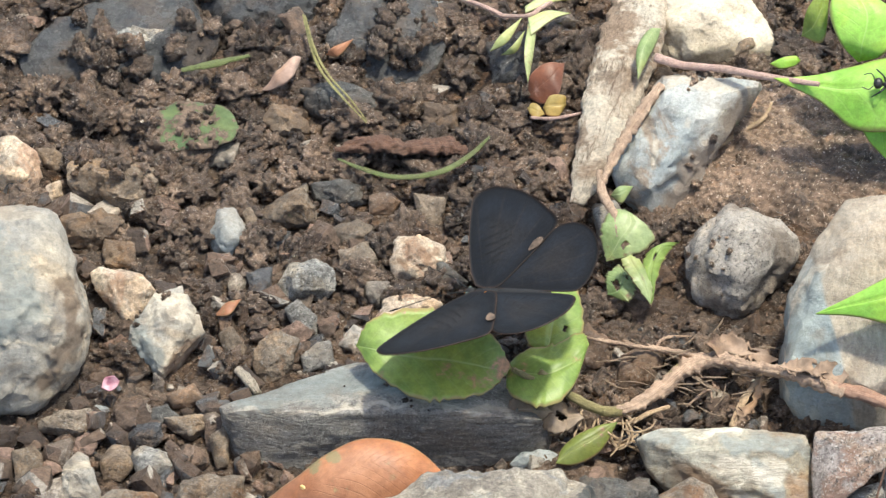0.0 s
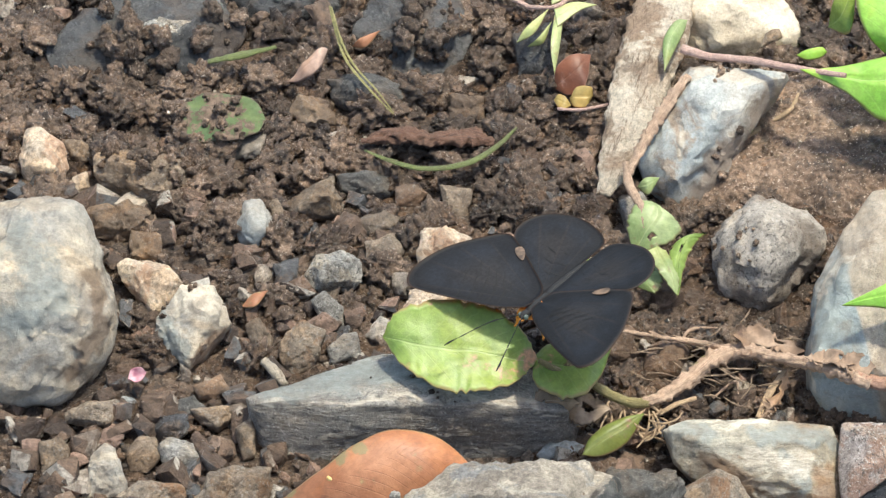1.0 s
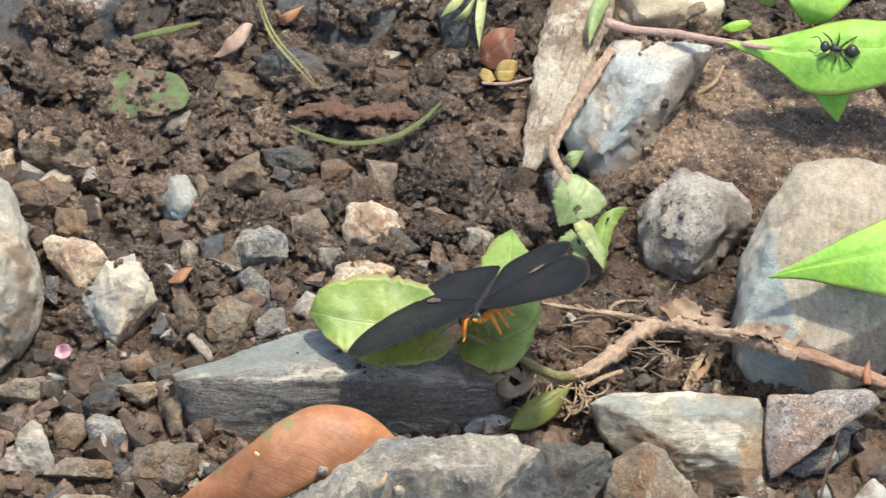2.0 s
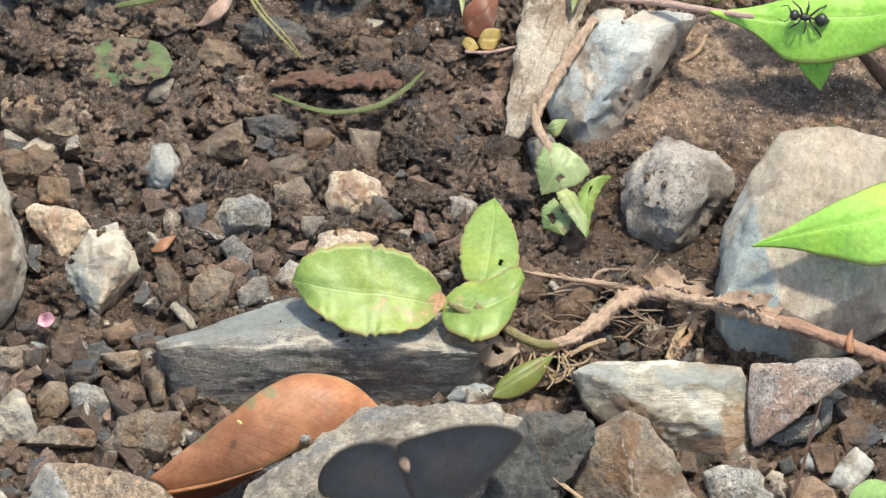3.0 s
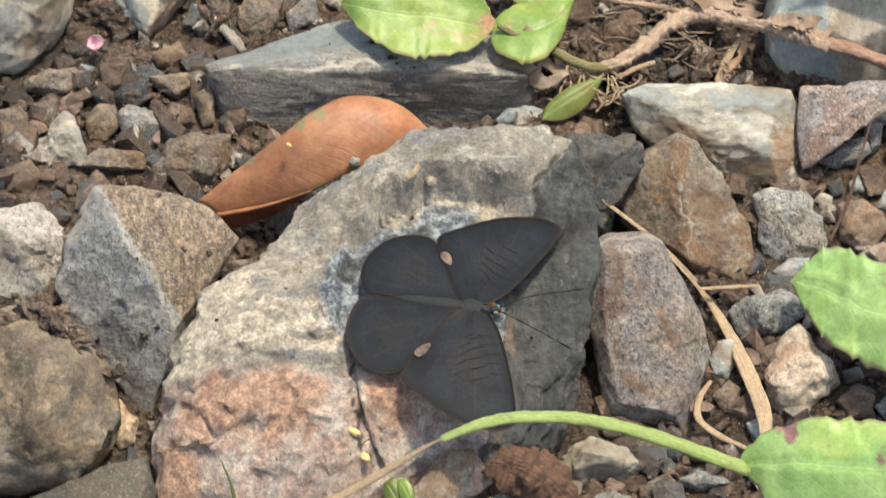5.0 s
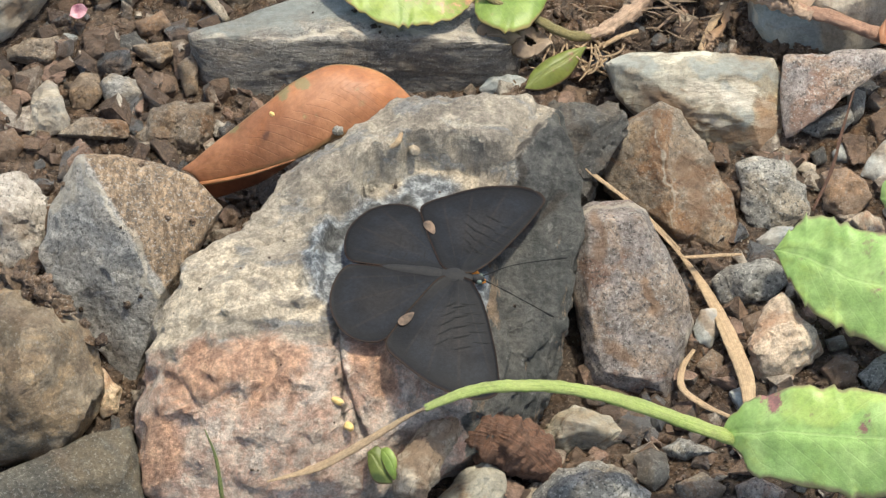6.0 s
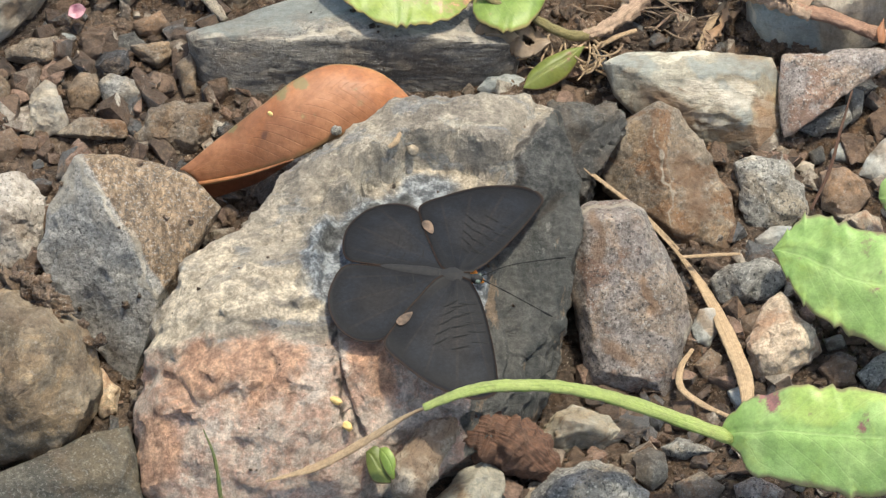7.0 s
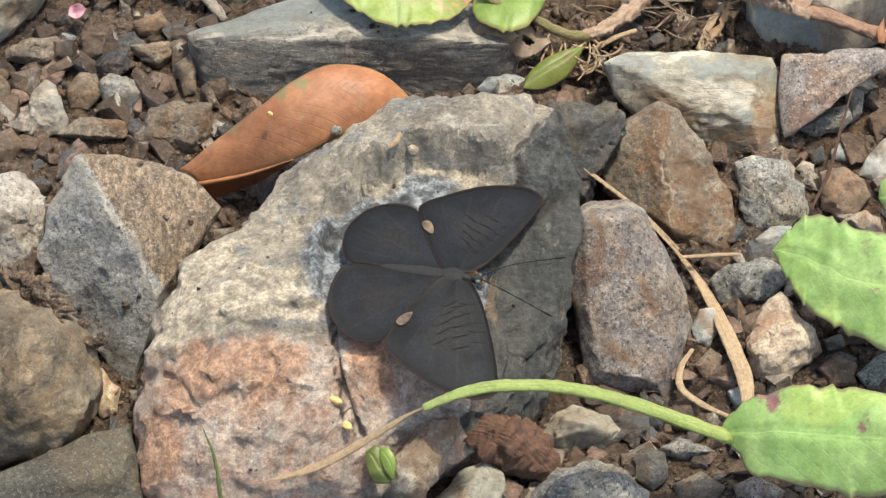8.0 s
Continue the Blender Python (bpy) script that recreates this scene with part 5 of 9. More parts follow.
stone('stone', (-0.0582, 0.0647, 0.0038), 33,
      [(-5.8, 2.1), (-1.6, 7.4), (4.4, 7.7), (7.7, 0.3), (5.8, -2.2), (0.0, -8.7), (-4.2, -5.5), (-6.3, -1.1)],
      [(-0.5, 3.7, 4.0), (4.8, 1.4, 5.0), (0.6, -7.3, 3.5), (-3.6, -1.5, 3.0)],
      depth=10.0, look_of='pale', edge=220, fine=4, rough=1, strata=0, chips_off=7, scoops=True, label='cream-white angular stone with a broken edge', category='stone')
stone('stone', (-0.0560, 0.0729, 0.0057), 33,
      [(-2.2, 0.5), (1.2, 1.7), (1.6, -0.5), (-0.6, -1.6)],
      [],
      depth=2.5, look_of='pale', edge=180, fine=3, rough=1, strata=0, chips_off=7, scoops=True, label='little pale chip resting on a stone', category='stone')
stone('stone', (-0.0316, 0.0800, 0.0018), 33,
      [(-6.2, -0.7), (-3.8, 3.2), (1.2, 4.7), (4.6, 2.6), (5.3, -2.1), (2.6, -3.8), (-3.7, -4.1)],
      [(-2.6, 1.1, 4.0), (2.1, 1.6, 4.5), (3.2, -1.9, 3.0), (-2.6, -2.6, 3.5)],
      depth=8.0, look_of='granite', edge=110, fine=4, rough=1, strata=0, chips_off=7, scoops=True, label='whitish grey angular pebble', category='stone')
stone('stone', (-0.0114, 0.0840, 0.0023), 33,
      [(-5.4, 0.7), (-4.0, 4.8), (0.3, 6.3), (5.6, 3.2), (6.3, -1.6), (3.6, -5.2), (-1.7, -5.0), (-4.6, -3.1)],
      [],
      depth=9.0, look_of='cream', edge=30, fine=4, rough=1.4, strata=0, chips_off=7, scoops=True, label='round cream and pinkish pebble', category='stone')
stone('stone', (-0.0471, 0.0911, 0.0025), 33,
      [(-4.1, -0.1), (-1.9, 4.9), (0.7, 5.5), (3.3, 2.1), (3.6, -1.8), (0.4, -5.7), (-1.9, -5.0)],
      [(-0.6, 0.8, 4.0), (1.5, -1.4, 4.0), (-1.2, -3.4, 3.0)],
      depth=6.0, look_of='blue', edge=220, fine=4, rough=1, strata=0, chips_off=7, scoops=True, label='blue-grey flake with white crystalline edges', category='stone')
stone('stone', (-0.0363, 0.0975, 0.0015), 33,
      [(-5.6, -0.1), (-1.7, 3.2), (3.1, 4.9), (5.9, 0.7), (5.0, -2.8), (-1.7, -3.5), (-4.9, -2.4)],
      [(-0.5, 0.5, 4.0), (3.2, 1.0, 4.5), (-2.6, -2.1, 3.0)],
      depth=8.0, look_of='tan', edge=110, fine=4, rough=1, strata=0, chips_off=7, scoops=True, label='tan-white angular pebble on soil', category='stone')
stone('stone', (-0.0432, 0.0955, 0.0013), 33,
      [(-1.6, 1.7), (-0.1, 3.1), (1.6, 0.6), (1.0, -3.0), (-0.9, -2.3)],
      [],
      depth=4.0, look_of='tan', edge=180, fine=3, rough=1, strata=0, chips_off=7, scoops=True, label='small tan chip of stone', category='stone')
stone('stone', (-0.0689, 0.1028, 0.0031), 33,
      [(-9.3, 4.8), (-0.5, 6.2), (6.8, 4.7), (8.9, -0.3), (7.2, -4.9), (2.1, -7.1), (-5.7, -3.9), (-9.6, 0.4)],
      [(-3.3, 2.0, 5.0), (4.3, 0.8, 6.0), (2.1, -3.4, 5.0)],
      depth=10.0, look_of='tan', edge=30, fine=5, rough=1.2, strata=0, chips_off=7, scoops=True, label='broad mud-covered tan stone', category='stone')
stone('stone', (-0.0727, 0.0920, 0.0020), 33,
      [(-6.7, 3.0), (1.8, 4.7), (6.7, 1.5), (6.1, -2.3), (-1.3, -4.5), (-6.6, -2.4)],
      [],
      depth=7.0, look_of='mud', edge=180, fine=4, rough=1.6, strata=0, chips_off=7, scoops=True, label='muddy lump of stone and soil', category='stone')
stone('stone', (-0.0882, 0.1081, 0.0026), 33,
      [(-5.2, -0.9), (-3.8, 5.5), (-0.8, 6.2), (3.8, 3.0), (5.5, -1.9), (3.2, -5.9), (-2.7, -6.0)],
      [(-0.2, 1.5, 5.0), (2.0, -2.8, 5.0), (-2.4, -2.7, 4.0)],
      depth=9.0, look_of='cream', edge=30, fine=4, rough=1, strata=0, chips_off=7, scoops=True, label='smooth cream pebble on the bank', category='stone')
stone('stone', (-0.0816, 0.1112, 0.0011), 33,
      [(-3.3, 2.1), (0.4, 2.6), (3.0, -0.3), (1.5, -2.5), (-1.5, -1.8)],
      [],
      depth=4.0, look_of='tan', edge=180, fine=4, rough=1, strata=0, chips_off=7, scoops=True, label='small tan pebble on mud', category='stone')
stone('stone', (-0.0808, 0.1021, 0.0010), 33,
      [(-1.7, 1.6), (1.1, 2.9), (2.0, -0.4), (-0.1, -2.3), (-1.4, -1.7)],
      [],
      depth=4.0, look_of='cream', edge=180, fine=4, rough=1, strata=0, chips_off=7, scoops=True, label='small cream chip of stone', category='stone')
stone('stone', (-0.0264, 0.1027, 0.0014), 33,
      [(-5.9, 2.1), (0.0, 3.0), (5.6, 1.3), (5.2, -2.0), (0.1, -3.2), (-4.9, -1.2)],
      [],
      depth=6.0, look_of='dark_slate', edge=220, fine=4, rough=1, strata=0, chips_off=7, scoops=True, label='dark slaty chip in the soil', category='stone')
stone('stone', (-0.0240, 0.0927, 0.0012), 33,
      [(-6.0, -0.1), (1.1, 3.0), (4.6, 1.3), (3.5, -1.5), (-3.2, -2.7)],
      [],
      depth=5.0, look_of='brown_grey', edge=220, fine=4, rough=1, strata=0, chips_off=7, scoops=True, label='flat grey-brown chip on soil', category='stone')
stone('stone', (-0.0225, 0.0852, 0.0017), 33,
      [(-3.7, 2.0), (1.8, 3.9), (4.2, 0.2), (1.1, -3.8), (-3.4, -2.3)],
      [],
      depth=6.0, look_of='brown_grey', edge=180, fine=4, rough=1, strata=0, chips_off=7, scoops=True, label='grey-brown stone pressed into the soil', category='stone')
stone('stone', (-0.0178, 0.1005, 0.0010), 33,
      [(-3.2, 1.5), (1.1, 2.8), (3.5, 0.4), (1.2, -2.4), (-2.6, -2.3)],
      [],
      depth=5.0, look_of='brown', edge=180, fine=4, rough=1, strata=0, chips_off=7, scoops=True, label='brown chip of muddy stone', category='stone')
stone('stone', (-0.0372, 0.0600, 0.0024), 33,
      [(-4.3, -1.8), (-3.4, 3.6), (0.3, 5.7), (4.5, 3.7), (3.7, -0.7), (1.4, -4.9), (-2.2, -5.5)],
      [],
      depth=8.0, look_of='brown_grey', edge=30, fine=4, rough=1, strata=0, chips_off=7, scoops=True, label='smooth brown rounded pebble', category='stone')
stone('stone', (-0.0324, 0.0702, 0.0016), 33,
      [(-3.7, 2.2), (-0.8, 3.9), (2.8, 0.7), (2.8, -3.1), (-1.1, -3.7)],
      [],
      depth=5.0, look_of='granite', edge=180, fine=4, rough=1, strata=0, chips_off=7, scoops=True, label='dark and white grey chip', category='stone')
stone('stone', (-0.0450, 0.0636, 0.0015), 33,
      [(-3.1, 2.3), (-0.4, 4.1), (2.4, 0.4), (2.0, -3.4), (-0.9, -3.5)],
      [],
      depth=5.0, look_of='tan', edge=220, fine=4, rough=1, strata=0, chips_off=7, scoops=True, label='tan-grey chip among pebbles', category='stone')
stone('stone', (-0.0295, 0.0616, 0.0015), 33,
      [(-3.4, -0.3), (-0.1, 2.7), (2.4, 3.1), (3.3, -2.1), (-2.1, -3.4)],
      [],
      depth=5.0, look_of='slate', edge=180, fine=4, rough=1, strata=0, chips_off=7, scoops=True, label='bluish slate chip behind the slab', category='stone')
stone('stone', (-0.0129, 0.0721, 0.0020), 33,
      [(-6.4, -1.7), (-3.8, 3.2), (2.0, 3.9), (6.7, 1.4), (4.7, -2.3), (-3.2, -4.5)],
      [],
      depth=8.0, look_of='cream', edge=30, fine=4, rough=1, strata=0, chips_off=7, scoops=True, label='cream stone under the green leaf', category='stone')
stone('stone', (0.0300, 0.0584, 0.0017), 33,
      [(-4.5, -3.0), (-3.4, 3.1), (2.0, 4.8), (4.8, 1.7), (3.3, -2.7), (-2.2, -3.9)],
      [],
      depth=8.0, look_of='brown', edge=30, fine=4, rough=1, strata=0, chips_off=7, scoops=True, label='reddish brown rounded stone beside a root', category='stone')
stone('stone', (0.0208, 0.0636, 0.0020), 33,
      [(-4.4, 1.7), (-0.2, 4.9), (4.0, 1.7), (3.0, -3.6), (-2.3, -4.7)],
      [],
      depth=6.0, look_of='brown', edge=180, fine=4, rough=1, strata=0, chips_off=7, scoops=True, label='dark brown stone beside roots', category='stone')
stone('stone', (0.0491, 0.0831, 0.0058), 34,
      [(-10.1, 3.1), (-6.5, 6.6), (-2.3, 11.1), (3.2, 9.7), (9.5, 7.0), (12.1, 2.5), (10.0, -3.9), (4.3, -11.1), (-1.8, -12.9), (-8.4, -9.3), (-10.1, -2.8)],
      [(-4.5, 4.9, 6.0), (2.8, 4.8, 7.0), (7.1, 0.8, 6.0), (1.8, -5.8, 7.0), (-5.5, -3.6, 6.0)],
      depth=16.0, look_of='dome', edge=30, fine=5, rough=1, strata=0, chips_off=7, scoops=True, label='domed grey stone bedded in soil', category='stone')
stone('boulder', (0.0711, 0.0621, 0.0132), 34,
      [(-15.7, -8.6), (-13.7, 3.9), (-8.3, 14.4), (-3.2, 21.2), (7.2, 22.5), (17.6, 19.9), (21.8, 0.0), (17.6, -14.6), (3.2, -22.5), (-11.3, -20.8), (-15.1, -15.2)],
      [(-14.3, -10.3, 6.0), (-8.8, 5.1, 7.0), (-1.5, 15.7, 6.0), (11.9, 13.7, 6.0), (12.7, -9.3, 8.0), (0.4, -14.7, 9.0), (-5.7, -5.4, 8.0)],
      depth=24.0, look_of='flank', edge=220, fine=6, rough=0.6, strata=0, chips_off=7, scoops=True, label='large blue-grey stone with a brown weathered face', category='boulder')
stone('stone', (0.0373, 0.1102, 0.0066), 34,
      [(-12.1, -3.4), (-6.8, 5.5), (-2.3, 15.1), (4.1, 14.5), (17.0, 12.3), (12.0, 4.4), (6.3, -1.1), (1.0, -8.7), (-2.4, -14.6), (-6.7, -14.2), (-10.2, -9.9)],
      [(-1.6, 10.1, 5.0), (11.3, 9.9, 4.0), (-8.0, -3.9, 5.0), (-4.7, -11.3, 4.0), (0.5, 0.3, 6.0)],
      depth=18.0, look_of='blue', edge=110, fine=5, rough=1, strata=0, chips_off=7, scoops=True, label='pale blue-grey stone lying along the rotten wood', category='stone')
stone('stone', (0.0457, 0.1451, 0.0036), 33,
      [(-12.6, -2.3), (-10.8, 5.5), (-6.9, 10.0), (5.2, 10.1), (10.7, 3.4), (14.1, -3.2), (9.1, -7.5), (0.0, -8.3), (-8.8, -7.7)],
      [(-7.1, 0.9, 6.0), (2.7, 3.2, 6.0), (7.2, -3.2, 5.0), (-2.7, -6.1, 5.0)],
      depth=14.0, look_of='chalk', edge=30, fine=5, rough=0.7, strata=0, chips_off=5, scoops=False, label='cream-white stone in bright sun', category='stone')
stone('stone', (0.0517, 0.1364, 0.0081), 33,
      [(-2.5, -2.5), (-1.2, 0.9), (1.5, 1.8), (2.3, -0.2)],
      [],
      depth=2.0, look_of='brown_grey', edge=180, fine=3, rough=1, strata=0, chips_off=7, scoops=True, label='small flake on the pale stone', category='stone')
stone('stone', (0.0413, 0.1194, 0.0088), 33,
      [(-1.6, 0.6), (0.6, 2.3), (2.0, 0.1), (0.3, -1.8), (-1.2, -1.1)],
      [],
      depth=3.0, look_of='tan', edge=180, fine=3, rough=1, strata=0, chips_off=7, scoops=True, label='crumb of tan stone on the blue-grey stone', category='stone')
stone('stone', (-0.0709, 0.1387, -0.0001), 24,
      [(-21.0, 1.0), (-13.0, 10.0), (-0.6, 14.0), (14.0, 14.5), (21.0, 6.0), (17.0, -3.0), (3.0, -8.5), (-6.5, -13.5), (-13.5, -11.0)],
      [(-5.6, 1.6, 4.0), (8.7, 3.6, 5.0), (0.1, -5.4, 4.0)],
      depth=14.0, look_of='wet_slate', edge=110, fine=5, rough=1, strata=0, chips_off=7, scoops=True, label='dark grey wet slate half buried in mud', category='stone')
stone('stone', (-0.0667, 0.1404, 0.0042), 33,
      [(-5.5, 0.9), (-1.0, 3.4), (5.1, 2.1), (5.9, -1.2), (0.2, -2.9), (-4.7, -2.2)],
      [],
      depth=5.0, look_of='granite', edge=180, fine=4, rough=1, strata=0, chips_off=7, scoops=True, label='pale bluish knob of stone', category='stone')
stone('stone', (-0.0420, 0.1543, -0.0012), 24,
      [(-15.0, 0.5), (-6.0, 8.5), (8.0, 8.6), (13.0, 0.7), (10.0, -6.0), (0.0, -8.0), (-9.0, -6.0)],
      [],
      depth=12.0, look_of='wet_slate', edge=180, fine=4, rough=1, strata=0, chips_off=7, scoops=True, label='dark slate stone at the top of the bank', category='stone')
stone('stone', (-0.0169, 0.1408, -0.0001), 24,
      [(-14.0, 3.0), (-8.0, 13.0), (6.5, 14.0), (11.0, 3.0), (9.0, -2.0), (3.5, -9.0), (-0.3, -14.0), (-7.0, -7.0)],
      [(-4.8, 2.8, 4.0), (3.9, 4.0, 4.0), (0.8, -5.3, 4.0)],
      depth=12.0, look_of='wet_slate', edge=220, fine=5, rough=1, strata=0, chips_off=7, scoops=True, label='wet grey slate with soil on it', category='stone')
stone('stone', (-0.0279, 0.1267, 0.0018), 33,
      [(-6.9, 2.7), (-0.1, 4.3), (8.3, 1.9), (8.4, -3.1), (-3.3, -4.1), (-6.4, -1.7)],
      [(-3.3, 1.3, 3.0), (5.4, 0.2, 3.0), (1.1, -3.1, 3.0)],
      depth=8.0, look_of='dark_slate', edge=220, fine=4, rough=1, strata=0, chips_off=7, scoops=True, label='dark block of slate in the mud', category='stone')
stone('stone', (0.0071, 0.1379, 0.0023), 33,
      [(-5.7, 3.5), (1.9, 5.8), (5.3, 1.4), (3.1, -5.3), (-4.6, -5.4)],
      [],
      depth=7.0, look_of='wet_slate', edge=180, fine=4, rough=1, strata=0, chips_off=7, scoops=True, label='dark grey stone under a green sprig', category='stone')
stone('stone', (0.0255, 0.0945, 0.0020), 33,
      [(-3.6, 3.0), (0.6, 5.2), (3.8, -0.2), (1.7, -4.5), (-2.5, -3.5)],
      [],
      depth=6.0, look_of='slate', edge=180, fine=4, rough=1, strata=0, chips_off=7, scoops=True, label='grey stone beside the holed leaves', category='stone')
stone('stone', (0.0194, 0.1374, 0.0010), 33,
      [(-1.6, 2.2), (1.7, 1.7), (1.2, -1.7), (-1.3, -2.2)],
      [],
      depth=4.0, look_of='granite', edge=180, fine=3, rough=1, strata=0, chips_off=7, scoops=True, label='small whitish chip near a russet leaf', category='stone')
stone('stone', (-0.0053, 0.0817, 0.0015), 33,
      [(-3.6, 4.0), (0.6, 1.9), (3.8, -1.3), (0.7, -3.4), (-1.5, -1.3)],
      [],
      depth=5.0, look_of='dark_slate', edge=180, fine=4, rough=1, strata=0, chips_off=7, scoops=True, label='dark pebble behind a green leaf', category='stone')
stone('stone', (-0.0091, 0.0985, 0.0013), 33,
      [(-3.2, 3.5), (3.2, 2.5), (2.2, -3.0), (-2.1, -3.0)],
      [],
      depth=4.0, look_of='tan', edge=180, fine=4, rough=1, strata=0, chips_off=7, scoops=True, label='tan chip smeared with mud', category='stone')
stone('stone', (-0.0372, 0.1213, 0.0015), 33,
      [(-2.7, 3.7), (3.9, 2.7), (5.0, -2.8), (-1.5, -3.4), (-4.8, -0.1)],
      [],
      depth=7.0, look_of='mud', edge=180, fine=4, rough=1.6, strata=0, chips_off=7, scoops=True, label='stone coated with brown mud', category='stone')
stone('stone', (-0.0675, 0.0866, 0.0014), 33,
      [(-3.2, 3.2), (3.2, 2.2), (3.2, -3.2), (-3.2, -2.2)],
      [],
      depth=5.0, look_of='mud', edge=180, fine=4, rough=1.6, strata=0, chips_off=7, scoops=True, label='lump of brown muddy earth', category='stone')
stone('stone', (-0.0072, 0.1229, 0.0014), 33,
      [(-3.8, 2.9), (3.2, 2.9), (3.8, -2.6), (-3.2, -3.2)],
      [],
      depth=5.0, look_of='mud', edge=180, fine=4, rough=1.6, strata=0, chips_off=7, scoops=True, label='muddy lump of soil and stone', category='stone')

stain('mottled whitish and olive weathered stone', whitish=[([(-1.5, 2.0), (1, 3.2), (6.6, -0.4), (8, 1.5)], 1.4), ([(-4, -1), (4, -5)], 0.7)], teal=[([(-14.5, 7.1), (-9, 6.5)], 2.0), ([(0, 6.8), (13.8, 5.1)], 1.6), ([(5, 2), (7, -3)], 1.4)], rusty=[([(11.4, -2.8), (12.0, -7.0)], 2.8)], earthy=[([(-9, 1), (-3, -2.5)], 1.6)])
stain('brown wedge of stone with a rusty streak', rusty=[([(-3.7, 11.3), (-2.0, 6), (-1.3, 1.7)], 0.9), ([(2, 4), (5, -6)], 1.8)], whitish=[([(-2.4, 9.0), (-1.2, 2), (-0.8, -5), (0, -9)], 0.22)])
stain('pale blue-grey stone lying along the rotten wood', earthy=[([(15, 8.5), (10.4, 0.5), (4, -5), (1.0, -10.5)], 3.6)], whitish=[([(-0.8, 13.3), (6.0, 12.9), (15.3, 10.9)], 1.0), ([(-5, -4), (-3, 1)], 0.6), ([(2, 5), (3.5, 4)], 0.7)])
stain('large blue-grey stone with a brown weathered face', teal=[([(-12.6, -3), (-7.3, -8.8)], 2.6), ([(-10, 6), (-12, 0)], 2.0)], whitish=[([(-8.6, 9.5), (-15.2, -3.3), (-15.4, -13.8)], 0.5)])
stain('cream-white angular stone with a broken edge', teal=[([(-4.2, -0.5), (-1.5, -5.6)], 1.8)], rusty=[([(1.0, -7.5), (7.0, -0.8)], 0.8)], whitish=[([(0, 4.5), (4.1, 2.2)], 1.8)])
stain('round cream and pinkish pebble', rusty=[([(1.5, -0.9), (3.0, 2.6)], 0.6), ([(-1.6, -3.6), (3.6, -4.1)], 0.5), ([(-3.2, 0.9), (-0.8, -0.6)], 0.45)])
# White crust on the crest; the lit upper face's paleness is painted in teal.
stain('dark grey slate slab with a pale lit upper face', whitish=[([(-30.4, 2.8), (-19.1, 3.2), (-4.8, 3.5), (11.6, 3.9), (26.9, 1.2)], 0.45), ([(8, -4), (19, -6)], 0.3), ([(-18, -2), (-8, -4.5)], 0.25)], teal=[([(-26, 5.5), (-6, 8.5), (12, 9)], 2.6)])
stain('large pale grey and cream weathered stone', teal=[([(-4, 10), (2, 0), (-6, -6)], 3.6)], earthy=[([(9, 4), (10, -6), (5, -14)], 1.6)], whitish=[([(-2, 17), (5, 16)], 1.4)])
stain('upright slab of plum-grey speckled stone', rusty=[([(-6, 12), (-4.5, 7)], 1.3), ([(3, 3), (4, -2)], 1.0), ([(-3, -9), (1, -12)], 1.0)], whitish=[([(-9.5, 13.0), (-6.4, 15.0), (0.2, 15.6), (3.4, 13.6)], 0.5), ([(10.0, 1.0), (11.0, -4.8), (9.2, -12.0)], 0.45)])
stain('wedge of grey stone with a brown split face', whitish=[([(-7.8, 15.5), (-3.5, 9.6), (0.5, 3.0), (6.5, -8.3)], 0.5), ([(-12, 8), (-9, 14)], 1.2)])

# ---- wood, roots and dry stalks ----
wood_piece = empty('wood_piece', 'weathered pale piece of rotten wood with bark', 'wood')
child('heartwood', stalk_mesh('heartwood', [(18.9, 99.6, 2.0), (23.3, 113.3, 5.0), (27.0, 128.8, 6.0), (29.6, 141.0, 6.0), (33.4, 157.5, 5.0)], [1.4, 4.8, 5.8, 5.8, 5.2], WOOD, knobs=0.11, sides=48, count=110, grain=0.16, flat=0.5), wood_piece)
child('bark', stalk_mesh('bark', [(34.9, 119.5, 14.5), (30.4, 113.1, 11.8), (26.6, 106.9, 9.5), (23.5, 99.5, 8.0)], [0.8, 1.2, 1.1, 0.6], ROOT, knobs=0.35, grain=1.2), wood_piece, 'rough brown bark strip')
stalk('bark_piece', [(-27.4, 112.0, 3.5), (-21.0, 112.9, 4.5), (-13.1, 111.8, 4.6), (-6.4, 112.9, 4.0), (-2.0, 112.2, 3.2)], [0.9, 2.4, 2.0, 2.7, 1.0], BARK, 'reddish brown strip of wet bark', 'bark', knobs=0.3, flat=0.45, sides=32, count=90, grain=0.5)
root = empty('root', 'pinkish brown dried root crossing the stones', 'root')
child('stem', stalk_mesh('stem', [(66.8, 44.6, 12.0), (61.7, 46.5, 12.5), (56.8, 49.8, 11.0), (50.0, 54.6, 7.5), (44.5, 58.2, 5.0), (39.2, 57.0, 4.5), (34.3, 51.4, 5.0), (27.9, 44.8, 7.0), (22.3, 45.2, 5.0)], [1.2, 1.3, 1.1, 1.1, 1.3, 1.6, 1.4, 1.1, 0.5], ROOT, knobs=0.26, count=130, grain=0.8, sides=16), root)
child('outer_stem', stalk_mesh('outer_stem', [(90.3, 37.6, 7.5), (84.0, 40.2, 8.5), (77.2, 42.8, 9.5), (70.0, 44.4, 11.6), (64.0, 45.8, 12.4)], [1.2, 1.25, 1.25, 1.3, 1.2], REDBARK, knobs=0.12, count=70, grain=0.5, sides=16), root, 'smooth reddish-brown bark')
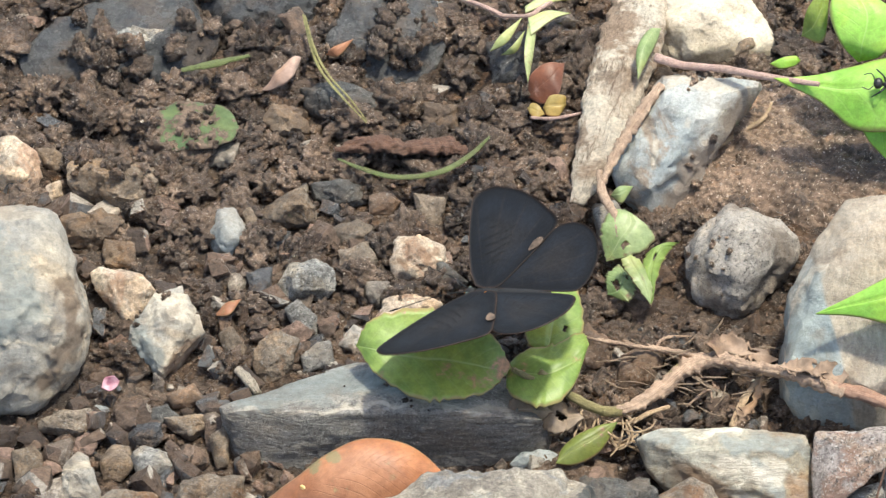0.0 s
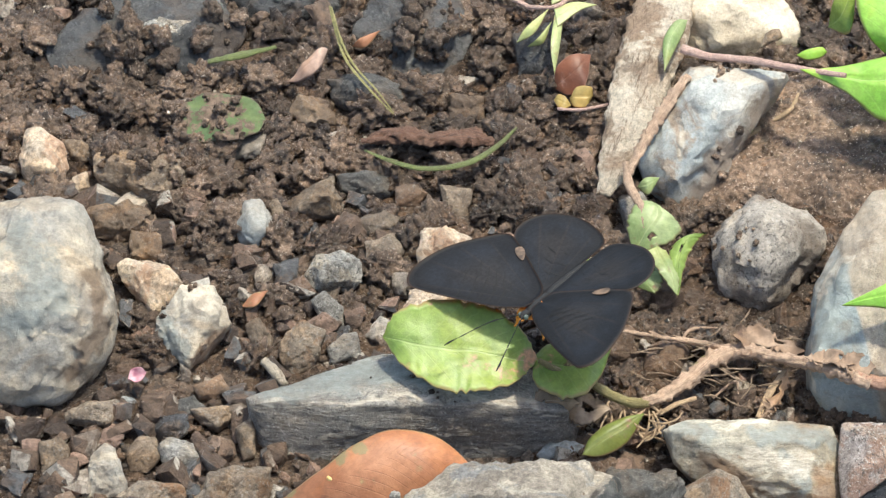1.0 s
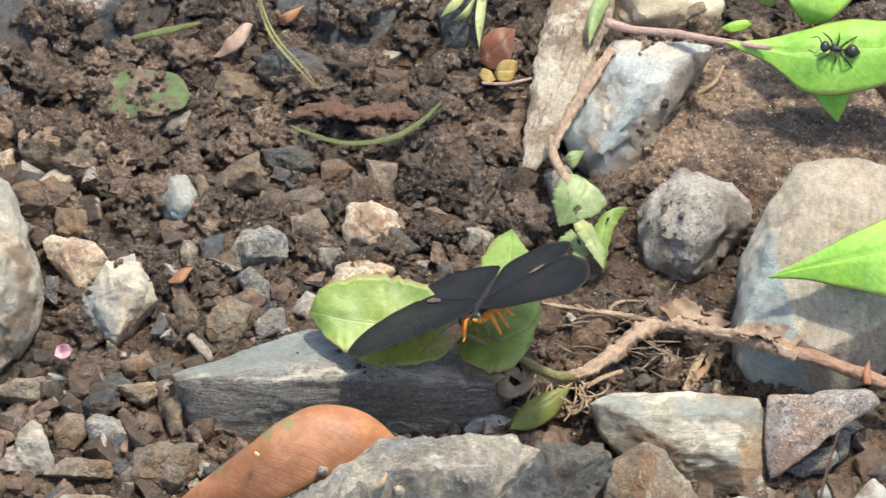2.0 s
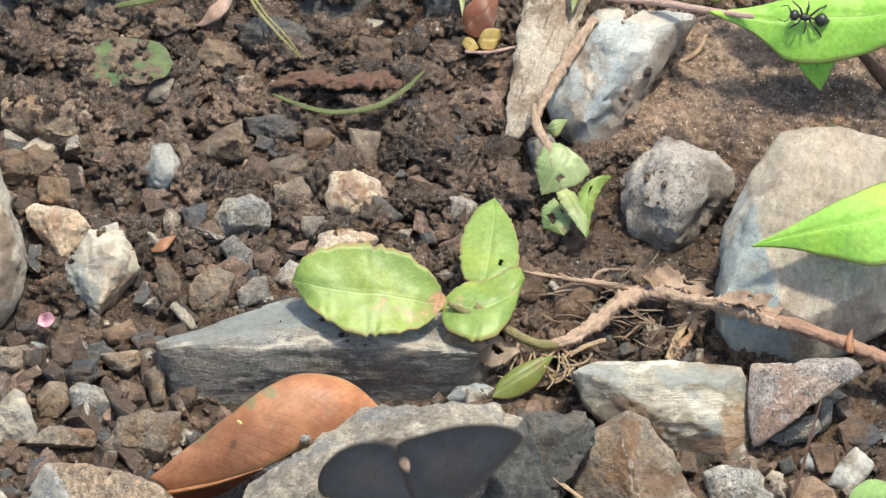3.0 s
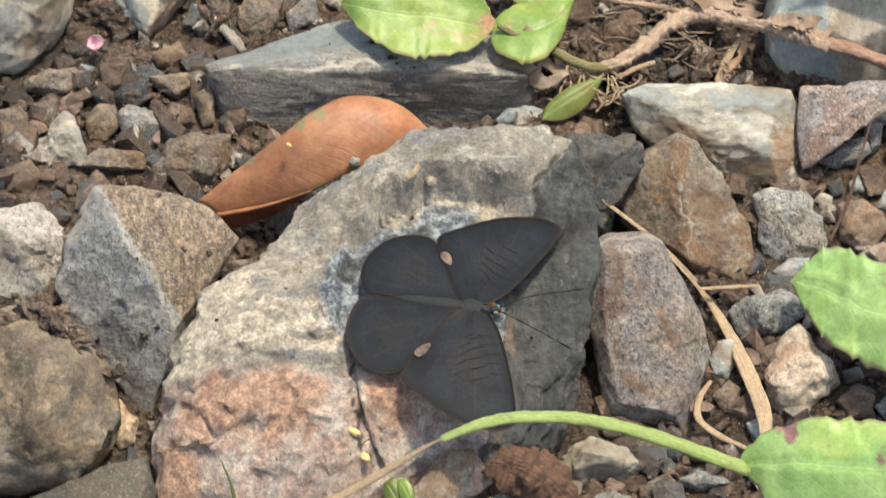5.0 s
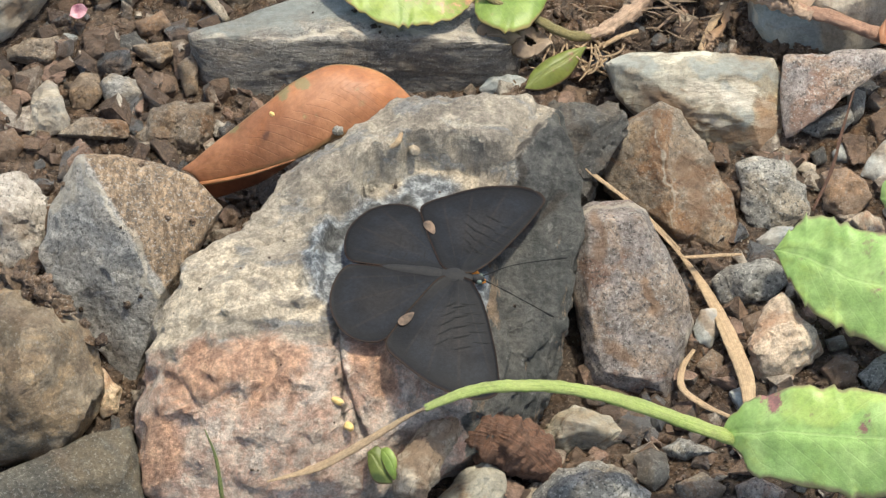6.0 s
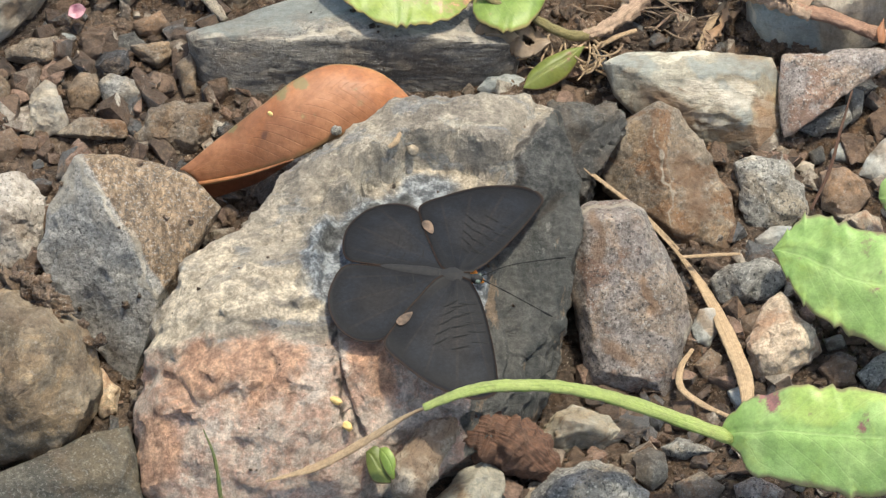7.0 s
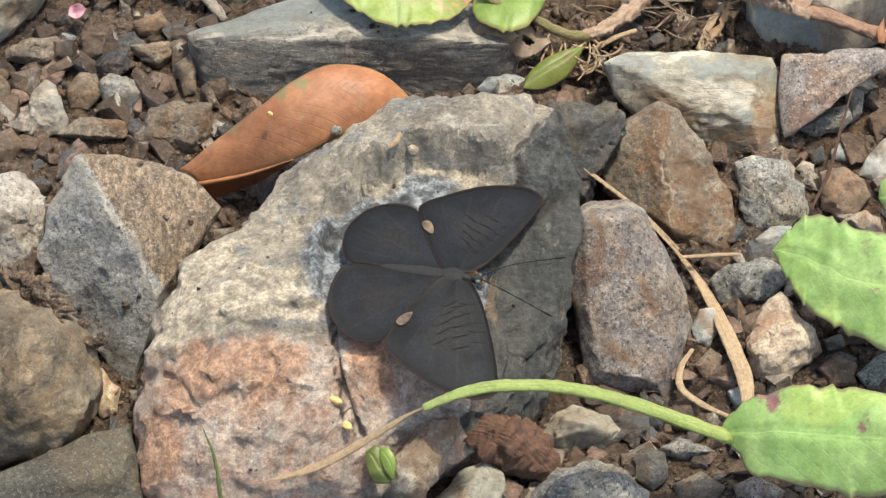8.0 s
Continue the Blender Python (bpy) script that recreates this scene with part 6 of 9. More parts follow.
for k, (far, near) in enumerate(((((55.0, 49.6, 12.0), (58.0, 51.0, 14.5), (61.5, 50.2, 14.6), (64.0, 47.6, 13.4)), ((55.0, 49.6, 12.0), (57.6, 47.6, 12.4), (61.0, 46.2, 12.8), (64.0, 47.6, 13.4))),
                                (((60.4, 47.0, 13.0), (62.6, 49.6, 15.6), (66.0, 49.2, 15.8), (67.6, 46.4, 14.0)), ((60.4, 47.0, 13.0), (62.4, 45.2, 13.0), (65.2, 44.6, 13.2), (67.6, 46.4, 14.0))),
                                (((42.0, 59.2, 6.0), (45.6, 62.0, 8.0), (50.4, 59.6, 9.4), (55.2, 54.0, 10.6)), ((42.0, 59.2, 6.0), (46.0, 57.0, 6.6), (50.6, 54.6, 8.4), (55.2, 54.0, 10.6))),
                                (((52.4, 53.4, 6.0), (50.4, 50.2, 4.4), (47.6, 46.6, 3.0), (46.4, 44.2, 2.0)), ((52.4, 53.4, 6.0), (52.0, 49.6, 4.0), (49.4, 45.8, 2.6), (46.4, 44.2, 2.0))))):
    child('bark_flake', leaf_mesh('bark_flake', far, near, PEEL, bulge=-0.8, groove=0.0, teeth=2.4, tooth=6, wave=3.4, thick=0.25, along=60, seed=80 + k, holes=((0.3 + 0.1 * k, 0.25, 0.10), (0.7, 0.8, 0.09))), root, 'curled flake of dry peeling bark')
stalk('rootlet', [(20.4, 60.6, 8.0), (28.3, 60.7, 6.0), (36.6, 60.0, 5.0), (46.9, 56.2, 6.0), (55.2, 49.8, 11.0)], [0.3, 0.4, 0.6, 0.5, 0.4], ROOT, 'thin dry brown rootlet', 'root', knobs=0.35, grain=1.4)
stalk('rootlet', [(52.0, 53.6, 5.0), (48.9, 49.9, 3.0), (46.7, 45.0, 1.5)], [0.6, 0.8, 0.5], STRAW, 'frayed pale end of a root', 'root', knobs=0.2, flat=0.5)
stalk('rootlet', [(35.3, 46.8, 5.0), (31.1, 44.8, 5.0), (27.5, 42.9, 4.0)], [0.4, 0.5, 0.4], STRAW, 'pale frayed end of rootlet', 'root')
stalk('root_hair', [(23.4, 45.4, 5.0), (24.8, 40.9, 4.0), (27.9, 39.0, 3.0), (30.5, 37.4, 3.0)], [0.25, 0.3, 0.25], STRAW, 'curled straw-coloured root fibre', 'root', knobs=0.1, sides=6)
stalk('root_hair', [(23.8, 44.1, 5.0), (23.3, 40.9, 4.0), (25.8, 38.9, 4.0), (28.4, 40.0, 5.0), (27.4, 42.6, 6.0)], [0.25, 0.3, 0.25], STRAW, 'curled straw-coloured root fibre', 'root', knobs=0.1, sides=6)
stalk('root_hair', [(25.9, 43.2, 6.0), (24.3, 41.4, 5.0), (25.8, 37.9, 4.0), (29.5, 40.9, 4.0)], [0.25, 0.3, 0.25], STRAW, 'curled straw-coloured root fibre', 'root', knobs=0.1, sides=6)
stalk('root_hair', [(21.8, 45.4, 5.0), (24.4, 43.4, 5.0), (26.9, 43.9, 6.0), (29.0, 42.7, 5.0)], [0.25, 0.3, 0.25], STRAW, 'curled straw-coloured root fibre', 'root', knobs=0.1, sides=6)
stalk('root_hair', [(28.9, 38.9, 4.0), (27.4, 41.4, 5.0), (29.0, 43.2, 6.0)], [0.25, 0.3, 0.25], STRAW, 'curled straw-coloured root fibre', 'root', knobs=0.1, sides=6)
stalk('rootlet', [(31.5, 63.6, 3.0), (37.7, 60.0, 4.0), (41.8, 55.4, 3.0)], [0.2, 0.35, 0.12], ROOT, 'short dry rootlet in the soil', 'root', knobs=0.2, sides=7, count=24)
stalk('rootlet', [(38.6, 49.8, 1.5), (42.8, 53.0, 2.5), (43.2, 48.4, 1.5)], [0.2, 0.35, 0.12], ROOT, 'short dry rootlet in the soil', 'root', knobs=0.2, sides=7, count=24)
stalk('rootlet', [(32.6, 61.7, 2.0), (34.7, 65.0, 3.0), (40.0, 66.6, 2.0)], [0.2, 0.35, 0.12], ROOT, 'short dry rootlet in the soil', 'root', knobs=0.2, sides=7, count=24)
stalk('rootlet', [(26.3, 65.9, 2.0), (30.5, 62.7, 2.5), (32.5, 59.0, 2.0)], [0.2, 0.35, 0.12], ROOT, 'short dry rootlet in the soil', 'root', knobs=0.2, sides=7, count=24)
stalk('rootlet', [(55.5, 51.9, 7.0), (56.0, 53.8, 8.0), (60.1, 53.6, 9.0)], [0.2, 0.35, 0.12], ROOT, 'short dry rootlet in the soil', 'root', knobs=0.2, sides=7, count=24)
stalk('rootlet', [(52.0, 54.2, 6.0), (52.6, 56.7, 7.0)], [0.2, 0.35, 0.12], ROOT, 'short dry rootlet in the soil', 'root', knobs=0.2, sides=7, count=24)
stalk('rootlet', [(45.8, 113.7, 3.0), (50.1, 116.8, 4.0), (54.8, 120.5, 4.0), (56.7, 125.0, 4.0)], [0.4, 0.5, 0.4, 0.3], STRAW, 'thin straw-coloured root on bare soil', 'root', sides=7)
stalk('rootlet', [(46.9, 115.5, 3.0), (52.4, 118.5, 3.0), (55.7, 120.8, 3.0)], [0.3, 0.35, 0.3], STRAW, 'fine straw-coloured root on bare soil', 'root', sides=7)
stalk('wood_stub', [(1.1, -43.8, 9.0), (-2.0, -50.6, 11.5), (-4.8, -58.0, 13.0), (-6.2, -62.7, 12.0)], [2.6, 3.2, 3.7, 2.6], WOOD, 'pitted brown stub of a root', 'root', knobs=0.11, sides=30, count=70, grain=0.4)
stalk('straw', [(20.0, 9.4, 18.0), (26.5, 6.0, 13.5), (32.6, 3.7, 9.0), (37.6, 0.5, 6.0), (42.8, -3.0, 2.0)], [0.25, 0.55, 0.6, 0.5, 0.3], STRAW, 'dry straw lying across the stones', 'straw', flat=0.4)
stalk('dry_grass', [(36.5, 0.4, 7.0), (42.1, -4.1, 3.0), (46.4, -11.5, 2.0), (49.9, -22.6, 3.5), (52.2, -32.3, 5.0), (52.6, -40.2, 5.0)], [0.3, 0.45, 1.0, 1.5, 1.5, 0.9], STRAW, 'broad dry tan grass blade', 'dry grass', flat=0.25, knobs=0.05)
stalk('dry_grass', [(43.5, -24.5, 3.0), (41.4, -28.4, 3.0), (41.2, -32.7, 3.0), (44.6, -35.9, 2.5), (49.3, -39.0, 3.0)], [0.35, 0.6, 0.7, 0.7, 0.4], STRAW, 'curled dry grass stem on gravel', 'dry grass', flat=0.5, knobs=0.06)
stalk('straw', [(25.3, -18.4, 2.0), (25.9, -24.4, 1.0), (24.8, -29.8, 0.0)], [0.4, 0.6, 0.4], STRAW, 'short dry straw in a crevice', 'straw', flat=0.5)
stalk('straw', [(41.9, -6.5, 6.0), (47.4, -5.3, 5.0), (52.4, -5.0, 5.0)], [0.4, 0.5, 0.3], STRAW, 'dry reddish straw between stones', 'straw', flat=0.5)
stalk('twig', [(73.3, 26.7, 12.0), (71.0, 19.2, 10.0), (68.8, 11.7, 8.0), (65.2, 3.3, 7.0)], [0.2, 0.3, 0.35, 0.3], BARK, 'thin dark twig hanging before the stones', 'twig', sides=7)
stalk('twig', [(-44.0, 56.7, 3.0), (-41.9, 53.9, 3.0), (-40.0, 50.9, 3.0)], [0.8, 1.0, 0.8], WOOD, 'short broken chip of twig', 'twig')
stalk('grass_blade', [(-34.4, 145.1, 7.0), (-32.7, 137.0, 7.0), (-30.7, 130.2, 7.0), (-26.7, 123.5, 7.0), (-21.4, 117.4, 5.5)], [0.2, 0.3, 0.32, 0.28, 0.15], DRYBLADE, 'thin yellow-green grass blade on mud', 'grass', flat=0.4)
stalk('grass_blade', [(-34.0, 144.3, 7.5), (-31.8, 135.0, 7.5), (-29.0, 128.7, 7.0), (-24.8, 122.5, 7.0), (-21.3, 118.2, 5.0)], [0.15, 0.25, 0.25, 0.22, 0.1], DRYBLADE, 'thin yellow-green grass blade on mud', 'grass', flat=0.4)
stalk('grass_blade', [(-26.7, 108.3, 5.0), (-22.1, 105.3, 5.5), (-16.7, 103.3, 5.5), (-11.3, 103.4, 5.5), (-6.0, 105.2, 5.5), (-1.2, 108.9, 6.0), (2.3, 113.6, 6.0)], [0.25, 0.65, 0.85, 0.9, 0.85, 0.65, 0.25], BLADE, 'curved green grass blade lying on soil', 'grass', flat=0.35, knobs=0.05)
stalk('grass_blade', [(-57.7, 131.6, 5.0), (-52.1, 132.7, 5.5), (-44.6, 135.7, 5.0)], [0.7, 1.2, 0.6], BLADE, 'short green blade half sunk in mud', 'grass', flat=0.4)
stalk('grass_blade', [(78.8, 101.0, 5.0), (82.3, 97.9, 6.0), (85.3, 95.2, 7.0)], [0.2, 0.4, 0.3], BLADE, 'tiny green grass blade on soil', 'grass', flat=0.5)
stalk('grass_blade', [(-39.7, -61.3, 30.0), (-37.8, -65.6, 28.0), (-36.8, -70.8, 24.0), (-36.7, -73.7, 20.0)], [0.12, 0.3, 0.4, 0.4], BLADE, 'fine green grass blade before the boulder', 'grass', flat=0.5, sides=7)
stalk('twig', [(-4.8, 153.4, 4.0), (1.3, 149.4, 5.0), (5.7, 146.3, 5.0)], [0.4, 0.5, 0.5], REDSTEM, 'thin reddish twig on soil', 'twig')
stalk('twig', [(10.1, 120.5, 4.0), (15.0, 120.4, 4.0), (23.2, 122.9, 4.0)], [0.3, 0.35, 0.3], REDSTEM, 'thin reddish stem on soil', 'twig')

# ---- leaves on the ground ----
dry_leaf = empty('dry_leaf', 'orange-brown dry leaf leaning on the stones', 'dry leaf')
child('blade', leaf_mesh('blade', [(-47.0, 13.4, 6.0), (-39.0, 15.7, 13.0), (-32.6, 17.8, 18.0), (-26.4, 20.6, 22.0), (-19.9, 23.5, 23.0), (-13.4, 23.7, 22.0), (-8.4, 21.7, 20.0), (-4.6, 18.9, 17.0)], [(-43.5, 10.6, 5.6), (-38.6, 9.7, 8.1), (-33.5, 9.6, 10.1), (-26.4, 9.3, 14.1), (-19.3, 11.4, 17.0), (-13.4, 13.3, 18.0), (-8.4, 16.3, 17.5), (-4.6, 18.9, 17.0)], DRY, bulge=3.0, groove=0.1, wave=0.3, thick=0.3, seed=1), dry_leaf)
blade_points = local_points(dry_leaf.children[0])
put_masks(dry_leaf.children[0], lichen=np.max([along_line(blade_points, line, wide) for line, wide in (([(-29.8, 20.0), (-28.6, 19.2)], 1.1), ([(-25.4, 20.0), (-24.6, 18.8)], 1.1), ([(-29.0, 17.8), (-28.4, 17.4)], 0.7), ([(-37.8, 15.9), (-37.0, 15.6)], 0.7))], axis=0))
child('folded_margin', leaf_mesh('folded_margin', [(-43.5, 10.8, 5.3), (-38.6, 9.9, 7.8), (-33.5, 9.8, 9.8), (-26.4, 9.5, 13.8)], [(-40.8, 10.4, 1.8), (-37.7, 10.2, 3.6), (-32.6, 10.4, 6.4), (-26.4, 9.8, 13.2)], DRYSHADE, bulge=-0.3, groove=0.0, thick=0.3, along=40, seed=14), dry_leaf, 'folded-under margin of the dry leaf')
child('midrib', stalk_mesh('midrib', [(-43.5, 10.3, 5.6), (-38.6, 9.4, 8.1), (-33.5, 9.3, 10.1), (-26.4, 9.0, 14.1)], [0.45, 0.4, 0.3, 0.15], DRY, knobs=0.05, sides=7), dry_leaf, 'thin raised midrib')
leaf('muddy_leaf', [(-63.4, 119.5, 3.0), (-60.4, 122.1, 5.0), (-54.9, 122.5, 6.0), (-48.3, 120.5, 6.0), (-45.9, 117.2, 4.0)], [(-63.4, 119.5, 3.0), (-61.1, 112.1, 3.0), (-55.6, 111.6, 4.0), (-48.1, 113.2, 4.0), (-45.9, 117.2, 4.0)], MUDDY, 'green leaf plastered with mud', 'leaf', bulge=0.3, wave=1.2, groove=0.1, seed=2)
leaf('russet_leaf', [(9.6, 126.3, 3.0), (9.9, 128.4, 7.0), (12.2, 130.0, 9.0), (16.6, 131.3, 8.0)], [(9.6, 126.3, 3.0), (12.3, 124.3, 4.0), (15.5, 124.9, 6.0), (16.6, 131.3, 8.0)], RUSSET, 'dark russet dead leaf standing in soil', 'dead leaf', bulge=0.25, wave=0.8, groove=0.1, seed=3)
leaf('yellow_leaf', [(12.5, 123.1, 4.0), (13.9, 124.2, 6.0), (16.6, 124.2, 6.0), (17.0, 123.9, 4.0)], [(12.5, 123.1, 4.0), (13.4, 121.3, 4.0), (15.6, 121.3, 4.0), (17.0, 123.9, 4.0)], YELLOW, 'small yellow fallen leaf', 'leaf', bulge=0.15, wave=0.5, groove=0.3, along=40, seed=4)
leaf('yellow_leaf', [(9.5, 123.0, 4.0), (10.3, 123.6, 5.0), (11.7, 122.9, 5.0), (12.8, 121.6, 4.0)], [(9.5, 123.0, 4.0), (10.1, 121.3, 4.0), (11.4, 120.4, 4.0), (12.8, 121.6, 4.0)], YELLOW, 'small yellow-green fallen leaf', 'leaf', bulge=0.15, wave=0.5, groove=0.3, along=40, seed=5)
leaf('dry_leaf_scrap', [(-42.0, 128.0, 3.0), (-38.9, 130.4, 6.0), (-35.7, 133.2, 7.0), (-34.4, 133.0, 6.0)], [(-42.0, 128.0, 3.0), (-38.9, 127.3, 4.0), (-36.1, 128.3, 5.0), (-34.4, 133.0, 6.0)], PINKDRY, 'pinkish dry curled leaf scrap', 'dead leaf', bulge=1.2, wave=2.6, groove=0.1, along=40, seed=6)
leaf('dry_leaf_scrap', [(-29.8, 137.0, 4.0), (-28.2, 137.3, 6.0), (-24.4, 139.5, 6.0)], [(-29.8, 137.0, 4.0), (-27.1, 136.0, 5.0), (-24.4, 139.5, 6.0)], DRY, 'small orange scrap of leaf', 'dead leaf', bulge=0.6, groove=0.1, along=40, seed=7)
leaf('dry_leaf_scrap', [(-48.9, 70.7, 2.0), (-46.8, 73.1, 3.0), (-44.0, 74.1, 3.0)], [(-48.9, 70.7, 2.0), (-46.0, 70.3, 3.0), (-44.0, 74.1, 3.0)], DRY, 'small tan-orange leaf scrap on mud', 'dead leaf', bulge=0.5, groove=0.1, along=40, seed=8)
leaf('green_scrap', [(56.4, 131.6, 8.0), (58.4, 132.1, 9.0), (61.2, 132.8, 9.0), (62.3, 132.5, 8.0)], [(56.4, 131.6, 8.0), (58.3, 130.4, 8.0), (60.9, 131.0, 8.0), (62.3, 132.5, 8.0)], BRIGHT, 'tiny yellow-green leaf beside the stem', 'leaf', bulge=0.6, groove=0.1, along=40, seed=9)
leaf('bract', [(35.2, 136.0, 13.0), (32.8, 135.6, 13.0), (30.4, 130.3, 13.0), (30.6, 124.0, 11.0)], [(35.2, 136.0, 13.0), (34.5, 133.6, 12.0), (32.8, 129.1, 12.0), (30.6, 124.0, 11.0)], CHEWED, 'pale curled leaf on the rotten wood', 'leaf', bulge=1, groove=0.1, along=40, seed=10)
leaf('orange_scrap', [(78.8, 39.6, 10.0), (78.6, 41.7, 11.0), (79.9, 43.8, 12.0)], [(78.8, 39.6, 10.0), (80.0, 39.9, 10.0), (79.9, 43.8, 12.0)], DRY, 'small orange-brown scale on the root', 'dead leaf', bulge=0.5, groove=0.1, along=40, seed=11)
leaf('petal', [(-68.9, 52.1, 2.5), (-68.3, 53.6, 4.0), (-66.6, 53.5, 5.0), (-65.6, 53.2, 3.5)], [(-68.9, 52.1, 2.5), (-67.4, 51.3, 2.5), (-66.2, 52.0, 3.0), (-65.6, 53.2, 3.5)], PETAL, 'small fallen pink petal on mud', 'petal', bulge=-0.6, wave=1.2, groove=0.05, along=40, seed=12)

# ---- the toothed weed on which the butterfly first sits ----
weed = empty('toothed_weed', 'low green weed with toothed oval leaves over slate', 'weed', (0, 0, 0))
child('leaf', leaf_mesh('leaf', [(-21.9, 51.6, 15.5), (-19.2, 54.2, 20.0), (-11.7, 56.3, 21.0), (-3.0, 55.7, 20.0), (3.2, 52.4, 17.5), (6.5, 49.3, 12.5)], [(-21.9, 51.6, 15.5), (-17.8, 44.8, 15.5), (-11.1, 40.1, 15.0), (-4.5, 40.0, 14.5), (1.6, 42.5, 13.5), (6.5, 49.3, 12.5)], GREEN, bulge=-1.3, teeth=1.6, tooth=13, groove=0.2, wave=0.5, seed=21, along=96), weed)
child('leaf', leaf_mesh('leaf', [(5.7, 50.6, 12.0), (8.9, 53.2, 13.0), (14.6, 54.9, 13.0), (19.3, 58.1, 12.5), (20.6, 55.6, 12.0)], [(5.7, 50.6, 12.0), (5.9, 43.9, 12.0), (11.9, 40.3, 12.0), (17.1, 44.3, 12.0), (20.6, 55.6, 12.0)], GREEN, bulge=0.9, teeth=1.2, tooth=9, wave=0.6, seed=22, along=96), weed)
child('leaf', leaf_mesh('leaf', [(12.7, 53.3, 11.0), (9.4, 56.6, 11.5), (8.8, 64.9, 11.5), (11.4, 72.7, 11.0), (15.3, 77.2, 10.0)], [(12.7, 53.3, 11.0), (17.2, 55.2, 11.5), (19.6, 60.0, 11.5), (18.7, 69.5, 11.0), (15.3, 77.2, 10.0)], GREEN, bulge=1.0, teeth=0.9, tooth=16, wave=0.4, seed=23, along=96, holes=((0.42, 0.28, 0.05),)), weed)
child('leaf', leaf_mesh('leaf', [(14.5, 33.1, 5.0), (16.0, 36.8, 6.0), (20.1, 39.4, 7.0), (25.8, 41.3, 7.0)], [(14.5, 33.1, 5.0), (18.1, 33.5, 4.5), (22.7, 36.3, 5.0), (25.8, 41.3, 7.0)], OLIVE, bulge=1.2, teeth=0.3, wave=0.5, seed=24), weed, 'dull olive lower leaf in shade')
child('stem', stalk_mesh('stem', [(11.4, 48.1, 13.0), (17.6, 44.6, 10.0), (24.8, 43.7, 7.0), (32.2, 49.5, 5.0), (37.6, 57.2, 4.0)], [0.7, 0.9, 1.1, 0.9], OLDSTEM, knobs=0.1), weed)
child('stem', stalk_mesh('stem', [(6.5, 47.3, 14.5), (10.4, 46.5, 12.5), (17.6, 44.6, 10.0)], [0.5, 0.7, 0.7], OLDSTEM, knobs=0.1), weed)

# ---- chewed weed beside the rotten wood ----
chewed = empty('chewed_weed', 'small weed with pale chewed leaves and brown stem', 'weed', (0, 0, 0))
child('leaf', leaf_mesh('leaf', [(24.2, 82.0, 6.0), (23.1, 86.4, 9.0), (25.0, 90.0, 11.0), (27.6, 90.6, 11.0)], [(24.2, 82.0, 6.0), (28.6, 81.9, 7.0), (33.1, 84.8, 8.0), (31.8, 87.2, 10.0), (27.6, 90.6, 11.0)], CHEWED, bulge=1, teeth=1.3, tooth=9, wave=0.9, seed=31, holes=((0.3, 0.3, 0.06), (0.55, 0.75, 0.04))), chewed)
child('leaf', leaf_mesh('leaf', [(32.5, 72.5, 4.0), (34.4, 79.7, 7.0), (37.0, 83.6, 9.0), (37.9, 84.2, 9.0)], [(32.5, 72.5, 4.0), (30.7, 77.1, 6.0), (31.8, 81.9, 8.0), (37.9, 84.2, 9.0)], GREEN, bulge=0.8, teeth=1.3, tooth=9, wave=0.8, seed=32, holes=((0.5, 0.5, 0.07),)), chewed)
child('leaf', leaf_mesh('leaf', [(32.3, 71.9, 5.0), (29.0, 75.5, 7.0), (26.9, 78.6, 9.0), (28.7, 80.5, 9.0)], [(32.3, 71.9, 5.0), (32.7, 76.4, 6.0), (30.6, 79.5, 8.0), (28.7, 80.5, 9.0)], CHEWED, bulge=0.7, teeth=1.0, tooth=8, wave=0.6, seed=33), chewed)
child('leaf', leaf_mesh('leaf', [(24.4, 76.2, 3.0), (24.2, 79.4, 5.0), (26.5, 81.3, 6.0)], [(24.4, 76.2, 3.0), (28.5, 73.9, 4.0), (29.6, 77.3, 5.0), (26.5, 81.3, 6.0)], CHEWED, bulge=0.7, teeth=1.3, tooth=9, wave=0.9, seed=34, holes=((0.4, 0.6, 0.12), (0.7, 0.3, 0.08))), chewed)
child('leaf', leaf_mesh('leaf', [(25.1, 95.8, 9.0), (26.6, 96.1, 11.0), (29.3, 97.0, 10.0)], [(25.1, 95.8, 9.0), (27.2, 93.6, 9.0), (29.3, 97.0, 10.0)], CHEWED, bulge=0.5, wave=0.5, seed=35, along=40), chewed)
child('stem', stalk_mesh('stem', [(23.1, 103.5, 7.0), (23.7, 95.8, 9.0), (25.5, 89.4, 10.5), (26.3, 85.0, 9.0)], [0.7, 0.9, 0.8, 0.4], ROOT, knobs=0.15), chewed)

# ---- glossy plant over the bank ----
glossy = empty('glossy_plant', 'plant with bright glossy pointed leaves on a pinkish stem', 'plant', (0, 0, 0))
child('leaf', leaf_mesh('leaf', [(55.8, 114.1, 22.0), (63.1, 114.9, 22.0), (71.6, 116.3, 23.5), (79.9, 117.4, 25.0), (89.3, 116.0, 26.0), (100.7, 114.5, 30.0), (109.0, 112.6, 32.0)], [(55.8, 114.1, 22.0), (64.1, 111.2, 19.5), (70.3, 107.5, 16.0), (75.5, 106.1, 16.0), (82.8, 106.6, 17.0), (92.1, 107.3, 22.0), (109.0, 112.6, 32.0)], BRIGHT, bulge=2.5, groove=0.5, wave=0.4, seed=41, along=90), glossy)
child('leaf', leaf_mesh('leaf', [(77.4, 105.7, 9.0), (73.8, 108.2, 12.0), (71.6, 112.6, 15.0), (71.6, 116.5, 20.0)], [(77.4, 105.7, 9.0), (79.6, 108.2, 12.0), (81.2, 112.6, 15.0), (79.0, 116.5, 20.0)], BRIGHT, bulge=0.8, seed=42), glossy)
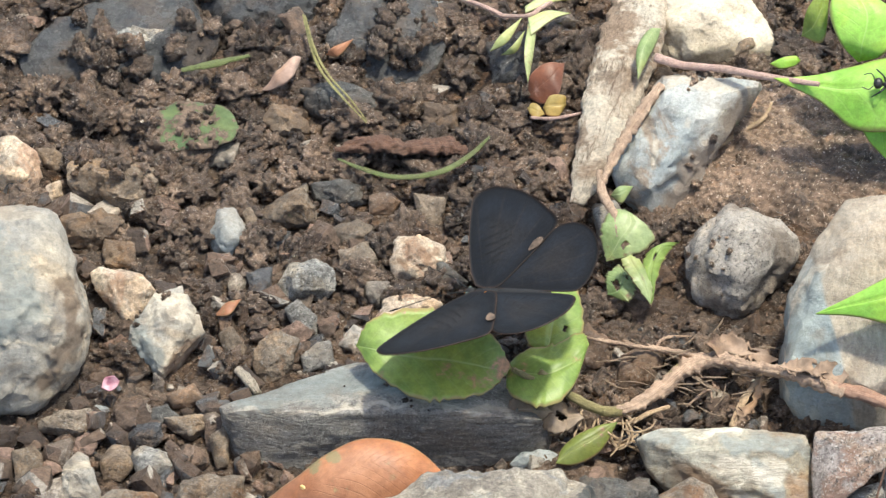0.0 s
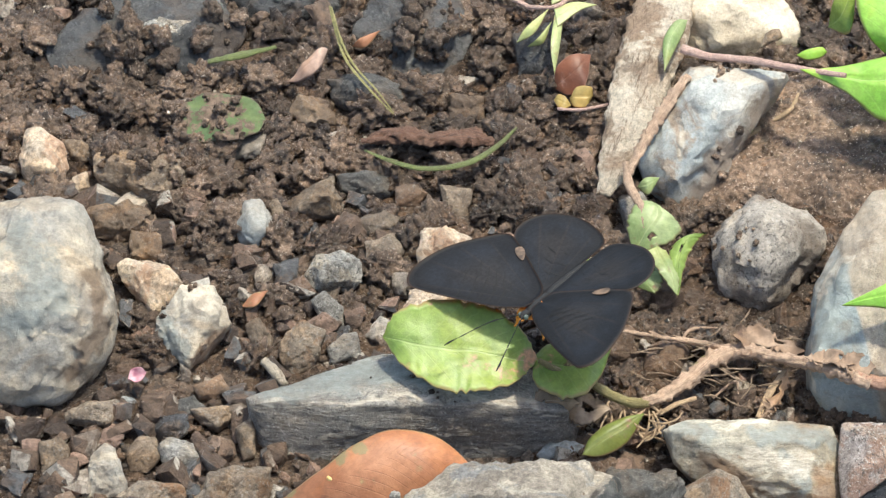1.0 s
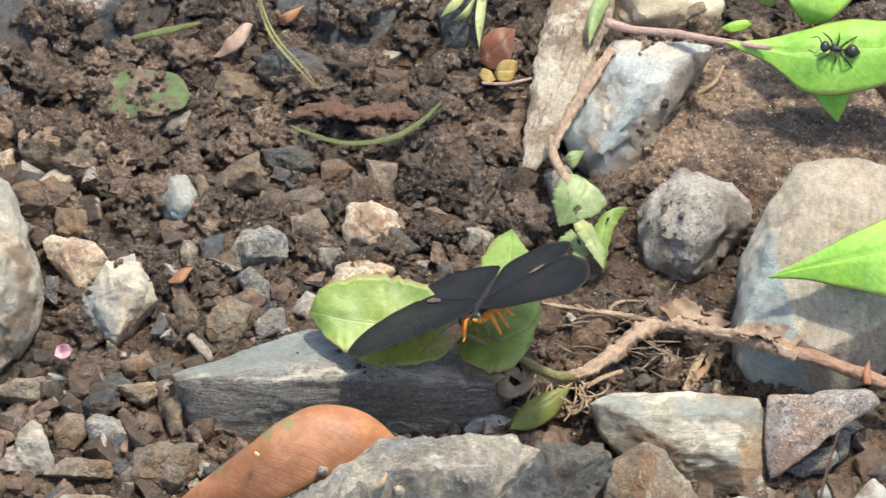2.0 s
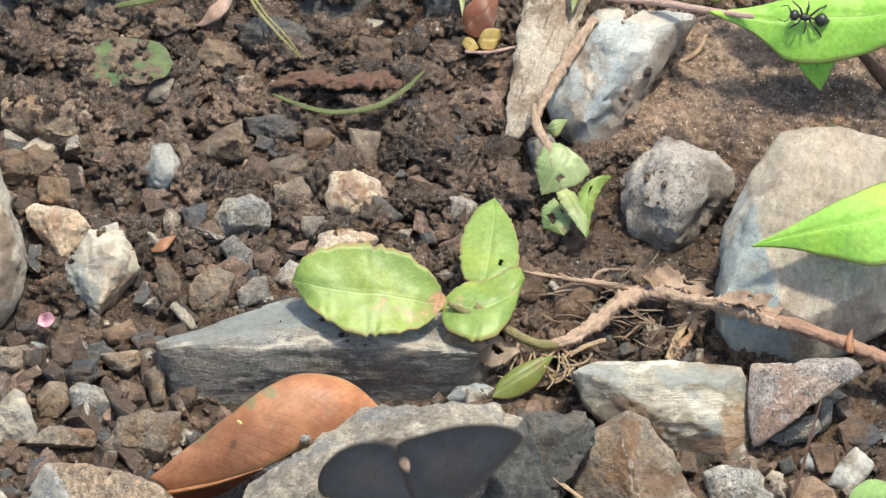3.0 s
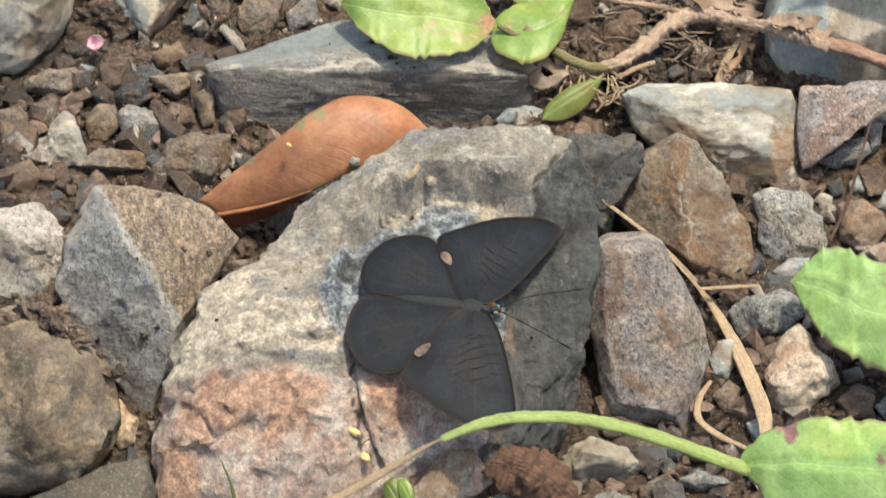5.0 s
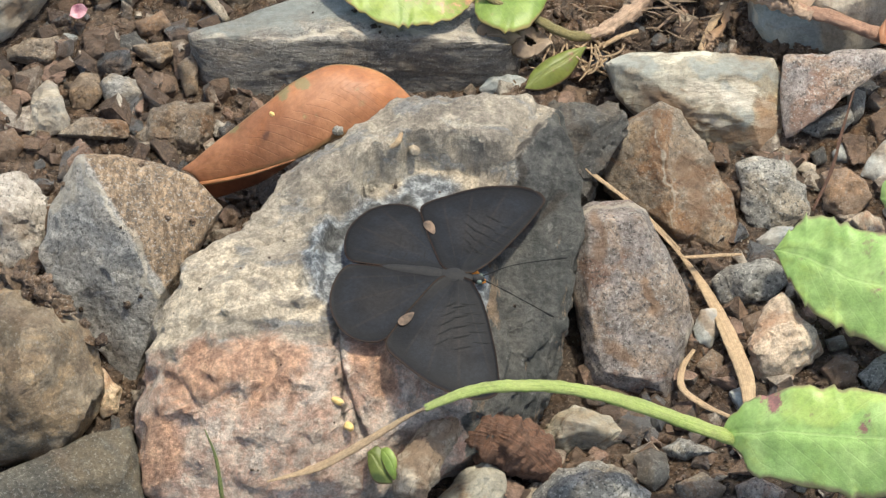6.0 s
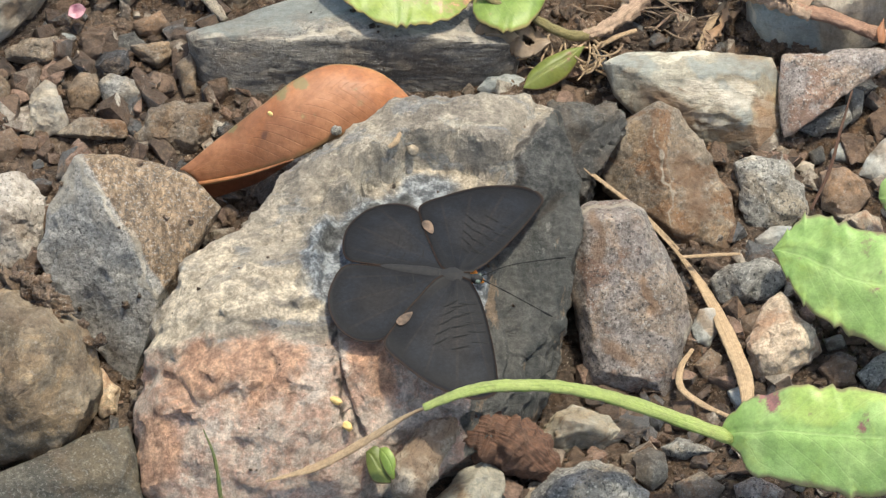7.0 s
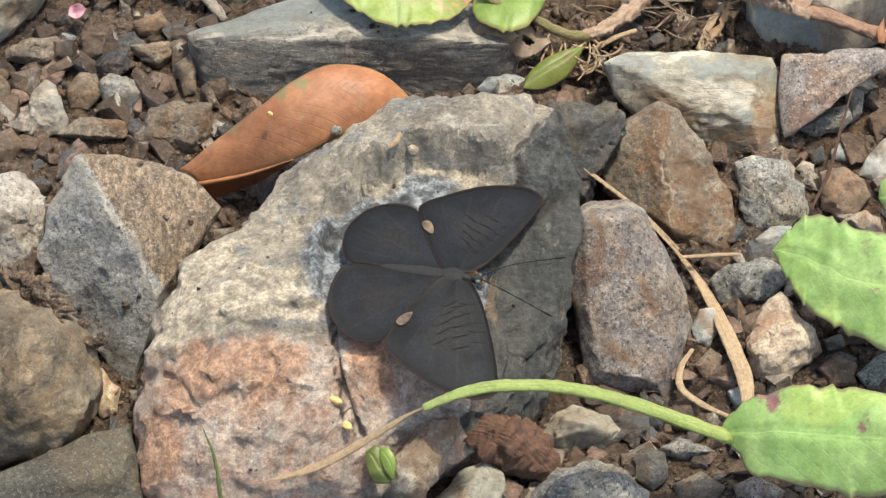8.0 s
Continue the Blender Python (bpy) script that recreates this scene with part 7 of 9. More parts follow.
child('leaf', leaf_mesh('leaf', [(72.2, 120.6, 20.0), (68.4, 119.9, 26.0), (66.4, 124.9, 30.0), (68.8, 131.9, 32.0)], [(72.2, 120.6, 20.0), (76.7, 118.9, 24.0), (80.4, 123.9, 28.0), (68.8, 131.9, 32.0)], BRIGHT, bulge=1.2, seed=43), glossy)
child('leaf', leaf_mesh('leaf', [(61.7, 127.3, 20.0), (62.6, 128.9, 26.0), (66.8, 132.4, 30.0)], [(61.7, 127.3, 20.0), (65.8, 124.6, 22.0), (66.8, 132.4, 30.0)], GREEN, bulge=1, seed=45), glossy)
child('leaf', leaf_mesh('leaf', [(61.2, 52.9, 24.0), (68.4, 55.1, 27.0), (76.6, 58.3, 30.0), (86.8, 62.0, 32.0), (97.1, 62.7, 32.0)], [(61.2, 52.9, 24.0), (68.5, 52.4, 24.0), (76.5, 50.1, 24.0), (86.5, 47.9, 26.0), (97.1, 62.7, 32.0)], BRIGHT, bulge=2.0, groove=0.6, seed=46), glossy)
child('stem', stalk_mesh('stem', [(34.0, 127.2, 14.0), (39.3, 124.1, 15.0), (46.6, 121.3, 17.0), (54.9, 116.3, 20.0), (64.2, 111.6, 23.0)], [0.9, 0.8, 0.75, 0.7, 0.5], REDSTEM, knobs=0.08), glossy)
child('stem', stalk_mesh('stem', [(84.9, 110.9, 14.0), (89.1, 110.8, 8.0), (92.3, 111.3, 2.0)], [0.8, 1.3, 0.9], BARK, knobs=0.1), glossy)
child('stem', stalk_mesh('stem', [(96.0, 62.4, 32.0), (103.0, 68.9, 16.0), (108.0, 74.8, 0.0)], [0.8, 1.0, 1.0], PETIOLE, knobs=0.05), glossy)
child('stem', stalk_mesh('stem', [(108.0, 112.8, 31.5), (113.0, 108.1, 20.0), (116.5, 115.4, 0.0)], [0.8, 1.0, 1.0], PETIOLE, knobs=0.05), glossy)

# ---- spotted plant by the gravel ----
spotted = empty('spotted_plant', 'plant with big toothed purple-spotted leaves', 'plant', (0, 0, 0))
child('leaf', leaf_mesh('leaf', [(46.9, -50.9, 14.0), (48.4, -48.9, 17.0), (53.0, -47.7, 21.0), (59.5, -48.3, 24.0), (67.8, -49.5, 26.0), (77.0, -52.9, 28.0), (88.0, -57.5, 28.0)], [(46.9, -50.9, 14.0), (49.7, -54.4, 14.0), (52.9, -59.3, 14.0), (62.1, -63.1, 16.0), (70.3, -66.6, 18.0), (78.3, -67.4, 24.0), (88.0, -57.5, 28.0)], SPOTTED, bulge=2.0, teeth=1.8, tooth=8, groove=0.7, wave=0.9, seed=51, along=110), spotted)
child('leaf', leaf_mesh('leaf', [(57.5, -9.3, 12.0), (60.8, -6.6, 15.0), (64.7, -5.4, 17.0), (70.2, -9.7, 19.0), (79.7, -14.3, 20.0), (87.0, -22.9, 20.0)], [(57.5, -9.3, 12.0), (60.4, -16.0, 11.0), (64.2, -22.4, 11.0), (70.3, -28.0, 12.0), (79.0, -33.2, 15.0), (87.0, -22.9, 20.0)], SPOTTED, bulge=1.5, teeth=2.2, tooth=8, groove=0.6, wave=1.2, seed=52, along=110, holes=((0.36, 0.62, 0.035),)), spotted)
child('leaf', leaf_mesh('leaf', [(76.7, 2.1, 12.0), (77.4, 4.3, 14.0), (81.1, 5.3, 16.0), (86.7, 1.1, 18.0)], [(76.7, 2.1, 12.0), (78.5, -1.7, 12.0), (81.7, -3.9, 14.0), (86.7, 1.1, 18.0)], SPOTTED, bulge=0.8, teeth=0.6, seed=53), spotted)
child('stalk', stalk_mesh('stalk', [(-3.2, -61.3, 36.0), (4.3, -59.3, 38.0), (12.7, -56.7, 36.0), (22.2, -53.9, 31.0), (32.8, -52.1, 24.0), (48.4, -51.8, 14.5)], [0.9, 1.25, 1.5, 1.65, 1.85, 1.9], PETIOLE, knobs=0.07, flat=0.5, count=60), spotted)
child('dry_stalk_end', stalk_mesh('dry_stalk_end', [(-29.9, -59.9, 13.0), (-21.3, -59.4, 16.5), (-13.6, -58.4, 22.0), (-6.0, -58.3, 29.5), (-1.2, -60.6, 36.2)], [0.25, 1.2, 1.4, 1.0, 0.9], STRAW, knobs=0.1, flat=0.3, count=60), spotted, 'withered straw-coloured end of the stalk')
child('stem', stalk_mesh('stem', [(86.6, -57.8, 27.5), (93.4, -50.4, 15.0), (98.3, -41.2, -1.0)], [1.3, 1.4, 1.5], PETIOLE, knobs=0.05), spotted)
child('stem', stalk_mesh('stem', [(86.1, -23.1, 19.5), (92.1, -29.0, 12.0), (97.1, -37.6, 4.0)], [0.8, 1.0, 1.2], PETIOLE, knobs=0.05), spotted)
child('stem', stalk_mesh('stem', [(86.2, 1.3, 17.5), (90.5, -5.8, 14.0), (92.2, -27.8, 12.0)], [0.5, 0.6], PETIOLE, knobs=0.05), spotted)

# ---- seedling at the foot of the boulder ----
seedling = empty('seedling', 'tiny green folded seedling beside the rotten stub', 'seedling', (0, 0, 0))
child('leaf', leaf_mesh('leaf', [(-13.0, -55.2, 15.0), (-11.2, -54.6, 16.0), (-9.4, -56.6, 15.0), (-8.4, -60.0, 13.0)], [(-13.0, -55.2, 15.0), (-12.8, -57.6, 14.0), (-11.6, -59.8, 13.0), (-8.4, -60.0, 13.0)], OLIVE, bulge=0.6, wave=0.5, groove=0.3, seed=71, along=40), seedling)
child('leaf', leaf_mesh('leaf', [(-11.0, -54.8, 15.6), (-9.4, -55.4, 17.0), (-8.0, -57.4, 16.0), (-8.2, -60.2, 13.4)], [(-11.0, -54.8, 15.6), (-10.6, -57.0, 15.6), (-9.6, -59.0, 14.6), (-8.2, -60.2, 13.4)], GREEN, bulge=0.4, wave=0.4, groove=0.2, seed=72, along=40), seedling)
child('stem', stalk_mesh('stem', [(-8.4, -59.8, 13.2), (-7.2, -61.4, 11.0), (-5.6, -63.0, 7.0)], [0.35, 0.4, 0.35], ROOT, knobs=0.15, sides=7, count=20), seedling)

# ---- green sprig at the top of the bank ----
sprig = empty('green_sprig', 'pale green fallen sprig with narrow leaves', 'sprig', (0, 0, 0))
child('leaf', leaf_mesh('leaf', [(2.2, 135.4, 7.0), (4.1, 137.7, 9.0), (8.4, 142.7, 9.0)], [(2.2, 135.4, 7.0), (5.7, 137.2, 8.0), (8.4, 142.7, 9.0)], PALELEAF, bulge=0.5, groove=0.2, seed=60, along=40), sprig)
child('leaf', leaf_mesh('leaf', [(9.6, 128.8, 5.0), (8.8, 133.5, 8.0), (9.5, 140.9, 9.0)], [(9.6, 128.8, 5.0), (10.6, 134.5, 7.0), (11.4, 141.6, 9.0)], PALELEAF, bulge=0.5, groove=0.2, seed=61, along=40), sprig)
child('leaf', leaf_mesh('leaf', [(4.4, 135.4, 6.0), (6.3, 135.7, 8.0), (9.0, 139.3, 9.0)], [(4.4, 135.4, 6.0), (7.4, 135.5, 7.0), (9.0, 139.3, 9.0)], PALELEAF, bulge=0.5, groove=0.2, seed=62, along=40), sprig)
child('leaf', leaf_mesh('leaf', [(17.8, 146.0, 7.0), (14.5, 142.4, 9.0), (10.1, 137.8, 9.0)], [(17.8, 146.0, 7.0), (13.4, 144.7, 9.0), (9.5, 142.7, 9.0)], PALELEAF, bulge=0.5, groove=0.2, seed=63, along=40), sprig)
child('leaf', leaf_mesh('leaf', [(18.9, 149.9, 7.0), (14.5, 147.1, 9.0), (9.0, 143.9, 9.0)], [(18.9, 149.9, 7.0), (13.4, 149.4, 9.0), (9.0, 145.8, 9.0)], PALELEAF, bulge=0.5, groove=0.2, seed=64, along=40), sprig)
child('stem', stalk_mesh('stem', [(4.6, 145.1, 7.0), (9.5, 143.2, 9.0), (12.3, 145.5, 9.0), (17.8, 151.2, 8.0)], [0.4, 0.5, 0.5], REDSTEM), sprig)

# ---- small bits ----
pebble_ball('pebble', (-0.0053, -0.0011, 0.0292), (2.0, 2.0, 1.8), LOOKS['pale'], 'tiny white pebble on the boulder', 'pebble', seed=1)
pebble_ball('pebble', (-0.0188, 0.0115, 0.0192), (2.0, 1.9, 1.7), LOOKS['granite'], 'tiny grey pebble on the boulder', 'pebble', seed=2)
pebble_ball('seed', (-0.0180, -0.0494, 0.0218), (2.2, 1.3, 1.2), SEED, 'small pale yellow seed on the boulder', 'seed', seed=3)
pebble_ball('seed', (-0.0161, -0.0526, 0.0188), (1.5, 2.4, 1.4), SEED, 'small glossy tan seed on the boulder', 'seed', seed=4)
stalk('straw_bit', [(-9.3, -3.0, 32.2), (-8.0, -2.0, 32.8), (-7.4, 1.1, 31.8)], [0.4, 0.6, 0.3], STRAW, 'scrap of straw on the boulder', 'straw', sides=7)
stalk('rotten_wood', [(0.0, -43.0, 2.0), (5.4, -44.0, 5.5), (10.6, -45.8, 5.5), (15.4, -48.2, 4.0), (19.0, -50.6, 2.0)], [2.5, 5.2, 5.6, 4.2, 2.0], BARK, 'dark reddish rotten wood in a hollow', 'wood', knobs=0.13, sides=40, count=110, grain=0.35)
stalk('rootlet', [(39.6, 53.4, 5.8), (43.0, 50.9, 5.4), (46.5, 49.8, 4.8)], [0.18, 0.24, 0.09], FIBRE, 'fine dry rootlet tangled in the soil', 'root', sides=6, count=18, knobs=0.25, flat=0.6, seed=0)
stalk('rootlet', [(24.4, 58.0, 4.4), (28.0, 59.3, 4.3), (31.3, 59.9, 3.4)], [0.17, 0.27, 0.09], FIBRE, 'fine dry rootlet tangled in the soil', 'root', sides=6, count=18, knobs=0.25, flat=0.6, seed=1)
stalk('rootlet', [(44.1, 63.2, 4.1), (46.3, 62.1, 3.6), (47.8, 62.6, 3.1)], [0.18, 0.15, 0.09], FIBRE, 'fine dry rootlet tangled in the soil', 'root', sides=6, count=18, knobs=0.25, flat=0.6, seed=2)
stalk('rootlet', [(29.6, 51.5, 4.9), (31.9, 49.4, 5.8), (33.3, 51.2, 3.9)], [0.17, 0.18, 0.09], FIBRE, 'fine dry rootlet tangled in the soil', 'root', sides=6, count=18, knobs=0.25, flat=0.6, seed=3)
stalk('rootlet', [(33.4, 52.8, 3.7), (37.7, 52.6, 4.4), (42.3, 54.8, 2.7)], [0.08, 0.19, 0.09], FIBRE, 'fine dry rootlet tangled in the soil', 'root', sides=6, count=18, knobs=0.25, flat=0.6, seed=4)
stalk('rootlet', [(35.5, 59.4, 5.0), (37.5, 58.7, 4.5), (39.3, 59.6, 4.0)], [0.17, 0.13, 0.09], FIBRE, 'fine dry rootlet tangled in the soil', 'root', sides=6, count=18, knobs=0.25, flat=0.6, seed=5)
stalk('rootlet', [(32.1, 58.1, 2.7), (34.2, 58.5, 2.6), (36.9, 61.1, 1.7)], [0.18, 0.30, 0.09], FIBRE, 'fine dry rootlet tangled in the soil', 'root', sides=6, count=18, knobs=0.25, flat=0.6, seed=6)
stalk('rootlet', [(36.3, 53.0, 4.1), (40.0, 52.8, 4.4), (43.4, 54.9, 3.1)], [0.12, 0.30, 0.09], FIBRE, 'fine dry rootlet tangled in the soil', 'root', sides=6, count=18, knobs=0.25, flat=0.6, seed=7)
stalk('rootlet', [(31.2, 56.8, 3.7), (34.5, 53.5, 3.8), (39.0, 51.5, 2.7)], [0.09, 0.14, 0.09], FIBRE, 'fine dry rootlet tangled in the soil', 'root', sides=6, count=18, knobs=0.25, flat=0.6, seed=8)
stalk('rootlet', [(42.8, 59.4, 5.0), (44.7, 57.7, 6.4), (46.9, 59.6, 4.0)], [0.15, 0.19, 0.09], FIBRE, 'fine dry rootlet tangled in the soil', 'root', sides=6, count=18, knobs=0.25, flat=0.6, seed=9)
stalk('rootlet', [(34.7, 57.4, 5.7), (36.4, 57.2, 6.9), (37.5, 59.8, 4.7)], [0.15, 0.30, 0.09], FIBRE, 'fine dry rootlet tangled in the soil', 'root', sides=6, count=18, knobs=0.25, flat=0.6, seed=10)
stalk('rootlet', [(48.1, 59.2, 3.8), (50.1, 60.0, 3.6), (52.3, 61.1, 2.8)], [0.14, 0.15, 0.09], FIBRE, 'fine dry rootlet tangled in the soil', 'root', sides=6, count=18, knobs=0.25, flat=0.6, seed=11)
stalk('rootlet', [(34.7, 57.9, 4.2), (37.1, 57.0, 4.0), (39.8, 56.2, 3.2)], [0.19, 0.30, 0.09], FIBRE, 'fine dry rootlet tangled in the soil', 'root', sides=6, count=18, knobs=0.25, flat=0.6, seed=12)
stalk('rootlet', [(49.1, 53.2, 4.2), (52.5, 53.5, 4.7), (54.6, 55.6, 3.2)], [0.16, 0.19, 0.09], FIBRE, 'fine dry rootlet tangled in the soil', 'root', sides=6, count=18, knobs=0.25, flat=0.6, seed=13)
stalk('rootlet', [(40.9, 53.9, 5.0), (43.6, 53.0, 6.0), (46.3, 54.7, 4.0)], [0.11, 0.30, 0.09], FIBRE, 'fine dry rootlet tangled in the soil', 'root', sides=6, count=18, knobs=0.25, flat=0.6, seed=14)
stalk('rootlet', [(26.2, 52.5, 5.2), (29.1, 52.4, 5.3), (31.9, 52.5, 4.2)], [0.15, 0.19, 0.09], FIBRE, 'fine dry rootlet tangled in the soil', 'root', sides=6, count=18, knobs=0.25, flat=0.6, seed=15)
stalk('rootlet', [(40.4, 55.2, 3.7), (43.8, 51.3, 4.6), (44.1, 51.0, 2.7)], [0.18, 0.22, 0.09], FIBRE, 'fine dry rootlet tangled in the soil', 'root', sides=6, count=18, knobs=0.25, flat=0.6, seed=16)
stalk('rootlet', [(50.6, 60.4, 5.5), (53.3, 60.3, 6.3), (56.2, 61.2, 4.5)], [0.14, 0.30, 0.09], FIBRE, 'fine dry rootlet tangled in the soil', 'root', sides=6, count=18, knobs=0.25, flat=0.6, seed=17)
stalk('rootlet', [(41.0, 57.9, 5.2), (44.6, 56.6, 4.8), (48.7, 56.1, 4.2)], [0.12, 0.25, 0.09], FIBRE, 'fine dry rootlet tangled in the soil', 'root', sides=6, count=18, knobs=0.25, flat=0.6, seed=18)
stalk('rootlet', [(43.9, 60.2, 6.0), (48.1, 57.4, 7.2), (53.6, 56.7, 5.0)], [0.18, 0.21, 0.09], FIBRE, 'fine dry rootlet tangled in the soil', 'root', sides=6, count=18, knobs=0.25, flat=0.6, seed=19)
stalk('rootlet', [(22.0, 57.8, 4.6), (25.7, 57.0, 5.9), (28.7, 58.4, 3.6)], [0.12, 0.17, 0.09], FIBRE, 'fine dry rootlet tangled in the soil', 'root', sides=6, count=18, knobs=0.25, flat=0.6, seed=20)
stalk('rootlet', [(46.9, 54.0, 5.9), (50.4, 53.4, 6.0), (53.8, 53.1, 4.9)], [0.18, 0.18, 0.09], FIBRE, 'fine dry rootlet tangled in the soil', 'root', sides=6, count=18, knobs=0.25, flat=0.6, seed=21)
stalk('rootlet', [(45.7, 58.3, 4.7), (48.0, 56.6, 5.4), (50.3, 55.8, 3.7)], [0.18, 0.30, 0.09], FIBRE, 'fine dry rootlet tangled in the soil', 'root', sides=6, count=18, knobs=0.25, flat=0.6, seed=22)
stalk('rootlet', [(23.6, 54.1, 3.8), (26.2, 51.8, 4.4), (29.2, 52.7, 2.8)], [0.17, 0.23, 0.09], FIBRE, 'fine dry rootlet tangled in the soil', 'root', sides=6, count=18, knobs=0.25, flat=0.6, seed=23)
stalk('rootlet', [(34.0, 59.7, 5.9), (37.0, 58.0, 7.2), (40.2, 61.1, 4.9)], [0.11, 0.30, 0.09], FIBRE, 'fine dry rootlet tangled in the soil', 'root', sides=6, count=18, knobs=0.25, flat=0.6, seed=24)
stalk('rootlet', [(28.7, 64.3, 3.6), (31.9, 62.0, 3.1), (33.9, 58.6, 2.6)], [0.18, 0.17, 0.09], FIBRE, 'fine dry rootlet tangled in the soil', 'root', sides=6, count=18, knobs=0.25, flat=0.6, seed=25)
child('withered_leaf', leaf_mesh('withered_leaf', [(4.7, 41.3, 7.0), (6.3, 43.4, 9.0), (10.4, 44.5, 9.0), (14.0, 42.0, 9.0)], [(4.7, 41.3, 7.0), (6.8, 40.3, 6.0), (10.4, 40.4, 7.0), (14.0, 42.0, 9.0)], WITHERED, bulge=0.6, teeth=1.6, tooth=7, wave=2.4, groove=0.2, seed=25, along=60, holes=((0.4, 0.4, 0.1), (0.7, 0.6, 0.08))), weed, 'shrivelled grey-brown dead leaf')
child('withered_leaf', leaf_mesh('withered_leaf', [(10.9, 42.6, 6.0), (13.5, 44.2, 8.0), (17.6, 44.2, 8.0), (19.6, 41.5, 8.0)], [(10.9, 42.6, 6.0), (13.5, 40.0, 5.0), (17.1, 40.3, 6.0), (19.6, 41.5, 8.0)], WITHERED, bulge=0.5, teeth=1.2, tooth=6, wave=2.0, groove=0.2, seed=26, along=60, holes=((0.5, 0.5, 0.1),)), weed, 'shrivelled grey-brown dead leaf')
stalk('root_hair', [(26.6, 39.8, 6.8), (29.0, 38.2, 7.8), (31.6, 40.9, 5.8), (32.8, 43.1, 5.3)], [0.14, 0.2, 0.2, 0.1], STRAW, 'curled straw-coloured root fibre', 'root', knobs=0.1, sides=6, count=24)
stalk('root_hair', [(21.2, 44.9, 5.6), (24.1, 42.1, 6.1), (27.6, 43.0, 4.6), (29.9, 44.7, 4.1)], [0.14, 0.2, 0.2, 0.1], STRAW, 'curled straw-coloured root fibre', 'root', knobs=0.1, sides=6, count=24)
stalk('root_hair', [(25.3, 43.4, 4.6), (24.6, 40.9, 5.1), (23.2, 41.1, 3.6), (22.0, 41.6, 3.1)], [0.14, 0.2, 0.2, 0.1], STRAW, 'curled straw-coloured root fibre', 'root', knobs=0.1, sides=6, count=24)
stalk('root_hair', [(22.1, 44.3, 6.1), (22.3, 40.6, 6.8), (23.3, 39.2, 5.1), (24.5, 38.0, 4.6)], [0.14, 0.2, 0.2, 0.1], STRAW, 'curled straw-coloured root fibre', 'root', knobs=0.1, sides=6, count=24)
stalk('root_hair', [(19.1, 45.2, 5.4), (19.9, 41.4, 4.9), (17.9, 38.4, 4.4), (15.6, 38.9, 3.9)], [0.14, 0.2, 0.2, 0.1], STRAW, 'curled straw-coloured root fibre', 'root', knobs=0.1, sides=6, count=24)
stalk('root_hair', [(26.7, 44.1, 5.2), (26.6, 39.2, 6.5), (25.7, 37.6, 4.2), (24.4, 35.9, 3.7)], [0.14, 0.2, 0.2, 0.1], STRAW, 'curled straw-coloured root fibre', 'root', knobs=0.1, sides=6, count=24)
stalk('root_hair', [(22.6, 43.4, 6.4), (21.5, 41.8, 6.0), (21.1, 39.9, 5.4), (21.5, 38.8, 4.9)], [0.14, 0.2, 0.2, 0.1], STRAW, 'curled straw-coloured root fibre', 'root', knobs=0.1, sides=6, count=24)
stalk('root_hair', [(27.2, 40.9, 6.7), (27.8, 38.6, 6.5), (27.2, 36.7, 5.7), (25.9, 36.2, 5.2)], [0.14, 0.2, 0.2, 0.1], STRAW, 'curled straw-coloured root fibre', 'root', knobs=0.1, sides=6, count=24)
stalk('root_hair', [(23.6, 42.9, 5.6), (23.9, 39.2, 6.7), (25.7, 39.5, 4.6), (27.2, 40.5, 4.1)], [0.14, 0.2, 0.2, 0.1], STRAW, 'curled straw-coloured root fibre', 'root', knobs=0.1, sides=6, count=24)
stalk('root_hair', [(19.5, 47.0, 3.6), (17.7, 42.8, 4.5), (15.1, 42.2, 2.6), (13.0, 42.1, 2.1)], [0.14, 0.2, 0.2, 0.1], STRAW, 'curled straw-coloured root fibre', 'root', knobs=0.1, sides=6, count=24)
stalk('root_hair', [(28.7, 40.7, 4.3), (28.2, 38.1, 5.1), (26.9, 38.7, 3.3), (25.9, 39.7, 2.8)], [0.14, 0.2, 0.2, 0.1], STRAW, 'curled straw-coloured root fibre', 'root', knobs=0.1, sides=6, count=24)
stalk('root_hair', [(28.5, 43.0, 4.0), (30.2, 41.1, 4.7), (30.3, 39.8, 3.0), (29.2, 39.2, 2.5)], [0.14, 0.2, 0.2, 0.1], STRAW, 'curled straw-coloured root fibre', 'root', knobs=0.1, sides=6, count=24)
stalk('root_hair', [(23.0, 46.4, 4.8), (22.8, 44.7, 4.5), (23.9, 43.9, 3.8), (25.0, 44.6, 3.3)], [0.14, 0.2, 0.2, 0.1], STRAW, 'curled straw-coloured root fibre', 'root', knobs=0.1, sides=6, count=24)
stalk('root_hair', [(19.3, 43.2, 5.0), (17.9, 39.2, 5.1), (19.4, 36.3, 4.0), (21.6, 36.1, 3.5)], [0.14, 0.2, 0.2, 0.1], STRAW, 'curled straw-coloured root fibre', 'root', knobs=0.1, sides=6, count=24)
stalk('root_hair', [(24.8, 43.0, 5.9), (23.1, 41.4, 5.7), (23.5, 39.2, 4.9), (25.0, 39.0, 4.4)], [0.14, 0.2, 0.2, 0.1], STRAW, 'curled straw-coloured root fibre', 'root', knobs=0.1, sides=6, count=24)
stalk('root_hair', [(25.2, 44.2, 4.4), (23.3, 41.4, 5.0), (21.0, 41.2, 3.4), (19.2, 41.2, 2.9)], [0.14, 0.2, 0.2, 0.1], STRAW, 'curled straw-coloured root fibre', 'root', knobs=0.1, sides=6, count=24)
stalk('root_hair', [(39.9, 51.7, 4.0), (41.4, 51.7, 3.9), (42.8, 53.5, 3.0)], [0.11, 0.19, 0.07], FIBRE, 'dry frayed fibre on the soil', 'root', knobs=0.2, sides=6, count=20)
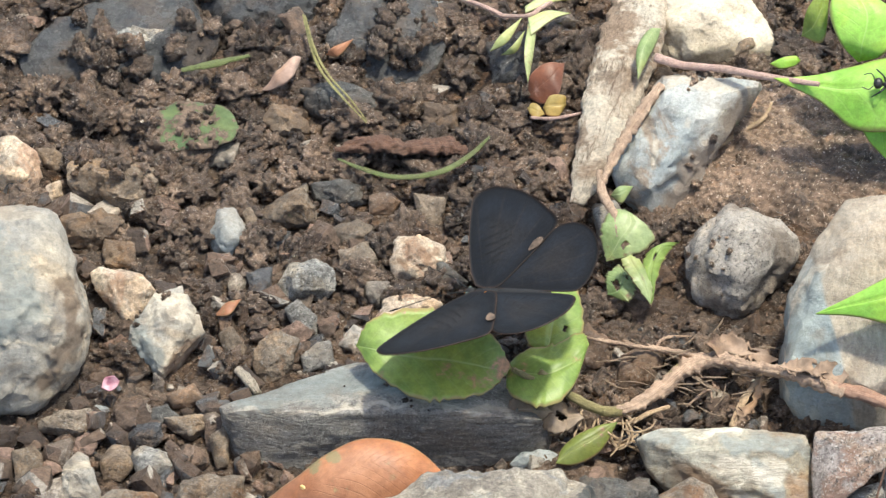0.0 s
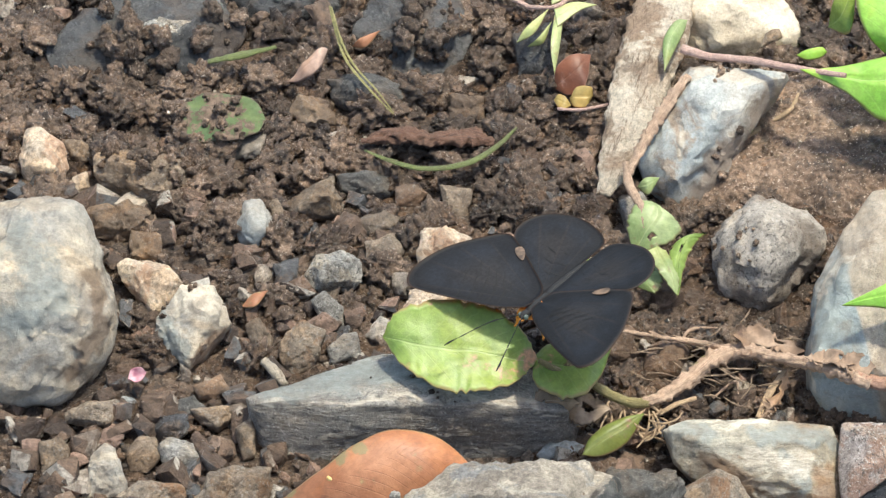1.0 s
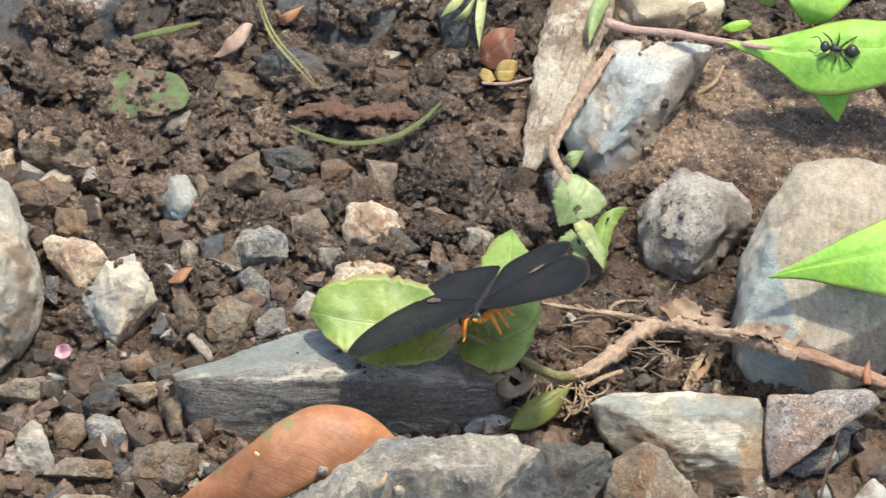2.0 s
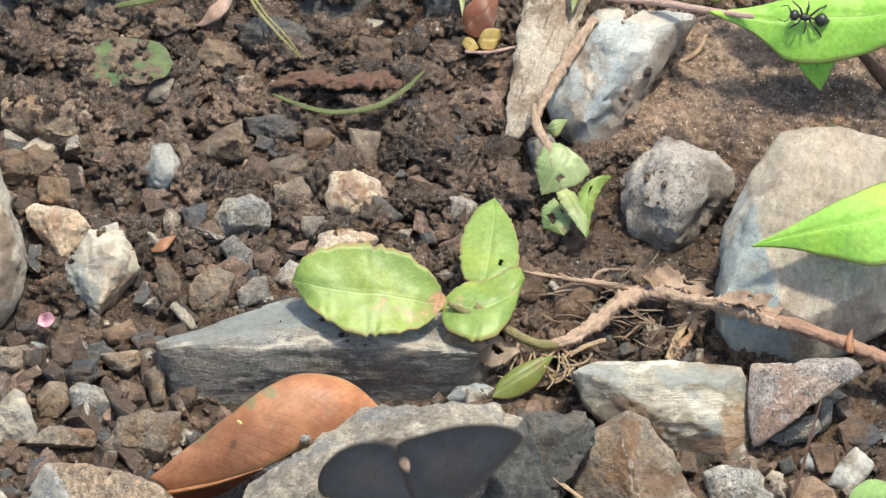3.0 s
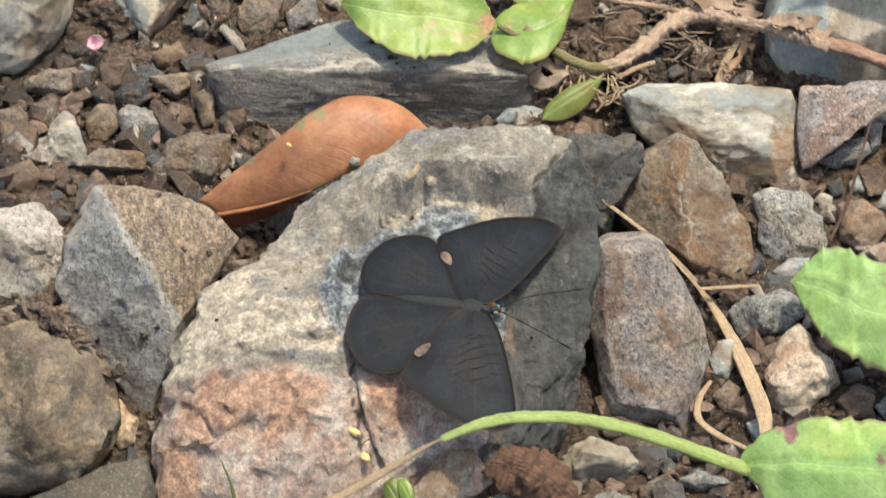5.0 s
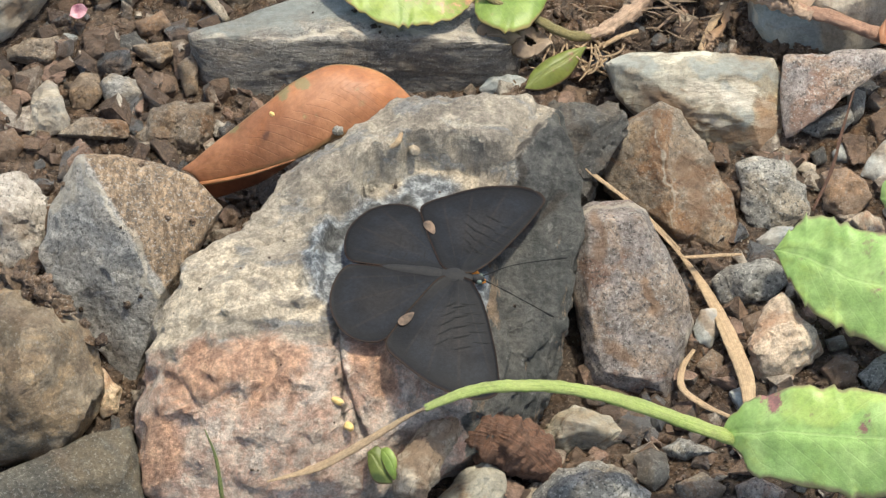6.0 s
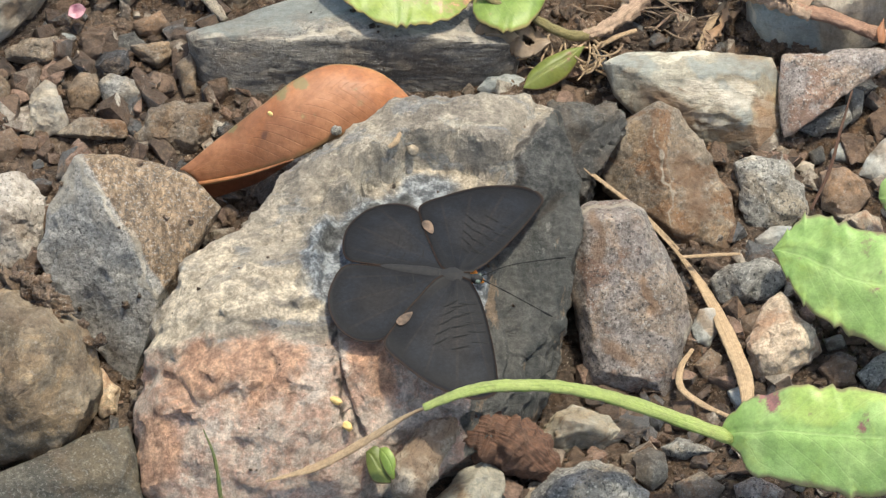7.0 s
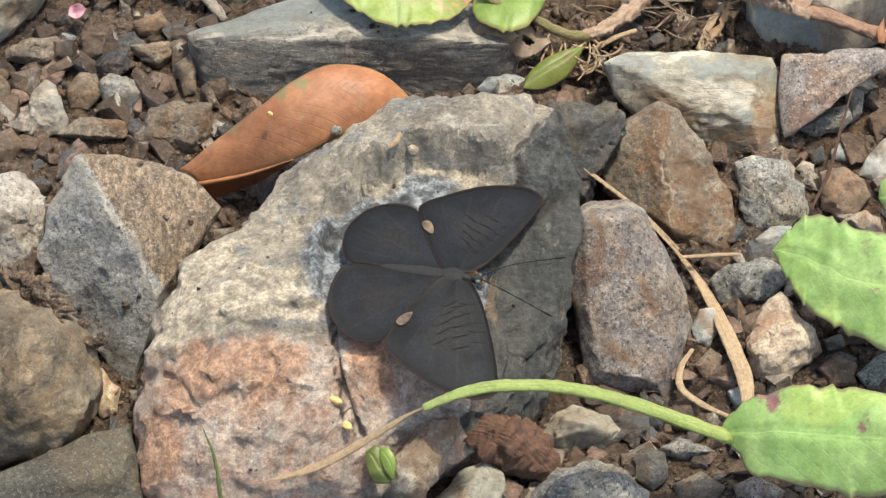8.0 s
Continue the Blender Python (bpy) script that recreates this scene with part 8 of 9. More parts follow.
stalk('root_hair', [(38.6, 52.6, 4.0), (39.9, 52.6, 3.2), (41.0, 51.5, 3.0)], [0.11, 0.19, 0.07], FIBRE, 'dry frayed fibre on the soil', 'root', knobs=0.2, sides=6, count=20)
stalk('root_hair', [(44.5, 58.3, 4.0), (46.6, 59.6, 3.3), (48.3, 58.2, 3.0)], [0.11, 0.19, 0.07], FIBRE, 'dry frayed fibre on the soil', 'root', knobs=0.2, sides=6, count=20)
stalk('root_hair', [(45.2, 59.8, 4.0), (47.1, 56.0, 5.0), (49.5, 55.1, 3.0)], [0.11, 0.19, 0.07], FIBRE, 'dry frayed fibre on the soil', 'root', knobs=0.2, sides=6, count=20)
stalk('root_hair', [(36.8, 48.2, 4.0), (38.4, 48.3, 3.9), (40.0, 48.3, 3.0)], [0.11, 0.19, 0.07], FIBRE, 'dry frayed fibre on the soil', 'root', knobs=0.2, sides=6, count=20)
stalk('root_hair', [(40.4, 47.8, 4.0), (42.7, 45.4, 4.8), (45.4, 46.1, 3.0)], [0.11, 0.19, 0.07], FIBRE, 'dry frayed fibre on the soil', 'root', knobs=0.2, sides=6, count=20)
stalk('root_hair', [(46.8, 50.6, 4.0), (49.6, 50.8, 4.5), (52.5, 52.5, 3.0)], [0.11, 0.19, 0.07], FIBRE, 'dry frayed fibre on the soil', 'root', knobs=0.2, sides=6, count=20)
stalk('root_hair', [(48.7, 59.6, 4.0), (49.6, 61.8, 3.1), (49.6, 63.6, 3.0)], [0.11, 0.19, 0.07], FIBRE, 'dry frayed fibre on the soil', 'root', knobs=0.2, sides=6, count=20)
stalk('root_hair', [(47.3, 60.6, 4.0), (49.1, 59.9, 5.3), (50.6, 60.4, 3.0)], [0.11, 0.19, 0.07], FIBRE, 'dry frayed fibre on the soil', 'root', knobs=0.2, sides=6, count=20)
stalk('root_hair', [(44.0, 66.1, 4.0), (45.1, 67.7, 4.0), (46.0, 70.4, 3.0)], [0.11, 0.19, 0.07], FIBRE, 'dry frayed fibre on the soil', 'root', knobs=0.2, sides=6, count=20)
stalk('root_hair', [(38.4, 62.7, 4.0), (39.7, 64.1, 3.6), (40.7, 66.3, 3.0)], [0.11, 0.19, 0.07], FIBRE, 'dry frayed fibre on the soil', 'root', knobs=0.2, sides=6, count=20)
stalk('root_hair', [(51.5, 60.7, 4.0), (53.1, 60.1, 3.1), (54.9, 60.8, 3.0)], [0.11, 0.19, 0.07], FIBRE, 'dry frayed fibre on the soil', 'root', knobs=0.2, sides=6, count=20)
stalk('root_hair', [(43.6, 47.5, 4.0), (45.2, 49.5, 4.7), (45.9, 54.2, 3.0)], [0.11, 0.19, 0.07], FIBRE, 'dry frayed fibre on the soil', 'root', knobs=0.2, sides=6, count=20)
stalk('root_hair', [(36.0, 52.5, 4.0), (38.4, 50.8, 5.3), (40.7, 51.5, 3.0)], [0.11, 0.19, 0.07], FIBRE, 'dry frayed fibre on the soil', 'root', knobs=0.2, sides=6, count=20)
pebble_ball('crumb', (-0.0304, 0.0134, 0.0215), (1.2, 0.8, 0.8), SEED, 'pale crumb on the dry leaf', 'crumb', seed=6)


# ---- ground ----
def ground_height(x, y):
    p = np.stack([x, y, np.zeros_like(x)], 1) * 1000
    h = 1.6 * fbm(p * 0.045, 3) + 1.1 * np.abs(fbm(p * 0.16 + 3, 3)) + 0.8 * fbm(p * 0.5 + 9, 3)
    far = np.hypot(x, y)
    return (h - 0.9) / 1000 + 0.02 * fbm(p * 0.0008, 3) * np.clip(far - 0.5, 0, 1)


def axis_steps(lo, hi, step, reach):
    inner = list(np.arange(lo, hi, step))
    outer, d = [], step
    at = inner[-1]
    while at < reach:
        d *= 1.22
        at += d
        outer.append(at)
    return np.array([lo + inner[-1] - q for q in reversed(outer)] + inner + outer)


def build_ground():
    xs, ys = axis_steps(-0.12, 0.12, 0.00075, 60), axis_steps(-0.09, 0.19, 0.00075, 60)
    X, Y = np.meshgrid(xs, ys)
    x, y = X.ravel(), Y.ravel()
    v = np.stack([x, y, ground_height(x, y)], 1)
    nx = len(xs)
    i = np.arange(len(ys) - 1)[:, None] * nx + np.arange(nx - 1)[None, :]
    f = np.stack([i, i + 1, i + 1 + nx, i + nx], -1).reshape(-1, 4)
    return tagged(new("ground", mesh_of("ground", v, f, GROUND)), "damp brown crumbly soil", "soil", kind="structure")


def build_bank():
    """A low smooth bank of drying earth between the stones."""
    xs, ys = np.linspace(0.034, 0.100, 170), np.linspace(0.092, 0.140, 130)
    X, Y = np.meshgrid(xs, ys)
    x, y = X.ravel(), Y.ravel()
    p = np.stack([x, y, np.zeros_like(x)], 1) * 1000
    rise = np.clip(1 - ((x - 0.066) / 0.032) ** 4 - ((y - 0.116) / 0.019) ** 4 + 0.35 * fbm(p * 0.12, 3), -0.6, 1)
    z = rise * 0.0045 + (1.3 * fbm(p * 0.14, 3) + 1.0 * np.abs(fbm(p * 0.4, 3)) + 0.5 * fbm(p * 0.9, 2)) / 1000 - 0.0005
    nx = len(xs)
    i = np.arange(len(ys) - 1)[:, None] * nx + np.arange(nx - 1)[None, :]
    f = np.stack([i, i + 1, i + 1 + nx, i + nx], -1).reshape(-1, 4)
    return tagged(new("soil_bank", mesh_of("soil_bank", np.stack([x, y, z], 1), f, BANK)), "smooth drying brown earth between stones", "soil", kind="structure")


def scatter(name, spots, variants, material, label, category, crisp=30):
    """Many small lumps in one mesh: spots are (x, y, size mm, squash, seed)."""
    r = np.random.RandomState(len(spots))
    V, Fc, base = [], [], 0
    hs = ground_height(np.array([s[0] for s in spots]), np.array([s[1] for s in spots]))
    for (x, y, size, squash, sd), h in zip(spots, hs):
        v, f = variants[sd % len(variants)]
        q = Euler(r.rand(3) * 6.28).to_matrix()
        p = v @ np.array(q).T * np.array((1, 1, squash)) * size / 2000
        V.append(p + (x, y, h + size * 0.00016))
        Fc.append(f + base)
        base += len(v)
    me = mesh_of(name, np.vstack(V), np.vstack(Fc), material)
    me.set_sharp_from_angle(angle=radians(crisp))
    return tagged(new(name, me), label, category, kind="stuff")


def earth_on(label, count, small, large, seed, west=-1.0, east=1.0, material=None, name="soil_crumbs"):
    """Crumbs of damp earth that lie on the stone with that label, in one mesh."""
    ob = next(o for o in bpy.data.objects if o.get("label") == label)
    spots = np.array([ob.matrix_world @ v.co for v in ob.data.vertices])
    ups = np.array([ob.matrix_world.to_3x3() @ v.normal for v in ob.data.vertices])
    r = np.random.RandomState(seed)
    lumpy = fbm(spots * 90 + seed, 3)
    can = np.flatnonzero((ups[:, 2] > 0.45) & (spots[:, 0] > west) & (spots[:, 0] < east) & (lumpy > -0.02) & (spots[:, 2] > -0.002))
    shapes = lumps(3, 12, 0.5, 0.6)
    V, Fc, base = [], [], 0
    for k in r.choice(can, count):
        v, f = shapes[r.randint(12)]
        size = small + (large - small) * r.rand() ** 2
        V.append(v @ np.array(Euler(r.rand(3) * 6.28).to_matrix()).T * size / 2000 + spots[k] + ups[k] * size * 0.00018)
        Fc.append(f + base)
        base += len(v)
    me = mesh_of(name, np.vstack(V), np.vstack(Fc), material or SOIL)
    return tagged(new(name, me), "crumbs of damp earth lying on a stone", "soil", kind="stuff")


def lumps(level, count, coarse, fine):
    v, f = BALLS[level]
    made = []
    for k in range(count):
        d = 1 + coarse * fbm(v * 1.1 + k * 5.3, 2) + fine * fbm(v * 2.7 + k * 3.9, 3) + 0.22 * np.abs(fbm(v * 7.0 + k, 2))
        made.append((v * d[:, None] * np.array((1.0, 0.7 + 0.3 * ((k * 7) % 5) / 5, 0.75)), f))
    return made


def chips(level, count):
    """Angular grains: jittered blocks and wedges with crisp edges; higher levels are rougher."""
    r = np.random.RandomState(3 + level)
    made = []
    for k in range(count):
        corners = np.array([(a, b, c) for a in (-1, 1) for b in (-1, 1) for c in (-1, 1)]) * (0.78, 0.62 + 0.2 * r.rand(), 0.34 + 0.3 * r.rand())
        corners = corners * r.uniform(0.45, 1.15, (8, 3)) + r.normal(scale=0.07, size=(8, 3))
        bm = bmesh.new()
        for q in np.vstack([corners, r.normal(scale=0.42, size=(3, 3)) * (1.2, 1, 0.8)]):
            bm.verts.new(q)
        hull = bmesh.ops.convex_hull(bm, input=bm.verts)
        bmesh.ops.delete(bm, geom=list({q for q in hull["geom_interior"] + hull["geom_unused"] if isinstance(q, bmesh.types.BMVert)}), context="VERTS")
        if level > 1:
            bmesh.ops.bevel(bm, geom=bm.edges[:], offset=0.045, segments=1, affect="EDGES")
            bmesh.ops.triangulate(bm, faces=bm.faces[:])
        if level > 2:
            for cut in (0.25, 0.16):
                bmesh.ops.subdivide_edges(bm, edges=[e for e in bm.edges if e.calc_length() > cut], cuts=2 if cut > 0.2 else 1, use_grid_fill=True)
                bmesh.ops.triangulate(bm, faces=bm.faces[:])
        bm.verts.index_update()
        v = np.array([q.co for q in bm.verts])
        f = np.array([[q.index for q in face.verts] for face in bm.faces])
        bm.free()
        dent = 0.16 * fbm(v * 1.6 + k, 3) - 0.10 * np.abs(fbm(v * 3.3 + 2 * k, 3)) + 0.05 * fbm(v * 8.0 + k, 2)
        made.append((v * (1 + dent)[:, None], f))
    return made


def clear(x, y):
    return all(((x - a) / max(rx, 0.001)) ** 2 + ((y - b) / max(ry, 0.001)) ** 2 > 1 for a, b, rx, ry in FOOT)


def stony(x, y):
    """How stony the soil is: towards the south it is gravel, to the north mud."""
    return 1.0 / (1.0 + math.exp((y - 0.045 - 0.9 * min(0.045, max(0.0, -x))) / 0.012))


def build_litter():
    r = random.Random(11)
    clods, grains, crumbs = [], [], []
    stones = []
    for _ in range(900):
        x, y = r.uniform(-0.115, 0.115), r.uniform(-0.06, 0.17)
        if clear(x, y) and not (x > 0.035 and 0.07 < y < 0.13) and len(stones) < 290:
            stones.append((x, y, 3.5 + (7.5 if x < 0 else 5.0) * r.random() ** 1.4, 0.75, r.randrange(24)))
    for _ in range(6500):
        x, y = r.uniform(-0.115, 0.115), r.uniform(-0.08, 0.18)
        s = stony(x, y)
        if not clear(x, y):
            continue
        smooth = x > 0.035 and 0.07 < y < 0.13
        if r.random() < s:
            if len(grains) < 1000:
                grains.append((x, y, 1.8 + 6.5 * r.random() ** 1.9, 0.8, r.randrange(24)))
        elif len(clods) < 1500 and not (smooth and r.random() < 0.55):
            clods.append((x, y, 2.4 + 6.5 * r.random() ** 2.0, 0.75, r.randrange(20)))
    for _ in range(14000):
        x, y = r.uniform(-0.115, 0.115), r.uniform(-0.08, 0.18)
        if clear(x, y):
            crumbs.append((x, y, 0.7 + 1.3 * r.random() ** 2, 0.8, r.randrange(20)))
    big = [q for q in clods if q[2] > 4.6]
    scatter("soil_clods", big, lumps(4, 20, 0.5, 0.7), SOIL, "large crumbly damp brown soil clods", "soil", 120)
    scatter("soil_clods", [q for q in clods if q[2] <= 4.6], lumps(3, 20, 0.5, 0.6), SOIL, "crumbly damp brown soil clods", "soil", 120)
    kinds = [mesh_of("stone_fragment", v * 0.003, f, FRAGMENT) for v, f in chips(3, 24)]
    for me in kinds:
        me.set_sharp_from_angle(angle=radians(30))
    tall = ground_height(np.array([q[0] for q in stones]), np.array([q[1] for q in stones]))
    for (x, y, size, squash, sd), h in zip(stones[:290], tall):
        ob = new("stone_fragment", kinds[sd])
        ob.scale = (size / 6, size / 6 * (0.6 + 0.4 * r.random()), size * squash / 6)
        ob.location, ob.rotation_euler = (x, y, h + size * 0.00014), (r.uniform(-0.5, 0.5), r.uniform(-0.5, 0.5), r.uniform(0, 6.28))
        tagged(ob, "angular stone fragment coated in brown mud", "stone", "muddy fragments in the soil")
    more = []
    for _ in range(2600):
        x, y = r.uniform(-0.10, 0.10), r.uniform(-0.07, 0.16)
        keep = 0.95 if x < -0.02 and y < 0.10 else 0.55 if y < 0.09 else 0.3
        if clear(x, y) and r.random() < keep and not (x > 0.035 and 0.09 < y < 0.14) and len(more) < 620:
            more.append((x, y, 3.2 + 5.0 * r.random() ** 1.5, 0.75, r.randrange(24)))
    scatter("gravel", more, chips(3, 24), GRIT, "broken muddy gravel bedded in damp soil", "gravel")
    scatter("gravel", [q for q in grains if q[2] > 3], chips(2, 24), GRIT, "muddy angular gravel on damp soil", "gravel")
    scatter("gravel", [q for q in grains if q[2] <= 3], chips(2, 24), GRIT, "muddy angular gravel on damp soil", "gravel")
    scatter("soil_crumbs", crumbs[:4200], lumps(2, 20, 0.5, 0.5), SOIL, "fine loose crumbs of brown soil", "soil", 120)
    scatter("grit", crumbs[4200:8200], chips(1, 24), GRIT, "fine pale and brown grit", "grit")



# ---- the butterfly ----
FORE = [(2.4, 0.9), (5.2, 5.0), (8.4, 12.5), (10.6, 19.3), (10.9, 22.0), (9.0, 23.7), (5.6, 24.0), (0.0, 22.6), (-5.5, 19.4), (-9.5, 16.0), (-8.6, 12.0), (-6.0, 6.5), (-3.0, 1.2), (0.0, 0.4)]
HIND = [(-1.0, 0.5), (-4.5, 6.0), (-7.6, 11.5), (-10.5, 15.2), (-14.5, 15.6), (-18.2, 13.4), (-20.6, 9.0), (-20.8, 4.5), (-19.4, 1.0), (-16.0, 0.25), (-8.0, 0.25)]
FORE_DASHES = [(x * k + 0.4, y * k + 0.5, 3.1 - 0.2 * j, 172 - 16 * j) for k in (0.27, 0.36, 0.45, 0.54, 0.64) for j, (x, y) in enumerate(((9.5, 19.5), (4.6, 22.0), (-1.0, 21.0)))]
HIND_DASHES = [(x * k - 1.2, y * k + 0.4, 2.1, 120 - 24 * j) for k in (0.32, 0.46, 0.60) for j, (x, y) in enumerate(((-12, 15.5), (-17, 10.5), (-19, 5.0)))]


def build_butterfly():
    b = empty("butterfly", "slate-black butterfly with orange underside and legs, wings spread", "butterfly", (0, 0, 0.02))
    thorax = child("thorax", tapered("thorax", 6.0, (1.4, 3.0, 3.8, 3.6, 2.6), FUR, 0.5, (2.8, 0, -0.75)), b)
    child("breast", tapered("breast", 5.6, (0.8, 2.6, 3.2, 2.8, 1.2), ORANGE, 0.85, (2.6, 0, -2.0)), thorax, "furry orange breast")
    abdomen = child("abdomen", tapered("abdomen", 11.0, (2.4, 2.6, 2.3, 2.0, 1.5, 0.5), FUR, 0.6, (-2.8, 0, -0.75)), b)
    child("belly", tapered("belly", 9.6, (0.9, 1.5, 1.5, 1.2, 0.9, 0.2), ORANGE, 0.7, (-3.2, 0, -1.15)), abdomen, "orange belly")
    head = child("head", tapered("head", 1.9, (0.7, 1.6, 1.8, 1.3), FUR, 1.0, (4.4, 0, -0.6)), b)
    child("face", tapered("face", 1.0, (0.5, 1.0, 0.9), ORANGE, 1.0, (4.7, 0, -0.9)), head, "orange face")
    for s in (1, -1):
        v, f = BALLS[3]
        child("eye", mesh_of("eye", (v * (0.5, 0.42, 0.5) + (3.7, 0.72 * s, -0.5)) / 1000, f, EYE), head)
        antenna = child("antenna", stalk_mesh("antenna", [(4.2, 0.4 * s, 0), (9.0, 3.0 * s, 0.8), (16.5, 6.2 * s, 0.4)], [0.10, 0.10, 0.09], WINGMARK, knobs=0.3, sides=6), b)
        child("club", stalk_mesh("club", [(15.6, 5.85 * s, 0.45), (16.6, 6.25 * s, 0.4), (17.6, 6.6 * s, 0.3)], [0.1, 0.2, 0.08], WINGMARK, knobs=0.1, sides=6, count=10), antenna)
        for k, (x, out, ahead) in enumerate(((1.4, 3.2, 1.8), (0.2, 4.0, 0.6), (-1.4, 3.8, -2.6))):
            leg = child("leg", stalk_mesh("leg", [(x, 0.7 * s, -1.4), (x + ahead * 0.4, out * 0.7 * s, -1.3), (x + ahead * 0.75, out * 0.95 * s, -3.2)], [0.55, 0.46, 0.34], ORANGE, knobs=0.06, sides=7, count=14), b)
            child("foot", stalk_mesh("foot", [(x + ahead * 0.75, out * 0.95 * s, -3.2), (x + ahead * 0.9, out * 1.05 * s, -4.4), (x + ahead * 1.2, out * 1.15 * s, -4.9)], [0.33, 0.24, 0.16], ORANGE, knobs=0.06, sides=7, count=12), leg)
        fore = child("forewing", wing_mesh("forewing", FORE, np.array((0.5, 11.0)), s), b)
        for dash in FORE_DASHES:
            child("mark", dash_mesh("mark", [dash], s), fore)
        spot_v, spot_f = BALLS[3]
        spot = spot_v * np.c_[0.85 + 0.3 * spot_v[:, 1], 1.75 + 0 * spot_v[:, 1], 0.04 + 0 * spot_v[:, 1]]
        turn = radians(35)
        spot = np.c_[spot[:, 0] * math.cos(turn) - spot[:, 1] * math.sin(turn), spot[:, 0] * math.sin(turn) + spot[:, 1] * math.cos(turn), spot[:, 2]]
        child("wing_spot", mesh_of("wing_spot", (spot * (1, s, 1) + (-7.0, 10.4 * s, -0.1)) / 1000, spot_f, WINGSPOT), fore, "buff oval spot")
        hind = child("hindwing", wing_mesh("hindwing", HIND, np.array((-12.0, 7.0)), s), b)
        for dash in HIND_DASHES:
            child("mark", dash_mesh("mark", [dash], s), hind)
    return b


# ---- the ant ----
def build_ant():
    a = empty("ant", "black ant standing on a glossy green leaf", "ant", (0, 0, 0.03))
    child("head", tapered("head", 1.8, (0.9, 2.0, 2.2, 1.9, 0.7), ANTBLACK, 0.85, (3.6, 0, 1.2)), a)
    child("thorax", tapered("thorax", 2.4, (0.6, 1.5, 1.3, 1.1, 0.5), ANTBLACK, 1.0, (1.8, 0, 1.2)), a)
    child("waist", tapered("waist", 0.8, (0.25, 0.5, 0.25), ANTBLACK, 1.3, (-0.5, 0, 1.1)), a)
    child("gaster", tapered("gaster", 2.9, (0.5, 2.1, 2.7, 2.6, 1.7, 0.4), ANTBLACK, 0.95, (-1.1, 0, 1.2)), a)
    for s in (1, -1):
        child("antenna", stalk_mesh("antenna", [(3.4, 0.4 * s, 1.3), (4.4, 1.5 * s, 1.7), (5.6, 1.2 * s, 0.9)], [0.1, 0.09, 0.08], ANTBLACK, sides=6, count=16), a)
        for x, out, ahead in ((1.2, 2.7, 2.2), (0.5, 3.1, -0.2), (-0.2, 3.2, -3.2)):
            child("leg", stalk_mesh("leg", [(x, 0.3 * s, 1.0), (x + ahead * 0.4, out * 0.55 * s, 1.9), (x + ahead * 0.8, out * 0.85 * s, 0.7), (x + ahead, out * s, 0.0)], [0.22, 0.2, 0.15, 0.1], ANTBLACK, sides=6, count=18), a)
    return a


butterfly = build_butterfly()
ant = build_ant()
build_ground()
build_bank()
build_litter()
earth_on('dark grey wet slate half buried in mud', 46, 1.2, 5.5, 1)
earth_on('wet grey slate with soil on it', 44, 1.2, 5.0, 2)
earth_on('dark slate stone at the top of the bank', 26, 1.2, 4.5, 3)
earth_on('broad mud-covered tan stone', 40, 0.8, 3.6, 4)
earth_on('dark crumbly mud crust on a boulder', 130, 0.9, 3.4, 5)
earth_on('pale blue-grey stone lying along the rotten wood', 26, 0.6, 2.4, 6, west=0.040, material=BANK)
earth_on('domed grey stone bedded in soil', 14, 0.5, 1.4, 7, east=0.047, material=BANK)
earth_on('dark grey slate slab with a pale lit upper face', 16, 0.4, 1.3, 8)
earth_on('large rounded grey boulder with rust-pink and cream patches', 40, 0.3, 0.9, 9)
earth_on('green leaf plastered with mud', 34, 0.8, 3.0, 10)
earth_on('cream-white angular stone with a broken edge', 10, 0.4, 1.4, 11)
earth_on('wedge of grey stone with a brown split face', 9, 0.3, 1.4, 12)


